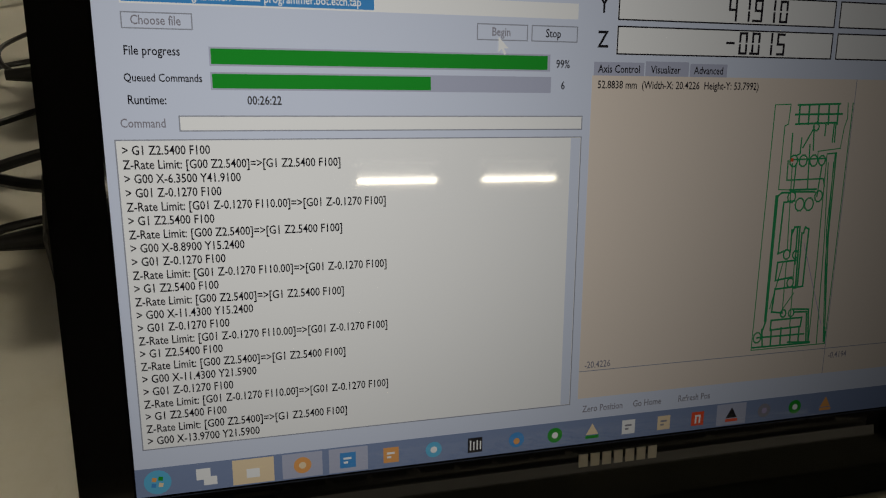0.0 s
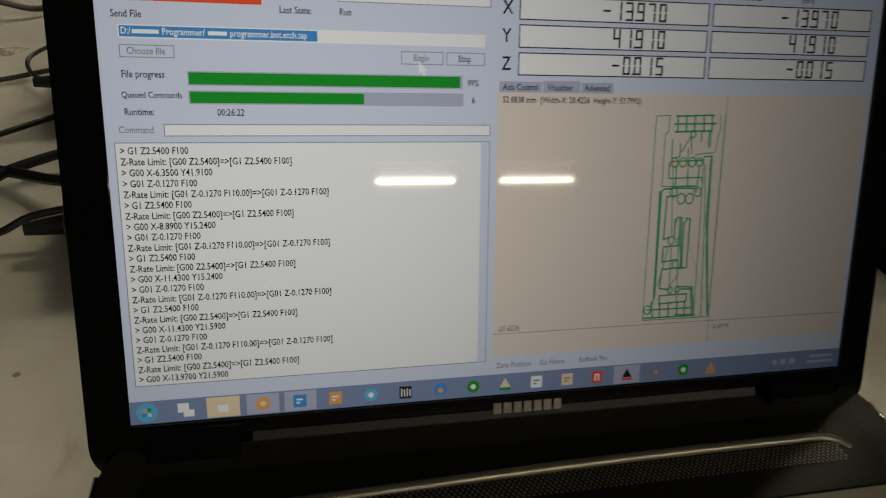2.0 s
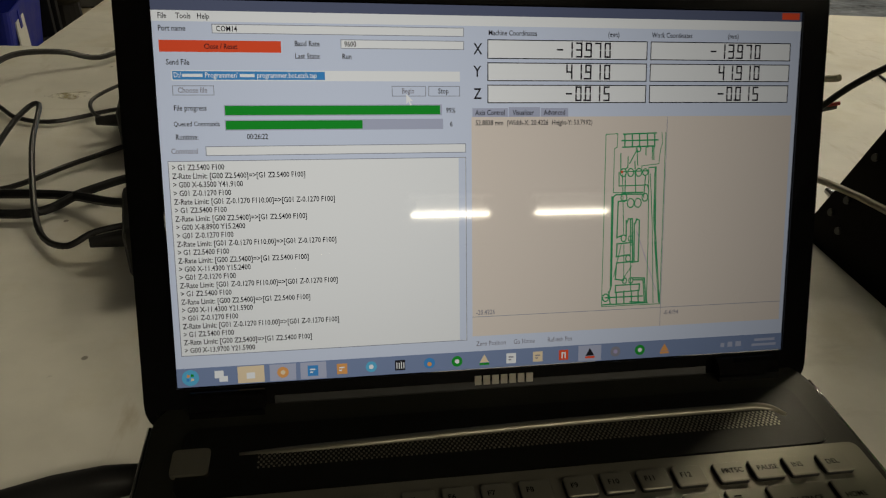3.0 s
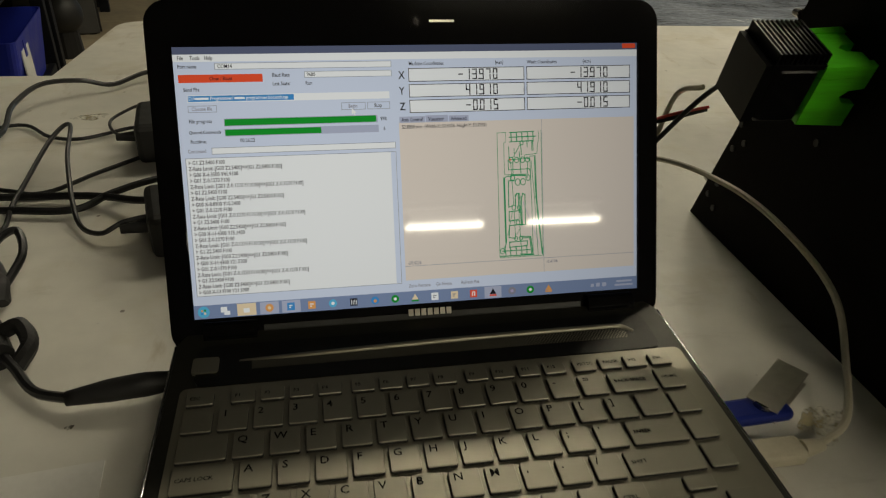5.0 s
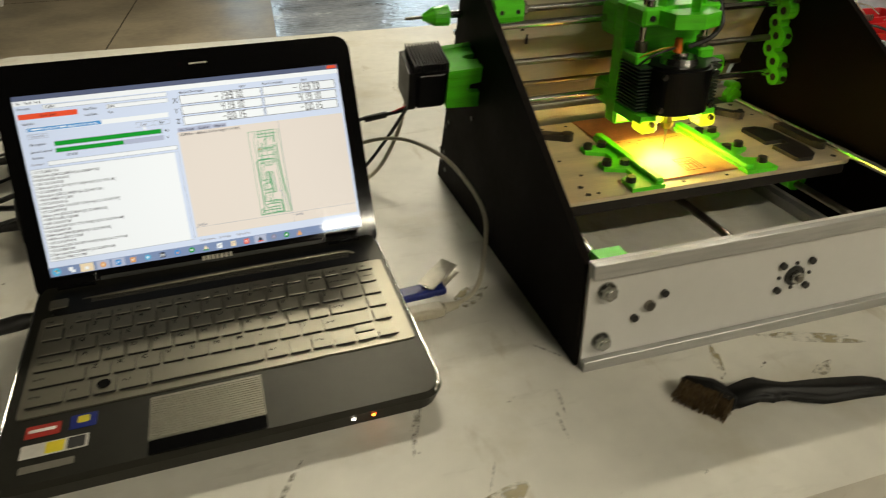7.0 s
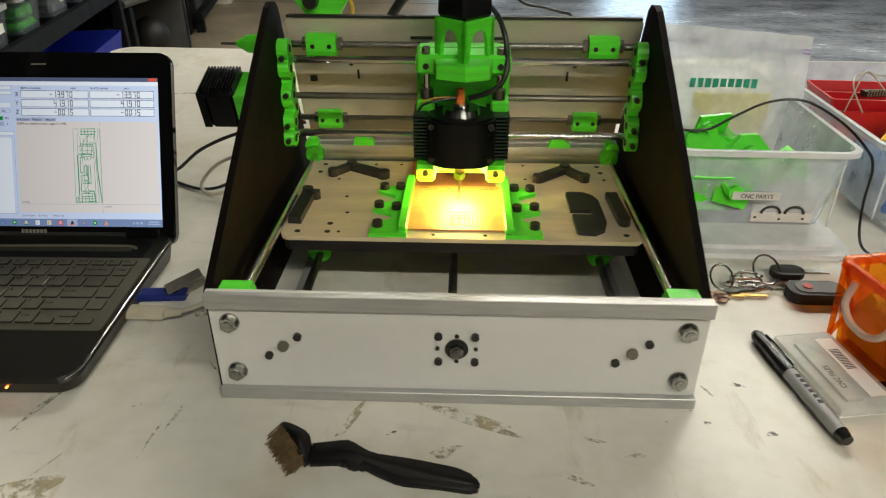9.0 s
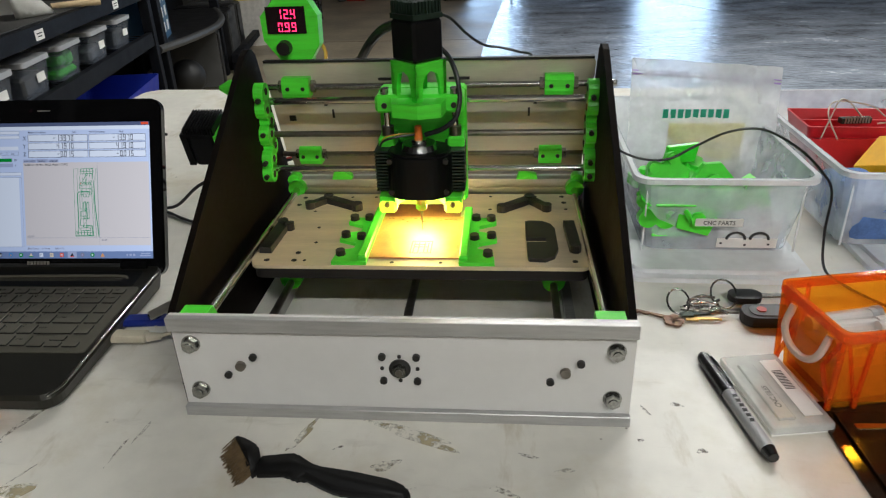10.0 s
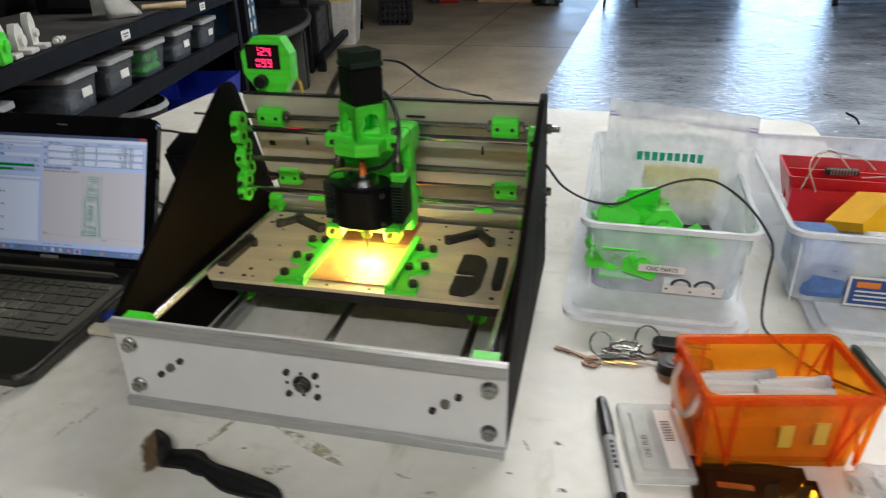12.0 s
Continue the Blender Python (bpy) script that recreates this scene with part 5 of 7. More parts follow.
prism(bm, [(0.108, 0.212), (0.108, 0.254), (0.112, 0.257), (0.127, 0.256), (0.136, 0.248), (0.140, 0.236), (0.1405, 0.186), (0.136, 0.170), (0.126, 0.162), (0.110, 0.164), (0.1085, 0.168), (0.1085, 0.202), (0.129, 0.202), (0.129, 0.212)], zb_, 0.004)
whole("slotted_plate", bm, "black_print", "black printed plate with a slot, lying on the wooden bed", "plate").location = BED

# ---- beside the machine ----


def storage_bin(x, y, rz, w, d, h, z, label):
    b = thing("storage_bin", (x, y, T + z), label, "storage bin", rz, group="clear bins on the table")
    part("body", bin_shell(B(), w, d, h, 0.014), "bin_clear", b, "cloudy clear plastic")
    bm = B()
    o = [rounded(-w / 2 - k, -d / 2 - k, w / 2 + k, d / 2 + k, 0.021, 4) for k in (0.005, -0.001)]
    rings = [[bm.verts.new((px, py, zz)) for px, py in oo] for oo, zz in ((o[1], h - 0.0065), (o[0], h - 0.0065), (o[0], h), (o[1], h))]
    n = len(rings[0])
    for a, c in zip(rings, rings[1:] + rings[:1]):
        for i in range(n):
            bm.faces.new((a[i], a[(i + 1) % n], c[(i + 1) % n], c[i]))
    bmesh.ops.recalc_face_normals(bm, faces=bm.faces[:])
    part("rim", bm, "bin_rim", b)
    for sx in (-1, 1):
        part("corner_rib", box(B(), (sx * (w / 2 - 0.012) - 0.001, -d / 2 + 0.0065, 0.002), (sx * (w / 2 - 0.012) + 0.001, -d / 2 + 0.0085, h - 0.008)), "bin_rim", b)
    return b


def bin_lid(x, y, rz, w, d):
    b = thing("storage_lid_tray", (x, y, T), "cloudy white bin lid lying under the bin", "lid", rz, group="lids under the bins")
    bm = B()
    prism(bm, rounded(-w / 2, -d / 2, w / 2, d / 2, 0.025, 5), 0.0, 0.006)
    part("plate", bm, "lid_cloudy", b)
    bm = B()
    prism(bm, rounded(-w / 2 + 0.012, -d / 2 + 0.012, w / 2 - 0.012, d / 2 - 0.012, 0.02, 5), 0.006, 0.0055)
    part("raised_panel", bm, "lid_cloudy", b)
    return b


bin_lid(0.3465, 0.445, -1.0, 0.222, 0.390)
bin_lid(0.647, 0.461, -1.0, 0.235, 0.400)
storage_bin(0.3570, 0.497, -1.0, 0.206, 0.388, 0.100, 0.0118, "clear bin of green parts with a parts label")
storage_bin(0.6180, 0.520, -1.0, 0.236, 0.400, 0.100, 0.0118, "clear bin with red tray and yellow block")

# contents of the first bin


def printed_part(x, y, z, rx, ry, rz, kind, label="green printed spare part in the clear bin"):
    bm = B()
    if kind == 0:
        for a, r in ((0, 0.014), (0.022, 0.012), (-0.022, 0.012)):
            cyl(bm, (a, 0, 0), (a, 0, 0.012), r, seg=14)
        box(bm, (-0.03, -0.004, 0), (0.03, 0.014, 0.012), 0.002)
    elif kind == 1:
        box(bm, (-0.024, -0.02, 0), (0.024, 0.02, 0.006), 0.001)
        box(bm, (-0.024, 0.014, 0.006), (0.024, 0.02, 0.034), 0.001)
        cyl(bm, (-0.01, 0.012, 0.02), (-0.01, 0.022, 0.02), 0.010)
    elif kind == 3:
        prism(bm, [(-0.027, -0.03), (-0.030, 0.008), (-0.024, 0.017), (-0.012, 0.013), (-0.007, 0.024), (0.000, 0.028), (0.007, 0.025), (0.011, 0.014), (0.022, 0.007), (0.027, -0.03)], 0, 0.010)
        cyl(bm, (-0.023, 0.007, 0.010), (-0.023, 0.007, 0.014), 0.0065)
        cyl(bm, (0.0, 0.019, 0.010), (0.0, 0.019, 0.014), 0.0065)
    else:
        prism(bm, [(-0.02, -0.01), (0.02, -0.01), (0.024, 0.012), (0.008, 0.03), (-0.012, 0.028), (-0.024, 0.01)], 0, 0.014)
        cyl(bm, (0, 0.008, 0.014), (0, 0.008, 0.022), 0.009)
    ob = whole("printed_part", bm, "green_print", label, "machine part", group="green printed spares")
    ob.matrix_world = pose(x - 0.002, y - 0.012, T + z, rx, ry, rz)


for i, (x, y, z, rx, ry, rz, k) in enumerate([(0.297, 0.366, 0.100, 78, 4, 6, 3), (0.352, 0.372, 0.082, 80, 0, -4, 2), (0.285, 0.35, 0.072, 40, 0, 30, 0), (0.318, 0.345, 0.062, 50, 20, 60, 1), (0.375, 0.350, 0.060, 30, 0, 10, 0),
                                              (0.300, 0.342, 0.045, 60, 0, 0, 1), (0.36, 0.38, 0.05, 10, 0, 40, 1), (0.41, 0.37, 0.05, 20, 10, 70, 0), (0.33, 0.42, 0.08, 15, 0, 20, 1), (0.29, 0.43, 0.06, 0, 0, 50, 2), (0.395, 0.345, 0.072, 60, 0, 100, 2), (0.29, 0.337, 0.055, 85, 0, 5, 0), (0.325, 0.336, 0.048, 85, 15, 0, 2), (0.372, 0.338, 0.078, 85, -20, -5, 0), (0.35, 0.45, 0.075, 10, 5, 80, 0)]):
    printed_part(x, y, z, rx, ry, rz, k)
bm = box(B(), (0.274, 0.3325, 0.0155), (0.434, 0.62, 0.040), 0.006)
o = whole("dark_parts_layer", bm, "rubber", "dark motors and parts at the bottom of the bin", "machine part")
o.location = (-0.002, -0.012, T)
bm = cyl(B(), (0.285, 0.345, 0.038), (0.355, 0.352, 0.040), 0.0105, seg=14)
o = whole("small_motor", bm, "steel_dark", "small dark motor lying in the bin", "motor")
o.location = (-0.002, -0.012, T)
# folded paper with the parts label, and a printed leaflet
bm = B()
pts = [(-0.055, -0.012), (-0.03, -0.004), (0.0, 0.002), (0.03, -0.002), (0.05, 0.010), (0.052, 0.022), (0.02, 0.024), (-0.02, 0.018), (-0.05, 0.006)]
prism(bm, [(a, b) for a, b in pts], 0, 0.003, "y")
o = whole("paper_bag", bm, "paper", "crumpled white paper pressed against the bin wall", "paper")
o.matrix_world = pose(0.363, 0.318, T + 0.052, 12, 0, -1)
lab = thing("parts_sign", (0.349, 0.3015, T + 0.056), "white label reading CNC PARTS on the clear bin", "label", -1)
part("card", box(B(), (-0.028, -0.0008, -0.005), (0.028, 0.0, 0.005)), "paper", lab)
lettering("writing", "CNC PARTS", 0.0075, Matrix.Translation((0, -0.0012, -0.0028)) @ Matrix.Rotation(radians(90), 4, "X") @ Matrix.Diagonal((0.95, 1, 1, 1)), "ink", lab, "CENTER")
leaf = thing("printed_leaflet", (0.390, 0.314, T + 0.016), "white leaflet with dark drawing standing in the bin", "leaflet", -1)
part("sheet", box(B(), (-0.036, 0.0, 0.0), (0.036, 0.001, 0.046)), "paper", leaf)
bm = B()
for cx in (-0.014, 0.014):
    tube(bm, [(cx + 0.011 * math.cos(a), -0.001, 0.012 + 0.009 * math.sin(a)) for a in [math.pi * k / 8 for k in range(9)]], 0.0017, seg=6, n=2)
part("drawing", bm, "ink", leaf)
for x, z in ((-0.031, 0.041), (-0.031, 0.006), (0.031, 0.040), (-0.024, 0.034), (0.012, 0.042), (0.017, 0.042), (0.022, 0.042), (0.024, 0.033), (0.006, 0.030), (-0.002, 0.004), (0.026, 0.005)):
    part("print_dot", box(B(), (x - 0.0014, -0.0006, z - 0.0012), (x + 0.0014, 0.0004, z + 0.0012)), "ink", leaf)

# zip bag standing in the first bin
bag = thing("zip_bag", (0.369, 0.523, T + 0.013), "clear zip bag with papers standing in the bin", "plastic bag", -2)
bm = B()
nx, nz = 22, 18
for side in (0, 1):
    g = []
    for i in range(nx + 1):
        for j in range(nz + 1):
            a, b = i / nx, j / nz
            bulge = (0.030 * (1 - b) ** 1.3 + 0.002) * math.sin(math.pi * min(max(a, 0.02), 0.98))
            w = noise.noise((a * 5 + side * 9, b * 5, 2.0)) * 0.007 + noise.noise((a * 13, b * 13, side * 5.0)) * 0.0035
            y = (-1 if side == 0 else 0.3) * bulge + w - 0.02 * (1 - b) + 0.012 * b
            g.append(bm.verts.new((-0.098 + 0.208 * a, y, 0.002 + b * (0.192 - 0.016 * a))))
    for i in range(nx):
        for j in range(nz):
            bm.faces.new((g[i * (nz + 1) + j], g[(i + 1) * (nz + 1) + j], g[(i + 1) * (nz + 1) + j + 1], g[i * (nz + 1) + j + 1]))
film = part("film", bm, "bag_film", bag, "", True)
part("zip_strip", tube(B(), [(-0.097, 0.008, 0.172), (-0.04, 0.012, 0.168), (0.03, 0.014, 0.162), (0.109, 0.008, 0.156)], 0.0016, seg=6), "zip_purple", bag, "purple zip closure")
part("zip_strip", tube(B(), [(-0.097, 0.008, 0.177), (-0.04, 0.012, 0.173), (0.03, 0.014, 0.167), (0.109, 0.008, 0.161)], 0.0008, seg=6), "zip_purple", bag)
for i in range(9):
    part("print_mark", box(B(), (-0.052 + i * 0.0105, -0.012, 0.112), (-0.0445 + i * 0.0105, -0.0112, 0.125)), "ink_green", bag)
part("yellow_card", box(B(), (-0.040, -0.004, 0.048), (0.066, -0.001, 0.102)), "card_yellow", bag, "yellow card inside the bag")
for z in (0.064, 0.070):
    part("print_bar", box(B(), (-0.012, -0.0048, z), (0.052, -0.0038, z + 0.002)), "ink", bag)
bm = B()
for i in range(16):
    rr = random.Random(40 + i)
    box(bm, (-0.02 + rr.uniform(0, 0.08), -0.02 + rr.uniform(0, 0.02), 0.012 + rr.uniform(0, 0.03)), (0.0 + rr.uniform(0, 0.08), 0.0 + rr.uniform(0, 0.01), 0.03 + rr.uniform(0, 0.025)), 0.002, 1, Matrix.Rotation(rr.uniform(-0.1, 0.1), 4, "Y"))
part("crumpled_packing", bm, "tube_clear", bag)

# contents of the second bin
tray = thing("red_tray", (0.632, 0.595, T + 0.045), "red plastic parts tray standing in the bin", "tray", -3)
bm = B()
bin_shell(bm, 0.185, 0.105, 0.055, 0.012, 0.003, 0.006)
part("tray_body", bm, "tray_red", tray)
part("divider", box(B(), (-0.085, -0.004, 0.004), (0.085, 0.0, 0.052)), "tray_red", tray)
part("front_wall", box(B(), (-0.088, -0.062, -0.01), (0.088, -0.056, 0.040)), "tray_red", tray)
cb = thing("circuit_module", (0.614, 0.575, T + 0.102), "small dark circuit module lying in the red tray", "circuit board", 4)
part("board", box(B(), (-0.022, -0.006, -0.004), (0.022, 0.006, 0.004)), "fin_dark", cb)
for i in range(9):
    part("pin", box(B(), (-0.018 + i * 0.0043, -0.0075, -0.003), (-0.016 + i * 0.0043, -0.006, 0.007)), "pad_silver", cb)
for i, pts in enumerate([[(0.560, 0.55, 0.085), (0.572, 0.56, 0.112), (0.590, 0.58, 0.135), (0.615, 0.60, 0.125), (0.632, 0.59, 0.106)], [(0.575, 0.53, 0.09), (0.568, 0.56, 0.12), (0.595, 0.60, 0.128), (0.650, 0.61, 0.118), (0.67, 0.60, 0.104)], [(0.64, 0.56, 0.105), (0.68, 0.55, 0.112), (0.71, 0.56, 0.10), (0.72, 0.52, 0.085)]]):
    o = whole("loose_wire", tube(B(), pts, 0.0011, seg=6), "cable_beige", "thin white wire curling over the red tray", "wire", group="white wires")
    o.location = (-0.008, -0.015, T)
bm = B()
prism(bm, [(-0.05, 0), (0.05, 0), (0.055, 0.012), (0.0, 0.052), (-0.052, 0.012)], -0.03, 0.06, "y")
o = whole("yellow_block", bm, "block_yellow", "bright yellow peaked plastic block in the bin", "plastic part")
o.matrix_world = pose(0.632, 0.460, T + 0.060, -18, 8, 28)
o = whole("blue_cloth", box(B(), (0.525, 0.345, 0.016), (0.585, 0.46, 0.078), 0.012, 2), "fabric_blue", "folded blue cloth pressed into the bin", "cloth")
o.location = (-0.008, -0.015, T)
o = whole("pale_box", box(B(), (0.60, 0.352, 0.05), (0.725, 0.40, 0.092), 0.003), "cardboard_white", "pale cardboard box inside the bin", "box")
o.matrix_world = pose(-0.008, -0.015, T)
o = whole("yellow_carton", box(B(), (0.592, 0.350, 0.016), (0.728, 0.40, 0.048), 0.003), "card_yellow", "yellow carton at the bottom of the bin", "box")
o.location = (-0.008, -0.015, T)
tag = thing("package_label", (0.624, 0.3245, T + 0.016), "blue package label with coloured bars on the bin", "label", -1)
part("card", box(B(), (-0.055, 0, 0), (0.055, 0.001, 0.040)), "paper", tag)
part("blue_field", box(B(), (-0.052, -0.0006, 0.003), (0.02, 0.0005, 0.037)), "label_blue", tag)
part("oval_mark", box(B(), (-0.046, -0.0012, 0.026), (-0.020, -0.0004, 0.034), 0.0003), "label_orange", tag)
for zz in (0.008, 0.014, 0.020):
    part("print_bar", box(B(), (-0.046, -0.0012, zz), (0.008, -0.0004, zz + 0.002)), "paper", tag)

# thin cable from the machine over the bins to the amber box
o = whole("power_lead", tube(B(), [(0.200, 0.345, 0.172), (0.222, 0.352, 0.142), (0.255, 0.355, 0.124), (0.290, 0.350, 0.124), (0.322, 0.36, 0.136), (0.365, 0.375, 0.150), (0.405, 0.37, 0.154), (0.440, 0.345, 0.138), (0.462, 0.318, 0.116), (0.4715, 0.309, 0.095), (0.470, 0.302, 0.05), (0.470, 0.285, 0.012), (0.480, 0.262, 0.0035), (0.505, 0.215, 0.0032), (0.53, 0.19, 0.0032), (0.58, 0.165, 0.0032), (0.66, 0.15, 0.0032)], 0.0016, seg=8), "cable_black", "thin black lead from the machine across the bins", "cable")
o.location = (-0.002, -0.012, T)

# amber box with clear tubes
ab = thing("amber_box", (0.4325, 0.0735, T), "small orange see-through plastic box with clear tubes", "plastic box", 11.5)
bm = B()
bin_shell(bm, 0.150, 0.094, 0.085, 0.009, 0.002, 0.006)
part("body", bm, "amber_box", ab)
bm = B()
o_ = [rounded(-0.075 - k, -0.047 - k, 0.075 + k, 0.047 + k, 0.008, 4) for k in (0.0025, -0.003)]
rings = [[bm.verts.new((px, py, zz)) for px, py in oo] for oo, zz in ((o_[1], 0.078), (o_[0], 0.078), (o_[0], 0.086), (o_[1], 0.086))]
n_ = len(rings[0])
for a, c in zip(rings, rings[1:] + rings[:1]):
    for i in range(n_):
        bm.faces.new((a[i], a[(i + 1) % n_], c[(i + 1) % n_], c[i]))
bmesh.ops.recalc_face_normals(bm, faces=bm.faces[:])
part("rim", bm, "amber_thick", ab)
for sx in (-1, 1):
    for sy in (-1, 1):
        bm = B()
        for k, (za, zb2) in enumerate(((0.006, 0.042), (0.042, 0.078))):
            tube(bm, [(sx * 0.070, sy * (0.024 if k else 0.040), za), (sx * 0.0725, sy * (0.042 if k else 0.024), zb2)], 0.0022, seg=6, n=1)
        tube(bm, [(sx * 0.070, sy * 0.040, 0.004), (sx * 0.0735, sy * 0.044, 0.08)], 0.0028, seg=6, n=1)
        tube(bm, [(sx * 0.046, sy * 0.0415, 0.004), (sx * 0.048, sy * 0.0465, 0.08)], 0.0022, seg=6, n=1)
        tube(bm, [(sx * 0.046, sy * 0.0415, 0.006), (sx * 0.070, sy * 0.045, 0.078)], 0.0016, seg=6, n=1)
        part("corner_brace", bm, "amber_thick", ab, "thicker orange corner brace")
bm = tube(B(), [(-0.0735, -0.027, 0.072), (-0.080, -0.026, 0.052), (-0.0815, -0.012, 0.040), (-0.0815, 0.010, 0.040), (-0.080, 0.024, 0.052), (-0.0735, 0.026, 0.072)], 0.0034, seg=8)
part("handle", bm, "handle_clear", ab, "milky clear carrying handle")
for i, (x, z) in enumerate(((0.0, 0.040), (0.03, 0.043))):
    part("inner_label", box(B(), (x - 0.006, -0.0445, z - 0.012), (x + 0.006, -0.0437, z + 0.012)), "wire_yellow", ab)
for i, (x, y, z, a) in enumerate([(-0.035, -0.020, 0.060, 4), (-0.03, -0.004, 0.062, -3), (-0.035, 0.012, 0.060, 2), (0.012, -0.018, 0.066, -6), (0.018, -0.002, 0.064, 5), (-0.02, 0.024, 0.054, 3), (0.0, -0.026, 0.05, 0)]):
    v = thing("clear_tube", (0, 0, 0), "clear plastic tube lying in the orange box", "tube", group="clear tubes")
    v.matrix_world = pose(0.4325, 0.0735, T, 0, 0, 11.5) @ pose(x, y, z, 0, 0, a)
    part("barrel", cyl(B(), (-0.032, 0, 0), (0.028, 0, 0), 0.0068, seg=14), "tube_clear", v)
    part("cap", cyl(B(), (0.028, 0, 0), (0.034, 0, 0), 0.0074, seg=14), "lid_white", v)
pk = B()
box(pk, (-0.062, -0.036, 0.004), (0.055, 0.036, 0.050), 0.006)
o = whole("packet_stack", pk, "tube_clear", "stack of clear packets filling the orange box", "packet")
o.matrix_world = pose(0.4325, 0.0735, T, 0, 0, 11.5)
# brown film sleeve in front of the amber box, and a clear scrap
bs = thing("brown_sheets", (0.416, -0.024, T), "dark brown glossy plastic sheets lying by the orange box", "plastic sheet", 2)
part("sheet", box(B(), (-0.052, -0.060, 0.0), (0.050, 0.058, 0.003), 0.0005), "brown_film", bs)
part("sheet", box(B(), (-0.040, -0.052, 0.0034), (0.056, 0.040, 0.0062), 0.0005), "brown_film", bs)
# gold reflection on the glossy sheets, laid on as a brass strip
part("gold_reflection", box(B(), (-0.030, 0.018, 0.0064), (0.0, 0.024, 0.0070)), "brass", bs)
bm = B()
bmesh.ops.create_icosphere(bm, subdivisions=3, radius=0.022)
for v in bm.verts:
    v.co *= 1 + 0.5 * noise.noise(v.co * 90)
    v.co.z = max(v.co.z * 0.35, -0.006) + 0.006
o = whole("clear_wrapper", bm, "tube_clear", "crumpled clear wrapper on the table", "wrapper")
o.location = (0.522, 0.026, T)

gp = thing("dark_pen", (0.570, 0.195, T), "dark green pen lying beside the orange box", "pen", -80)
part("barrel", cyl(B(), (-0.045, 0, 0.006), (0.040, 0, 0.006), 0.0055, seg=16), "fin_dark", gp)
part("tip", cyl(B(), (0.040, 0, 0.006), (0.056, 0, 0.006), 0.0052, 0.0018, seg=16), "pen_black", gp)
part("end_plug", cyl(B(), (-0.050, 0, 0.006), (-0.045, 0, 0.006), 0.0046, 0.0055, seg=16), "zinc", gp)

# marker pen
pen = thing("marker_pen", (0.2935, 0.030, T), "black and grey felt marker pen lying on the table", "marker pen", 0)
pa, pb = Vector((-0.0095, 0.060, 0.007)), Vector((0.0110, -0.076, 0.007))
d_ = (pb - pa).normalized()
part("cap", cyl(B(), pa, pa + d_ * 0.056, 0.0058, 0.0068, seg=20), "pen_black", pen, "black cap with clip")
part("cap_tip", cyl(B(), pa - d_ * 0.004, pa, 0.0040, 0.0058, seg=20), "pen_black", pen)
part("clip", tube(B(), [pa + d_ * 0.006 + Vector((0.004, 0, 0.0055)), pa + d_ * 0.03 + Vector((0.005, 0, 0.0065)), pa + d_ * 0.050 + Vector((0.005, 0, 0.005))], 0.0012, seg=6), "pen_black", pen)
part("barrel", cyl(B(), pa + d_ * 0.056, pa + d_ * 0.128, 0.0062, 0.0062, seg=20), "pen_grey", pen, "grey barrel with black lettering marks")
part("end_plug", cyl(B(), pa + d_ * 0.128, pb, 0.0062, 0.0045, seg=20), "pen_black", pen)
for i in range(6):
    c_ = pa + d_ * (0.066 + i * 0.0065)
    part("print_mark", box(B(), (c_.x - 0.0018, c_.y - 0.002, 0.0128), (c_.x + 0.0018, c_.y + 0.002, 0.0133)), "ink", pen)

# clear case of small cutters
fc = thing("cutter_case", (0.3340, 0.042, T), "flat clear plastic case holding small cutters", "case", 9)
bm = box(B(), (-0.028, -0.052, 0), (0.028, 0.052, 0.0095), 0.003, 2)
part("shell", bm, "case_clear", fc)
part("lower_shell", box(B(), (-0.0275, -0.0515, 0.0002), (0.0275, 0.0515, 0.002)), "paper", fc)
part("tray", box(B(), (-0.019, -0.044, 0.0095), (-0.004, 0.034, 0.0122), 0.001), "case_clear", fc)
part("paper_slip", box(B(), (0.006, -0.040, 0.0096), (0.022, 0.040, 0.0100)), "paper", fc)
bm = B()
for i in range(13):
    box(bm, (0.009, -0.004 + i * 0.0022, 0.0100), (0.018, -0.0030 + i * 0.0022, 0.0102))
part("bar_code", bm, "ink", fc)
for i in range(3):
    part("cutter", cyl(B(), (-0.001 + i * 0.0028, -0.04, 0.005), (-0.001 + i * 0.0028, 0.04, 0.005), 0.0009, seg=8), "steel_dark", fc)
lettering("writing", "CNC FILES", 0.0072, Matrix.Translation((-0.0085, -0.030, 0.0125)) @ Matrix.Rotation(radians(90), 4, "Z") @ Matrix.Diagonal((0.9, 1, 1, 1)), "ink", fc)

# bunch of house and car keys
kc = thing("key_bunch", (0.309, 0.184, T), "bunch of keys with a black car remote", "keys")


def ring(c, r, w, tilt=0):
    pts = [(c[0] + r * math.cos(a), c[1] + r * math.sin(a), c[2] + tilt * r * math.sin(a)) for a in [2 * math.pi * k / 16 for k in range(17)]]
    return tube(B(), pts, w, seg=6, n=1, ends=False)


for c, r, t_ in (((-0.028, 0.004, 0.012), 0.012, 0.75), ((0.024, 0.018, 0.014), 0.014, 0.75), ((-0.010, 0.004, 0.008), 0.008, 0.4)):
    part("ring", ring(c, r, 0.0012, t_), "zinc", kc)
part("brass_key", prism(B(), [(-0.080, -0.001), (-0.074, -0.0045), (-0.070, -0.003), (-0.064, -0.0075), (-0.060, -0.006), (-0.048, -0.014), (-0.044, -0.010), (-0.078, 0.004)], 0.001, 0.002), "key_brass", kc)
bow = B()
for k in range(5):
    a_ = 2 * math.pi * k / 5
    cyl(bow, (-0.037 + 0.006 * math.cos(a_), -0.020 + 0.006 * math.sin(a_), 0.001), (-0.037 + 0.006 * math.cos(a_), -0.020 + 0.006 * math.sin(a_), 0.0034), 0.0055, seg=12)
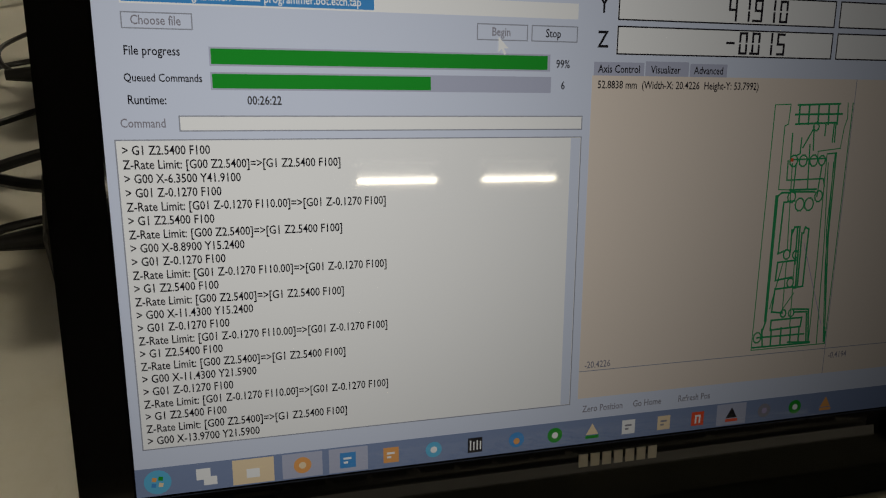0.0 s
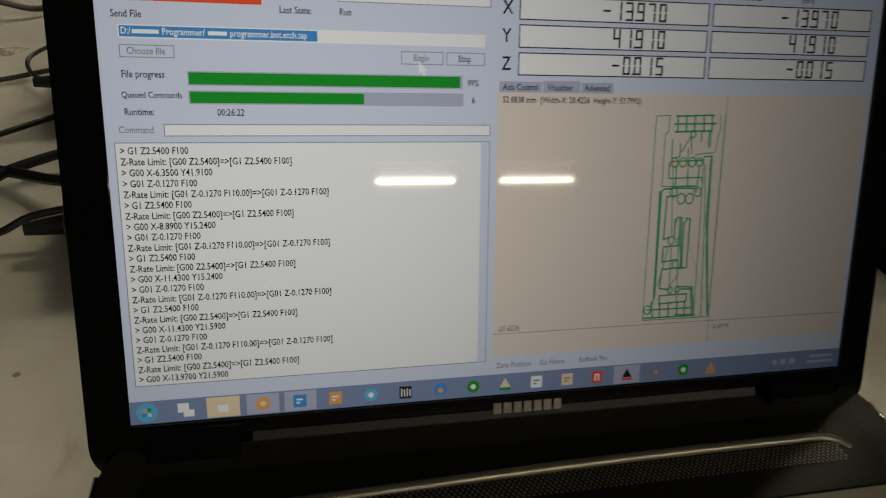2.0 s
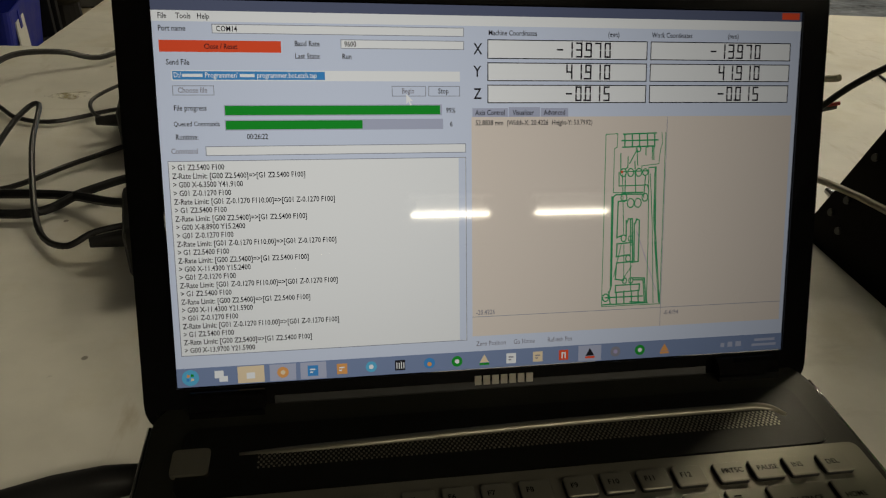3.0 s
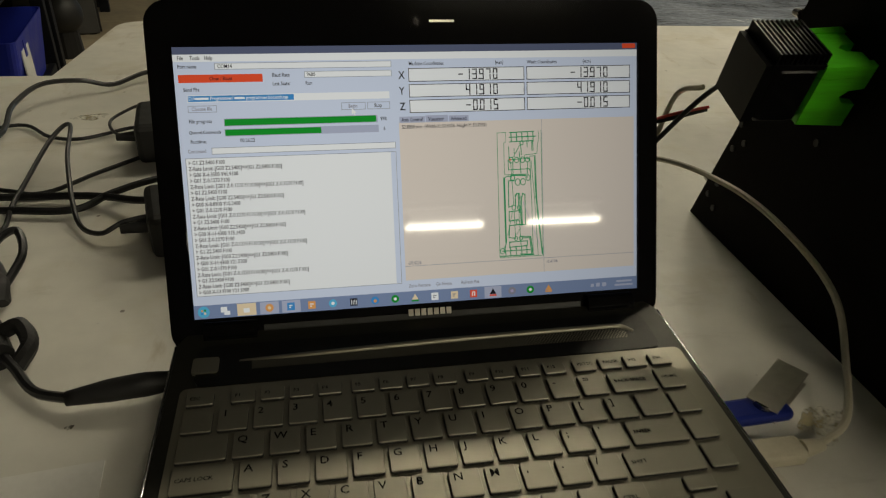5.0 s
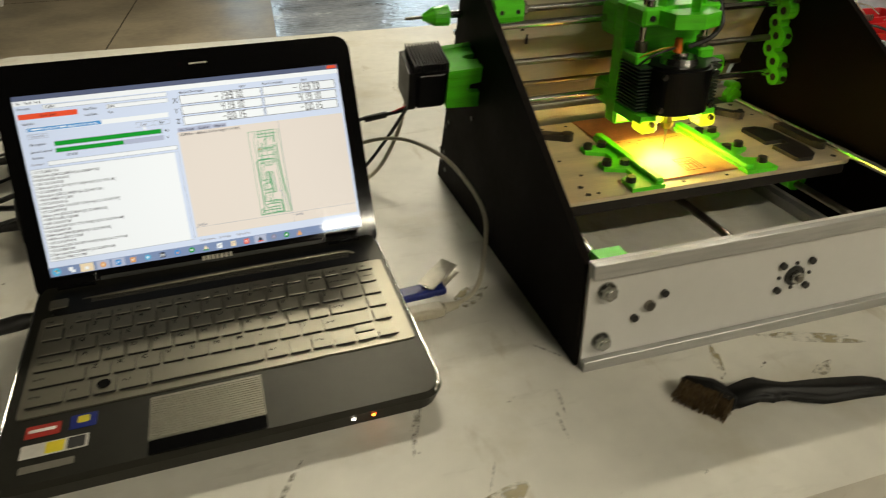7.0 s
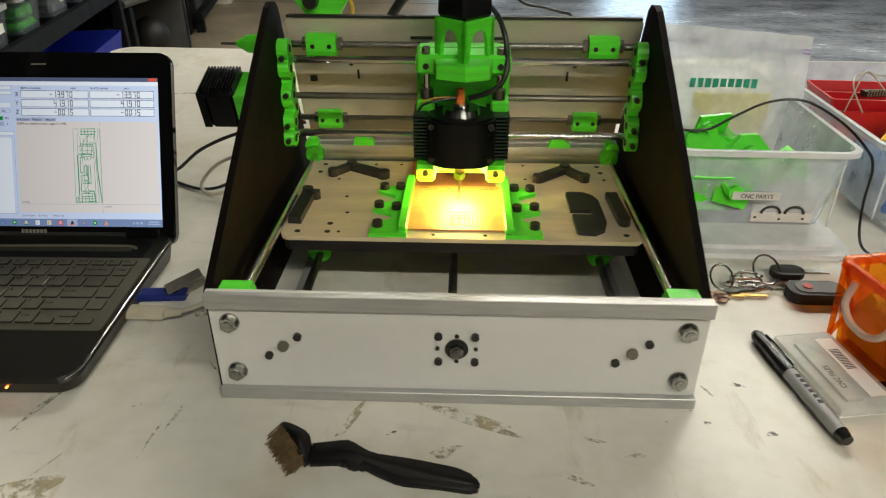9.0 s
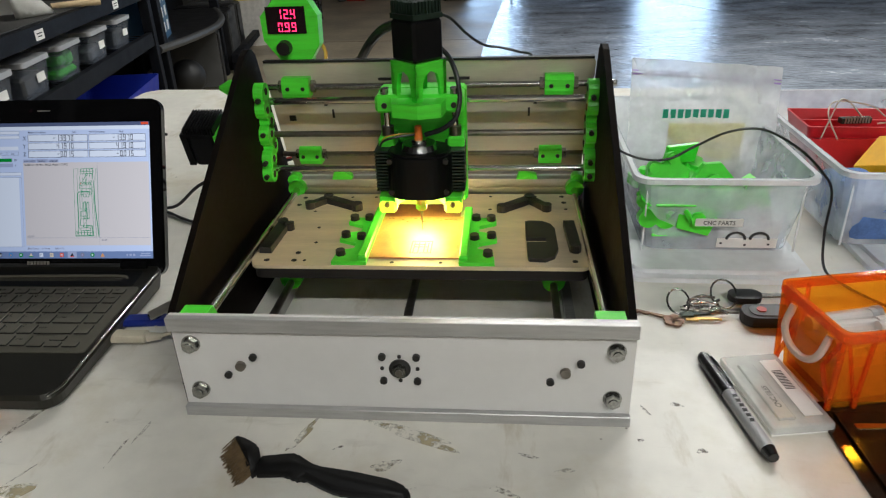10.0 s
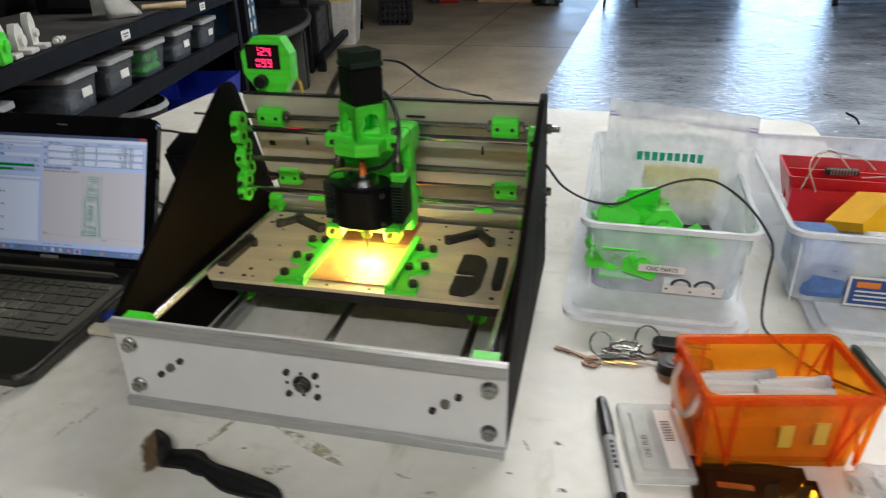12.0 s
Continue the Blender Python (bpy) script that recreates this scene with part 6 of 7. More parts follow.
part("key_bow", bow, "key_brass", kc, "worn brass key bow")
for a, b, w_ in (((-0.022, 0.002, 0.006), (0.016, 0.006, 0.007), 0.0022), ((-0.016, 0.010, 0.009), (0.014, 0.016, 0.010), 0.0020), ((0.004, -0.004, 0.005), (0.018, 0.012, 0.010), 0.0018), ((0.004, -0.006, 0.005), (0.022, -0.010, 0.006), 0.0018)):
    part("clasp", tube(B(), [a, ((a[0] + b[0]) / 2, (a[1] + b[1]) / 2 + 0.003, a[2] + 0.003), b], w_, seg=8), "zinc", kc, "", True)
for x0_, y0_, x1_, y1_, z_, m_ in ((-0.028, -0.012, 0.004, -0.009, 0.004, "fin_dark"), (-0.024, -0.016, 0.014, -0.017, 0.002, "brass"), (-0.026, 0.000, 0.010, -0.004, 0.005, "steel_dark"), (-0.018, 0.006, 0.012, 0.002, 0.007, "zinc")):
    d2 = Vector((x1_ - x0_, y1_ - y0_, 0)).normalized()
    nrm = Vector((-d2.y, d2.x, 0)) * 0.0032
    a_, b_ = Vector((x0_, y0_, 0)), Vector((x1_, y1_, 0))
    mid_ = a_ + d2 * 0.013
    part("flat_key", prism(B(), [tuple((q)[:2]) for q in (a_ - nrm, mid_ - nrm * 1.5, mid_ - nrm * 0.5, b_ - nrm * 0.4, b_ + nrm * 0.5, mid_ + nrm * 0.7, mid_ + nrm * 1.5, a_ + nrm)], z_, 0.0018), m_, kc)
part("chain_link", tube(B(), [(-0.018, 0.0, 0.004), (0.0, -0.008, 0.004), (0.022, -0.004, 0.004), (0.034, -0.008, 0.006)], 0.0016, seg=6), "steel_dark", kc)
part("key_head", prism(B(), rounded(0.030, 0.010, 0.066, 0.032, 0.0105), 0.006, 0.007), "rubber", kc, "black plastic key head")
part("key_blade", box(B(), (0.064, 0.020, 0.008), (0.094, 0.028, 0.0105), 0.0005), "zinc", kc)
part("remote", prism(B(), rounded(0.034, -0.030, 0.092, -0.001, 0.012), 0.001, 0.012), "rubber", kc, "black car remote with red button")
part("remote_face", prism(B(), rounded(0.042, -0.026, 0.088, -0.005, 0.009), 0.013, 0.0012), "pc_grey", kc)
part("remote_button", cyl(B(), (0.054, -0.015, 0.014), (0.054, -0.015, 0.0156), 0.0050), "red_paint", kc)

# scrubbing brush
br_ = thing("wire_brush", (-0.068, -0.078, T), "black handled wire brush with brown bristles", "brush", 0)
bm = B()
# flat moulded handle with a stepped shoulder, lying on its side
prism(bm, [(-0.042, 0.013), (-0.021, 0.017), (-0.012, 0.018), (-0.003, 0.011), (0.007, 0.005), (0.039, 0.000), (0.070, -0.007), (0.083, -0.014), (0.088, -0.024), (0.081, -0.028), (0.062, -0.025), (0.029, -0.022), (0.012, -0.014), (0.0, -0.007), (-0.007, -0.010), (-0.015, -0.004), (-0.042, -0.006)], 0.0015, 0.0105)
bmesh.ops.bevel(bm, geom=bm.edges[:], offset=0.0028, segments=3, affect="EDGES", clamp_overlap=True)
part("handle", bm, "brush_black", br_, "", True)
bm = B()
prism(bm, [(-0.070, 0.028), (-0.065, 0.031), (-0.056, 0.027), (-0.045, 0.020), (-0.041, 0.012), (-0.041, -0.006), (-0.046, -0.005), (-0.056, 0.013)], 0.001, 0.0155)
bmesh.ops.bevel(bm, geom=bm.edges[:], offset=0.0022, segments=2, affect="EDGES", clamp_overlap=True)
part("head", bm, "brush_black", br_, "", True)
bm = B()
rb = random.Random(8)
for i in range(420):
    k_ = rb.uniform(0, 1)
    x, y, z = -0.068 + 0.024 * k_, 0.028 - 0.032 * k_, rb.uniform(0.005, 0.0155)
    dl = rb.uniform(0.008, 0.014)
    dx, dy = -0.78 * dl + rb.uniform(-0.003, 0.003), -0.50 * dl + rb.uniform(-0.003, 0.003)
    tube(bm, [(x, y, z), (x + dx, y + dy, max(0.0006, z - rb.uniform(0.006, 0.012)))], 0.0004, seg=3, n=1, ends=False)
tagged(part("bristles", bm, "bristle", br_, "worn brown bristles"), kind="stuff")

# ---- beside the laptop ----
us = thing("usb_stick", (-0.3235, 0.131, T), "blue swivel memory stick plugged into the laptop", "memory stick", 4)
part("stick", box(B(), (-0.006, -0.009, 0.008), (0.048, 0.009, 0.016), 0.003, 2), "usb_blue", us)
bm = box(B(), (-0.004, -0.0095, -0.005), (0.034, 0.0095, -0.004))
box(bm, (-0.004, -0.0095, 0.0045), (0.034, 0.0095, 0.0055))
bmesh.ops.transform(bm, matrix=pose(0.032, 0.0, 0.0150, 0, -14, 30), verts=bm.verts[:])
part("swivel_cap", bm, "logo_silver", us, "folded steel swivel cap")
part("pivot", cyl(B(), (0.032, 0, 0.016), (0.032, 0, 0.0195), 0.0065, seg=20), "zinc", us)
pl = thing("usb_cable", (0, 0, T), "beige data cable from the laptop to the machine", "cable")
part("plug", box(B(), (-0.331, 0.094, 0.006), (-0.286, 0.110, 0.016), 0.003, 2), "cable_beige", pl)
part("strain_relief", cyl(B(), (-0.286, 0.102, 0.011), (-0.272, 0.104, 0.011), 0.0055, 0.0035), "cable_beige", pl)
part("cord", tube(B(), [(-0.274, 0.104, 0.011), (-0.250, 0.116, 0.016), (-0.230, 0.150, 0.028), (-0.213, 0.195, 0.047), (-0.214, 0.25, 0.061), (-0.226, 0.31, 0.070), (-0.253, 0.372, 0.069), (-0.290, 0.41, 0.057), (-0.335, 0.42, 0.035), (-0.352, 0.40, 0.014), (-0.330, 0.385, 0.008), (-0.285, 0.40, 0.02), (-0.250, 0.42, 0.06), (-0.232, 0.425, 0.11), (-0.222, 0.40, 0.125)], 0.0024, seg=8), "cable_beige", pl)
ml = thing("machine_lead", (0, 0, T), "black lead running from the machine behind the laptop", "cable")
part("cord", tube(B(), [(-0.205, 0.415, 0.10), (-0.25, 0.425, 0.085), (-0.30, 0.43, 0.078), (-0.36, 0.44, 0.05), (-0.42, 0.46, 0.006), (-0.50, 0.50, 0.004)], 0.0024, seg=8), "cable_black", ml)
part("cord", tube(B(), [(-0.215, 0.36, 0.15), (-0.235, 0.38, 0.12), (-0.27, 0.40, 0.06), (-0.31, 0.40, 0.02), (-0.36, 0.41, 0.004), (-0.44, 0.46, 0.004)], 0.0022, seg=8), "cable_black", ml)
part("joint", cyl(B(), (-0.262, 0.4265, 0.083), (-0.290, 0.429, 0.079), 0.0042, seg=10), "bolt_black", ml)
part("red_wire", tube(B(), [(-0.205, 0.412, 0.103), (-0.23, 0.420, 0.095), (-0.258, 0.426, 0.084)], 0.0014, seg=6), "wire_red", ml)

pc = thing("charger_lead", (0, 0, T), "black laptop charger lead with a ferrite lump", "cable")
part("barrel", tube(B(), [(-0.640, 0.198, 0.013), (-0.665, 0.196, 0.012), (-0.700, 0.193, 0.009)], 0.007, seg=12, radii=[0.0060, 0.0075, 0.0070, 0.0045]), "rubber", pc, "", True)
part("cord", tube(B(), [(-0.698, 0.193, 0.009), (-0.722, 0.205, 0.006), (-0.740, 0.226, 0.008), (-0.758, 0.246, 0.010)], 0.0032, seg=8), "cable_black", pc)
bm = cyl(B(), (-0.752, 0.235, 0.010), (-0.772, 0.268, 0.010), 0.0098, seg=14)
part("ferrite", bm, "rubber", pc, "black ferrite lump")
part("velcro", tube(B(), [(-0.742, 0.232, 0.004), (-0.736, 0.244, 0.013), (-0.744, 0.255, 0.020), (-0.756, 0.256, 0.015)], 0.0055, seg=8), "rubber", pc)
part("cord", tube(B(), [(-0.772, 0.266, 0.010), (-0.784, 0.292, 0.012), (-0.792, 0.322, 0.018), (-0.795, 0.355, 0.026), (-0.785, 0.372, 0.028), (-0.776, 0.352, 0.018), (-0.780, 0.318, 0.008), (-0.774, 0.306, 0.006), (-0.786, 0.335, 0.012), (-0.800, 0.352, 0.014), (-0.805, 0.338, 0.006), (-0.83, 0.326, 0.004), (-0.90, 0.322, 0.004), (-1.05, 0.33, 0.004)], 0.0032, seg=8), "cable_black", pc)
part("velcro", tube(B(), [(-0.788, 0.330, 0.012), (-0.778, 0.315, 0.014), (-0.775, 0.300, 0.008)], 0.0052, seg=8), "rubber", pc)


def brick(name, x, y, rz, sx, sy, sz, label):
    b = thing(name, (x, y, T), label, "power adapter", rz, group="power adapters")
    part("body", box(B(), (-sx / 2, -sy / 2, 0), (sx / 2, sy / 2, sz), 0.006, 2), "rubber", b)
    part("strain_relief", cyl(B(), (-sx / 2 - 0.022, 0, sz * 0.4), (-sx / 2, 0, sz * 0.4), 0.0035, 0.006), "rubber", b)
    return b


brick("power_adapter", -0.715, 0.605, 10, 0.062, 0.085, 0.042, "black power adapter lying behind the laptop")
brick("power_adapter", -0.655, 0.405, 14, 0.080, 0.070, 0.038, "black power adapter lying behind the laptop")
for i, (pts, r) in enumerate([
        ([(-1.05, 0.50, 0.006), (-0.90, 0.590, 0.012), (-0.905, 0.70, 0.02), (-0.895, 0.765, 0.024), (-0.860, 0.800, 0.018), (-0.825, 0.815, 0.008), (-0.785, 0.86, 0.012), (-0.70, 0.87, 0.012), (-0.60, 0.84, 0.006)], 0.0042),
        ([(-0.96, 0.625, 0.004), (-0.895, 0.676, 0.004), (-0.85, 0.637, 0.004), (-0.813, 0.628, 0.004), (-0.768, 0.653, 0.006), (-0.745, 0.62, 0.016)], 0.0028),
        ([(-0.742, 0.600, 0.016), (-0.775, 0.625, 0.010), (-0.790, 0.662, 0.012), (-0.770, 0.690, 0.018), (-0.745, 0.665, 0.03)], 0.0024),
        ([(-0.93, 0.26, 0.004), (-0.824, 0.383, 0.004), (-0.825, 0.470, 0.008), (-0.818, 0.56, 0.030), (-0.806, 0.585, 0.036), (-0.792, 0.52, 0.024), (-0.762, 0.43, 0.006), (-0.735, 0.398, 0.008), (-0.715, 0.402, 0.016), (-0.69, 0.410, 0.018)], 0.0030),
        ([(-1.05, 0.52, 0.004), (-0.867, 0.503, 0.004), (-0.809, 0.487, 0.005), (-0.766, 0.534, 0.006), (-0.70, 0.60, 0.006), (-0.60, 0.65, 0.004)], 0.0030),
        ([(-1.05, 0.49, 0.006), (-0.859, 0.480, 0.006), (-0.763, 0.472, 0.008), (-0.715, 0.447, 0.014), (-0.68, 0.43, 0.022)], 0.0048),
        ([(-1.05, 0.455, 0.006), (-0.849, 0.453, 0.006), (-0.772, 0.448, 0.006), (-0.742, 0.473, 0.010), (-0.700, 0.50, 0.012), (-0.62, 0.54, 0.006)], 0.0046)]):
    o = whole("black_cable", tube(B(), pts, r * 0.74, seg=8), "cable_black", "black cord snaking over the table behind the laptop", "cable", group="black cords")
    o.location.z = T
rg = thing("cord_plug", (-0.872, 0.432, T), "round black plug with a ribbed ring on the table", "plug")
part("plug_body", cyl(B(), (0, 0, 0), (0, 0, 0.026), 0.017, seg=20), "rubber", rg)
part("ribbed_ring", cyl(B(), (0, 0, 0.026), (0, 0, 0.031), 0.014, 0.011, seg=20), "pc_grey", rg)
sh = thing("paper_sheet", (-0.742, 0.045, T), "white sheet with a pink strip lying on the table", "paper", 7)
part("sheet", box(B(), (-0.11, -0.16, 0.0004), (0.085, 0.095, 0.0010)), "paper", sh)
part("pink_strip", box(B(), (-0.11, -0.06, 0.0010), (-0.004, 0.045, 0.0014)), "paper_pink", sh)

# ---- shelving along the aisle ----
SHELF = pose(-1.39, 1.278, 0, 0, 0, 10.8)     # x towards the aisle, y along the shelf


def shelf_thing(name, at, label, category, rz=0, group=""):
    b = thing(name, (0, 0, 0), label, category, group=group)
    b.matrix_world = SHELF @ pose(*at, 0, 0, rz)
    return b


su = shelf_thing("shelving_unit", (0, 0, 0), "black shelving unit with a grey board on top", "shelf")
part("front_beam", box(B(), (-0.03, -1.9, 0.777), (0.0, 1.87, 0.838), 0.003), "shelf_black", su)
part("front_beam", box(B(), (-0.03, -1.9, 0.543), (0.0, 1.87, 0.612), 0.003), "shelf_black", su)
part("front_beam", box(B(), (-0.03, -1.9, 0.10), (0.0, 1.87, 0.16), 0.003), "shelf_black", su)
part("top_board", box(B(), (-0.62, -1.9, 0.822), (-0.028, 1.87, 0.8405)), "shelf_board", su, "dusty grey shelf board")
part("bottom_board", box(B(), (-0.62, -1.9, 0.14), (-0.03, 1.87, 0.155)), "shelf_board", su)
bm = B()
for i in range(62):
    y = -1.85 + i * 0.06
    box(bm, (-0.62, y, 0.600), (-0.03, y + 0.005, 0.605))
for x in (-0.12, -0.3, -0.5):
    box(bm, (x, -1.88, 0.5955), (x + 0.006, 1.85, 0.6005))
tagged(part("wire_deck", bm, "shelf_black", su, "black wire shelf deck"), kind="stuff")
for y in (-1.9, 1.875):
    for x in (-0.62, -0.045):
        part("post", box(B(), (x, y, 0), (x + 0.05, y + 0.055, 1.75), 0.003), "shelf_black", su)
# added near-black sheet in place of the shade behind the shelves
part("shade_panel", box(B(), (-0.66, -1.9, 0.0), (-0.645, 1.9, 1.75)), "dark_clutter_shade", su)
for y in (0.578, 1.405):
    lb = part("beam_label", box(B(), (-0.001, y - 0.035, 0.788), (0.001, y + 0.035, 0.822)), "paper", su, "small white label")
    part("print_bar", box(B(), (0.001, y - 0.022, 0.808), (0.0016, y + 0.022, 0.812)), "ink", lb)
    part("print_bar", box(B(), (0.001, y - 0.016, 0.798), (0.0016, y + 0.016, 0.802)), "ink", lb)

for i, (y, mat_in) in enumerate(((-0.235, "grey_junk"), (0.255, "grey_junk"), (0.545, "steel_dark"), (0.855, "green_print"), (1.185, "grey_junk"), (1.52, "pc_grey"))):
    b = shelf_thing("lidded_bin", (-0.19, y, 0.606), "clear lidded bin of parts on the wire shelf", "storage bin", group="lidded bins on the shelf")
    part("body", bin_shell(B(), 0.33, 0.215, 0.112, 0.014), "bin_clear_shaded", b)
    part("lid", prism(B(), rounded(-0.172, -0.113, 0.172, 0.113, 0.02), 0.112, 0.017), "lid_white", b, "white snap lid")
    part("contents", box(B(), (-0.135, -0.085, 0.004), (0.145, 0.085, 0.035 + 0.02 * (i % 3)), 0.012), mat_in, b)
    if i == 3:
        part("contents", box(B(), (0.06, -0.07, 0.05), (0.146, 0.0, 0.085), 0.01), mat_in, b)
        part("contents", box(B(), (0.02, 0.0, 0.04), (0.145, 0.07, 0.095), 0.012), mat_in, b)
    if i != 3:
        part("bin_label", box(B(), (0.160, -0.01, 0.045), (0.1615, 0.055, 0.075)), "paper", b)
# on the top board
sc = thing("white_scoop", (-1.665, 2.03, 0.8405), "white curved plastic scoop standing on the shelf", "scoop", 55)
bm = B()
nn = 14
rows2 = []
for k in range(7):
    t_ = k / 6
    rows2.append([bm.verts.new((0.15 * t_ * 1.0 - 0.06, 0.085 * (1 - 0.35 * t_) * math.cos(math.pi * a / nn), 0.005 + (0.14 * (1 - t_) ** 0.8 + 0.02) * math.sin(math.pi * a / nn))) for a in range(nn + 1)])
for a, b in zip(rows2, rows2[1:]):
    for i in range(nn):
        bm.faces.new((a[i], a[i + 1], b[i + 1], b[i]))
bmesh.ops.solidify(bm, geom=bm.faces[:], thickness=0.012)
part("shell", bm, "plastic_white", sc, "", True)
hm = thing("wooden_tool", (0, 0, 0.8405), "pale wooden tool handle lying on the shelf", "tool handle")
part("shaft", tube(B(), [(-1.66, 2.20, 0.016), (-1.60, 2.26, 0.016), (-1.53, 2.325, 0.016)], 0.014, seg=12, radii=[0.010, 0.012, 0.015]), "wood_pale", hm)
dm = thing("dark_machine", (-1.93, 2.20, 0.8405), "dark boxy machine with a yellow sticker", "machine", 10)
part("body", box(B(), (-0.16, -0.10, 0.0), (0.15, 0.12, 0.17), 0.012, 2), "dark_clutter_shade", dm)
part("front_plate", box(B(), (-0.10, -0.108, 0.02), (0.08, -0.10, 0.14), 0.004), "pc_black", dm)
part("sticker", box(B(), (-0.06, -0.111, 0.105), (-0.01, -0.108, 0.135)), "sticker_yellow", dm)
d2 = thing("printer_frame", (-1.82, 2.72, 0.8405), "dark printer frame with green corner parts", "printer", 10)
part("body", box(B(), (-0.22, -0.16, 0.0), (0.16, 0.16, 0.075), 0.008), "pc_black", d2)
part("bed", box(B(), (-0.19, -0.14, 0.085), (0.14, 0.14, 0.092)), "pc_grey", d2)
for x in (-0.10, -0.02, 0.06, 0.14):
    part("corner_part", box(B(), (x - 0.02, -0.172, 0.045), (x + 0.02, -0.15, 0.085), 0.006), "green_print", d2)
for i, (x, y, h, w) in enumerate(((-1.405, 1.205, 0.095, 0.05), (-1.425, 1.290, 0.085, 0.06), (-1.450, 1.375, 0.105, 0.045))):
    wp = thing("white_bracket", (x - 0.03, y, 0.8405), "white printed bracket standing on the shelf", "machine part", 20, group="white printed brackets")
    bm = B()
    prism(bm, [(-w / 2, 0), (w / 2, 0), (w / 2, h * 0.75), (w / 4, h), (-w / 4, h), (-w / 2, h * 0.7)], -0.01, 0.02, "x")
    part("plate", bm, "plastic_white", wp)
    part("boss", cyl(B(), (0.008, 0, h * 0.45), (0.022, 0, h * 0.45), w * 0.28), "plastic_white", wp)
    part("foot", box(B(), (-0.01, -w / 2, 0.0), (0.045, w / 2, 0.014), 0.002), "plastic_white", wp)
o = thing("white_rod", (-1.47, 1.475, 0.8405), "short white printed rod lying on the shelf", "machine part", 20)
part("rod", cyl(B(), (0, -0.04, 0.009), (0, 0.04, 0.009), 0.008, seg=12), "plastic_white", o)
part("collar", cyl(B(), (0, -0.02, 0.009), (0, 0.0, 0.009), 0.013, seg=12), "plastic_white", o)
o = thing("green_bracket", (-1.375, 1.135, 0.8405), "bright green printed bracket on the shelf", "machine part", 20)
part("plate", box(B(), (-0.025, -0.03, 0.0), (0.02, 0.03, 0.085), 0.008, 2), "green_print", o)
part("hub", cyl(B(), (0.018, 0.0, 0.05), (0.028, 0.0, 0.05), 0.016), "green_print", o)
# under the shelf
to = shelf_thing("blue_tote", (-0.20, 1.53, 0.155), "deep blue plastic tote with a taped note", "tote")
part("body", bin_shell(B(), 0.40, 0.64, 0.25, 0.03, 0.004, 0.03), "tote_blue", to)
part("note", box(B(), (0.192, -0.24, 0.03), (0.197, -0.10, 0.20)), "paper", to, "white paper note")
part("tape", box(B(), (0.197, -0.19, 0.17), (0.200, -0.16, 0.23)), "tote_blue", to)
bu = shelf_thing("black_bucket", (-0.24, 0.86, 0.155), "black round bucket with a shiny lid", "bucket")
part("bucket_body", cyl(B(), (0, 0, 0), (0, 0, 0.30), 0.17, 0.20, seg=32), "pc_black", bu)
part("bucket_lid", cyl(B(), (0, 0, 0.30), (0, 0, 0.32), 0.21, 0.20, seg=32), "lid_white", bu, "pale rim of the lid")
part("lid_top", cyl(B(), (0, 0, 0.32), (0, 0, 0.345), 0.195, 0.16, seg=32), "laptop_black", bu)

# second unit: a curved black desk, towers, crates
s2 = shelf_thing("black_desk", (0, 0, 0), "black desk with a rounded grey edge", "desk")
bm = B()
out = [(-0.7, 2.0), (-0.02, 2.0)] + [(-0.02 + 0.16 * math.sin(math.pi * k / 10), 2.0 + 1.65 * k / 10) for k in range(1, 10)] + [(-0.02, 3.65), (-0.7, 3.65)]
prism(bm, out, 0.485, 0.03)
part("desktop", bm, "pc_black", s2)
bm = tube(B(), [(-0.02, 2.0, 0.50)] + [(-0.015 + 0.16 * math.sin(math.pi * k / 10), 2.0 + 1.65 * k / 10, 0.50) for k in range(1, 10)] + [(-0.02, 3.65, 0.50)], 0.022, seg=8, n=2)
part("edge_trim", bm, "pc_grey", s2)
for y in (2.06, 3.66):
    part("post", box(B(), (-0.06, y, 0), (0.0, y + 0.07, 1.75), 0.004), "shelf_black", s2)
    part("post", box(B(), (-0.70, y, 0), (-0.64, y + 0.07, 1.75), 0.004), "shelf_black", s2)
# added near-black sheet that keeps the depth behind the desk in shade
part("rear_panel", box(B(), (-0.74, 1.95, 0.0), (-0.72, 5.6, 1.75)), "dark_clutter_shade", s2)
part("upper_beam", box(B(), (-0.05, 2.0, 0.98), (-0.01, 5.5, 1.05), 0.003), "shelf_black", s2)
part("upper_board", box(B(), (-0.70, 2.0, 1.03), (-0.05, 5.5, 1.05)), "shelf_board", s2)
bx = shelf_thing("blue_box", (-0.20, 2.30, 0.515), "dark blue carton with white squares", "box", 6)
part("carton", box(B(), (-0.16, -0.13, 0), (0.16, 0.13, 0.29), 0.003), "box_blue", bx)
for i in range(3):
    for y in (-0.07, 0.05):
        part("white_square", box(B(), (0.160, y - 0.025, 0.04 + i * 0.08), (0.1615, y + 0.025, 0.095 + i * 0.08)), "paper", bx)


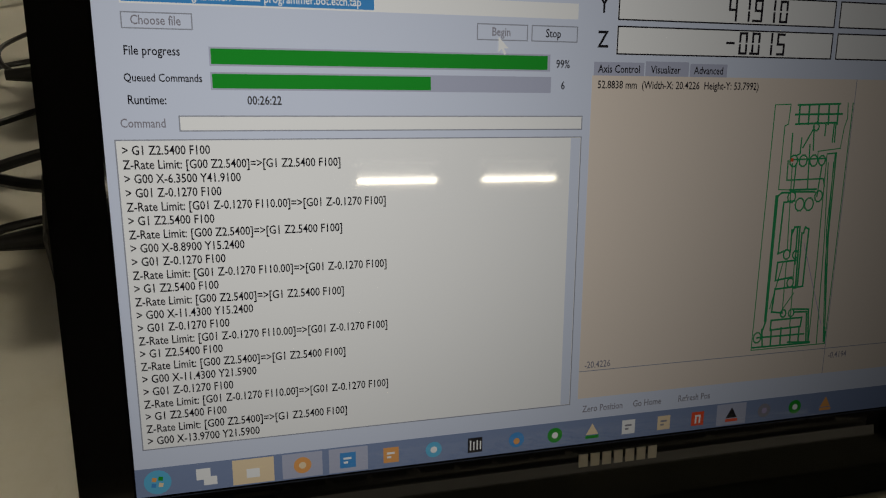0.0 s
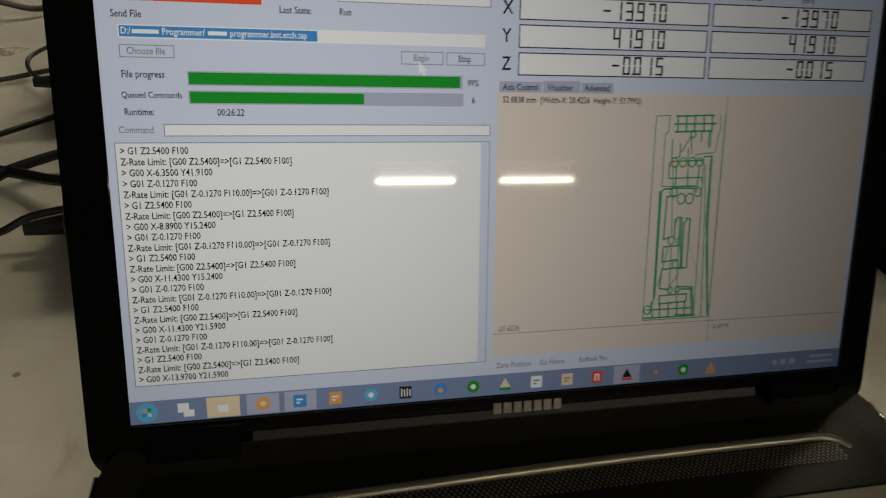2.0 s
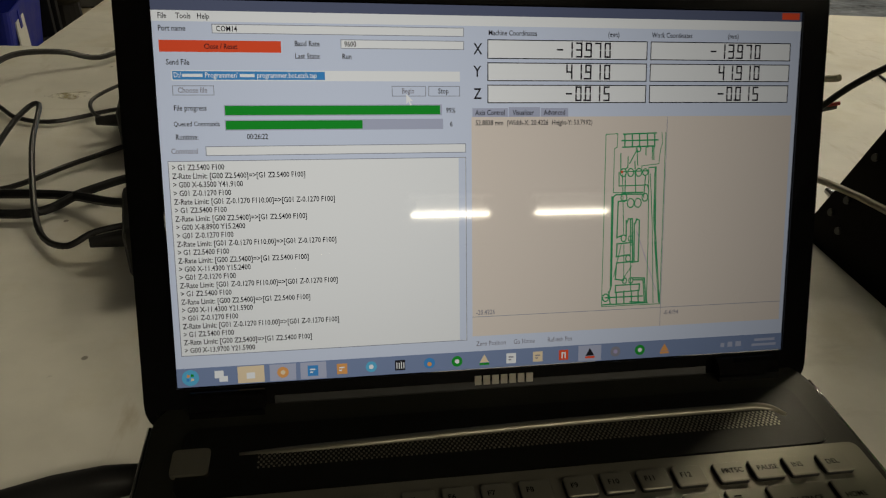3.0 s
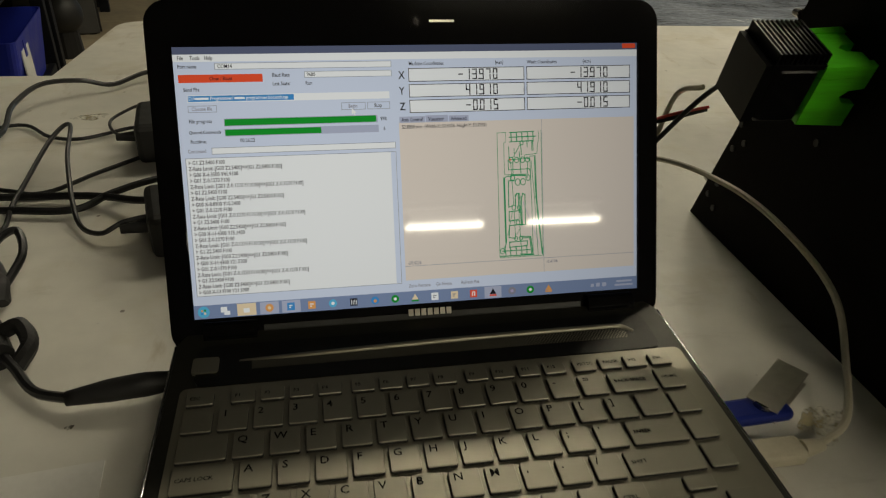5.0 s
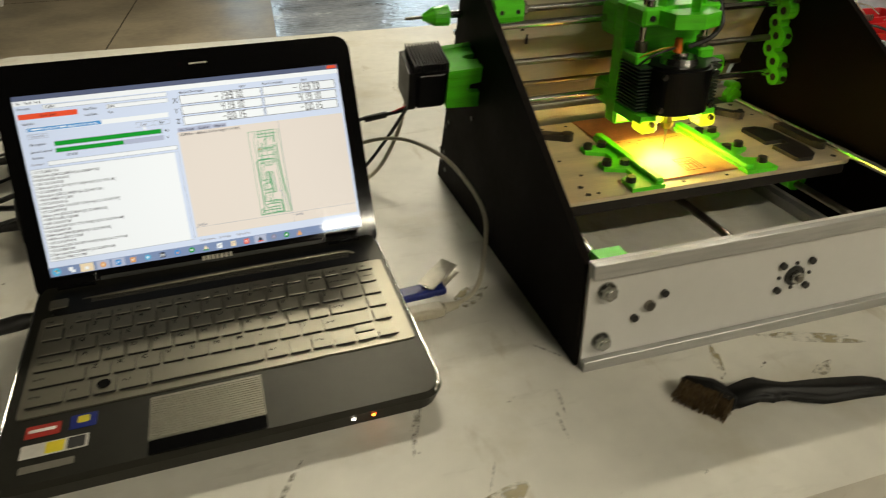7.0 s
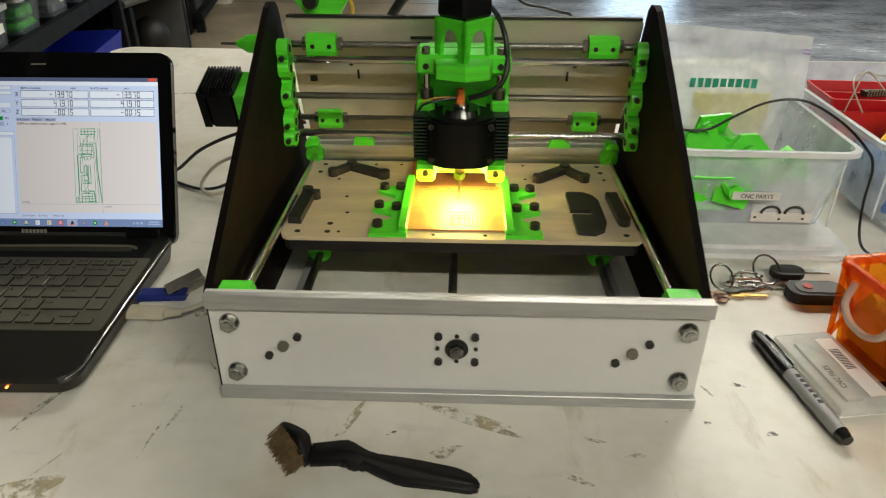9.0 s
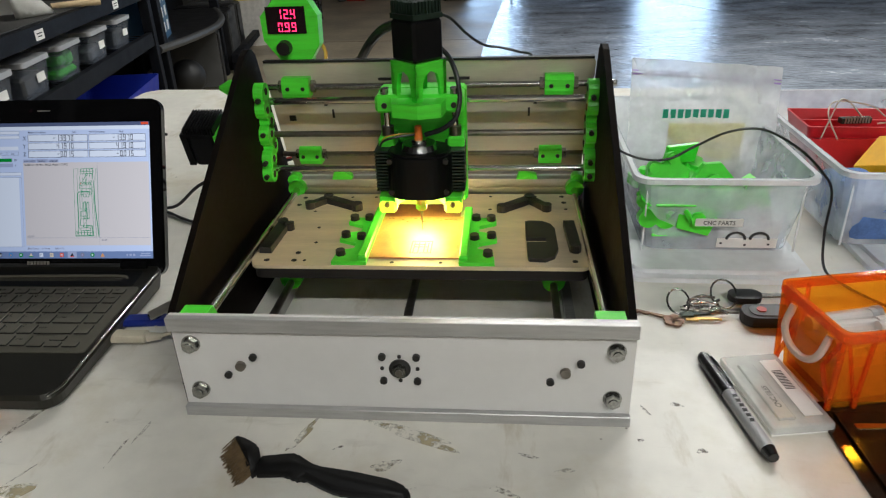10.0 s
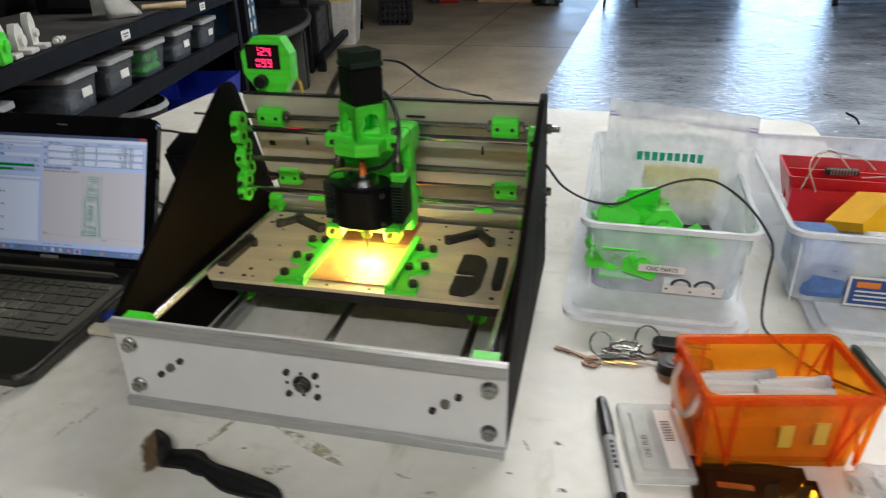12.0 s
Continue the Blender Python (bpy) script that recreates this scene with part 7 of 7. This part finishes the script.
def tower(y, h, w, d, m_, label, z=0.0, x=0.0, rz=0):
    t_ = shelf_thing("computer_tower", (x, y, z), label, "computer", rz, group="computer towers")
    part("case", box(B(), (-d, -w / 2, 0.006), (0, w / 2, h), 0.006), m_, t_)
    part("front_panel", box(B(), (0.0, -w / 2 + 0.01, 0.012), (0.012, w / 2 - 0.01, h - 0.012), 0.003), "pc_black" if m_ == "pc_grey" else "pc_grey", t_)
    for k in range(3):
        part("drive_slot", box(B(), (0.012, -w / 2 + 0.025, h - 0.09 - 0.055 * k), (0.0135, w / 2 - 0.025, h - 0.055 - 0.055 * k)), "pc_grey" if k % 2 else "pc_black", t_)
    for yy in (-w / 2 + 0.02, w / 2 - 0.02):
        part("foot", box(B(), (-0.06, yy - 0.01, 0), (-0.02, yy + 0.01, 0.007)), "rubber", t_)


tower(3.18, 0.42, 0.19, 0.42, "pc_grey", "grey computer tower standing on the floor", 0.0, 0.06, 8)
tower(3.95, 0.46, 0.20, 0.45, "pc_black", "black computer tower standing on the floor", 0.0, 0.02)
tower(4.30, 0.46, 0.20, 0.45, "pc_black", "black computer tower standing on the floor", 0.0, -0.02)
tower(4.62, 0.45, 0.19, 0.42, "pc_grey", "grey computer tower standing on the floor", 0.0, -0.02)
ball = shelf_thing("black_helmet", (-0.10, 2.62, 0.0), "round shiny black object on the floor", "ball")
bm = B()
bmesh.ops.create_uvsphere(bm, u_segments=24, v_segments=14, radius=0.11, matrix=Matrix.Translation((0.05, 0, 0.22)))
part("dome", bm, "rubber", ball, "", True)
part("stand", cyl(B(), (0.05, 0, 0), (0.05, 0, 0.14), 0.08, 0.07), "pc_black", ball)
wb = shelf_thing("waste_box", (-0.02, 5.15, 0.0), "white plastic crate full of loose papers", "crate")
part("body", bin_shell(B(), 0.42, 0.42, 0.42, 0.04, 0.006, 0.03), "cardboard_white", wb)
for i in range(6):
    rr = random.Random(i)
    bm = box(B(), (-0.12, -0.001, 0), (0.12, 0.001, 0.30))
    bmesh.ops.transform(bm, matrix=pose(rr.uniform(-0.05, 0.05), -0.12 + 0.05 * i, 0.22, rr.uniform(-12, 12), rr.uniform(-14, 14), rr.uniform(-20, 20)), verts=bm.verts[:])
    part("paper", bm, "paper" if i % 2 else "card_yellow", wb)
for i, (x, y, z) in enumerate(((-2.16, 7.62, 0.0), (-2.16, 7.62, 0.30))):
    c = thing("milk_crate", (x, y, z), "black lattice plastic crate", "crate", 10, group="black crates")
    for sx, sy, lx, ly in ((0, -1, 0.36, 0.02), (0, 1, 0.36, 0.02), (-1, 0, 0.02, 0.36), (1, 0, 0.02, 0.36)):
        bm = B()
        for k in range(7):
            o_ = -0.165 + k * 0.055
            if lx > ly:
                box(bm, (o_ - 0.01, sy * 0.17 - 0.008, 0.0), (o_ + 0.01, sy * 0.17 + 0.008, 0.28))
            else:
                box(bm, (sx * 0.17 - 0.008, o_ - 0.01, 0.0), (sx * 0.17 + 0.008, o_ + 0.01, 0.28))
        for zz in (0.0, 0.07, 0.14, 0.21, 0.27):
            box(bm, (-lx / 2 + sx * 0.17, -ly / 2 + sy * 0.17, zz), (lx / 2 + sx * 0.17, ly / 2 + sy * 0.17, zz + 0.022))
        part("crate_side", bm, "pc_black", c)
    part("crate_floor", box(B(), (-0.17, -0.17, 0.0), (0.17, 0.17, 0.012)), "pc_black", c)
wbx = thing("white_box", (-2.30, 7.75, 0.60), "white box on the stacked crates", "box", 10)
part("carton", box(B(), (-0.2, -0.2, 0), (0.22, 0.2, 0.35), 0.005), "lid_white", wbx)
lr = shelf_thing("low_rack", (0, 0, 0), "low black rack rail along the floor", "rack")
part("rail", box(B(), (0.03, 3.7, 0.09), (0.09, 6.0, 0.15), 0.004), "shelf_black", lr)
for y in (3.72, 5.94):
    part("leg", box(B(), (0.03, y, 0), (0.09, y + 0.06, 0.09)), "shelf_black", lr)

# ---- the far side of the hall ----
rd = thing("red_machine", (-1.93, 9.55, 0), "red floor blower with a dark round opening", "machine", 0)
part("body", box(B(), (-0.16, -0.08, 0.0), (0.12, 0.16, 0.42), 0.03, 2), "red_paint", rd)
part("opening", cyl(B(), (-0.02, -0.088, 0.22), (-0.02, -0.07, 0.22), 0.095, seg=24), "pc_black", rd)
part("bracket", box(B(), (-0.26, -0.1, 0), (-0.17, 0.0, 0.40), 0.01), "pc_grey", rd)
pn = thing("wooden_cabinet", (-1.02, 9.72, 0), "reddish brown wooden cabinet against the wall", "cabinet")
part("cabinet_panel", box(B(), (-0.42, -0.03, 0.06), (0.36, 0.1, 1.4)), "wood_brown", pn)
part("stile", box(B(), (-0.54, -0.05, 0.0), (-0.42, 0.1, 1.4)), "wood_frame", pn)
part("plinth", box(B(), (-0.42, -0.04, 0.0), (0.36, 0.1, 0.06)), "wood_frame", pn)
vc = thing("shop_vacuum", (-0.56, 9.42, 0), "grey and black shop vacuum on casters", "vacuum cleaner")
part("tank", cyl(B(), (0, 0, 0.09), (0, 0, 0.42), 0.17, 0.18, seg=24), "pc_grey", vc)
part("base", cyl(B(), (0, 0, 0.04), (0, 0, 0.09), 0.22, 0.20, seg=24), "pc_black", vc)
for a in range(4):
    part("caster", cyl(B(), (0.19 * math.cos(a * 1.57 + 0.8), 0.19 * math.sin(a * 1.57 + 0.8) - 0.015, 0.025), (0.19 * math.cos(a * 1.57 + 0.8), 0.19 * math.sin(a * 1.57 + 0.8) + 0.015, 0.025), 0.025, seg=12), "rubber", vc)
part("motor_head", cyl(B(), (0, 0, 0.42), (0, 0, 0.58), 0.18, 0.12, seg=24), "pc_black", vc)
ch = thing("metal_chair", (0.40, 9.35, 0), "dark metal chair with slim legs", "chair")
for x, y in ((-0.21, -0.18), (0.21, -0.18), (-0.20, 0.18), (0.20, 0.18)):
    part("leg", tube(B(), [(x, y, 0), (x * 0.92, y * 0.9, 0.44)], 0.014, seg=8, n=1), "steel_dark", ch)
part("seat", box(B(), (-0.21, -0.2, 0.43), (0.21, 0.2, 0.46), 0.01), "wood_brown", ch)
part("backrest", box(B(), (-0.2, 0.18, 0.62), (0.2, 0.2, 0.85), 0.008), "wood_brown", ch)
part("stretcher", box(B(), (-0.2, -0.19, 0.14), (0.2, -0.17, 0.17)), "steel_dark", ch)
for x, y, r in ((3.05, 9.6, 0.02),):
    cs2 = thing("caster_stand", (x, y, 0), "black caster foot of a distant stand", "stand")
    part("wheel", cyl(B(), (-0.03, 0, 0.04), (0.03, 0, 0.04), 0.04, seg=16), "rubber", cs2)
    part("stem", cyl(B(), (0, 0, 0.06), (0, 0, 0.9), 0.018, seg=10), "steel_dark", cs2)
    part("crossbar", box(B(), (-0.3, -0.02, 0.86), (0.3, 0.02, 0.9)), "steel_dark", cs2)
o = whole("floor_lead", tube(B(), [(0.016, 0.262, T + 0.310), (0.030, 0.285, T + 0.302), (0.048, 0.31, T + 0.280), (0.066, 0.325, T + 0.266), (0.085, 0.33, T + 0.262), (0.105, 0.335, T + 0.256), (0.122, 0.36, T + 0.245), (0.135, 0.45, T + 0.19), (0.14, 0.60, T + 0.07), (0.145, 0.70, T + 0.004), (0.16, 0.82, T + 0.003)], 0.0016, seg=8), "cable_black", "thin black lead hanging from the machine to the table", "cable")
fs = whole("floor_stick", tube(B(), [(1.77, 4.22, 0.010), (1.79, 4.10, 0.012), (1.775, 3.98, 0.010)], 0.006, seg=6), "dark_clutter_shade", "thin dark stick lying on the coated floor", "stick")
# joints cut in the concrete
for x0, y0, x1, y1 in ((-4.0, 6.30, -0.07, 6.30), (-1.28, 3.0, -1.0, 9.7), (1.6, 9.9, 3.3, 5.8)):
    d = Vector((y0 - y1, x1 - x0)).normalized() * 0.006
    bm = prism(B(), [(x0 - d.x, y0 - d.y), (x0 + d.x, y0 + d.y), (x1 + d.x, y1 + d.y), (x1 - d.x, y1 - d.y)], 0.0005 if x0 < 0 else 0.0042, 0.0012)
    whole("floor_joint", bm, "stain_dark", "saw-cut joint in the concrete floor", "joint", kind="structure")
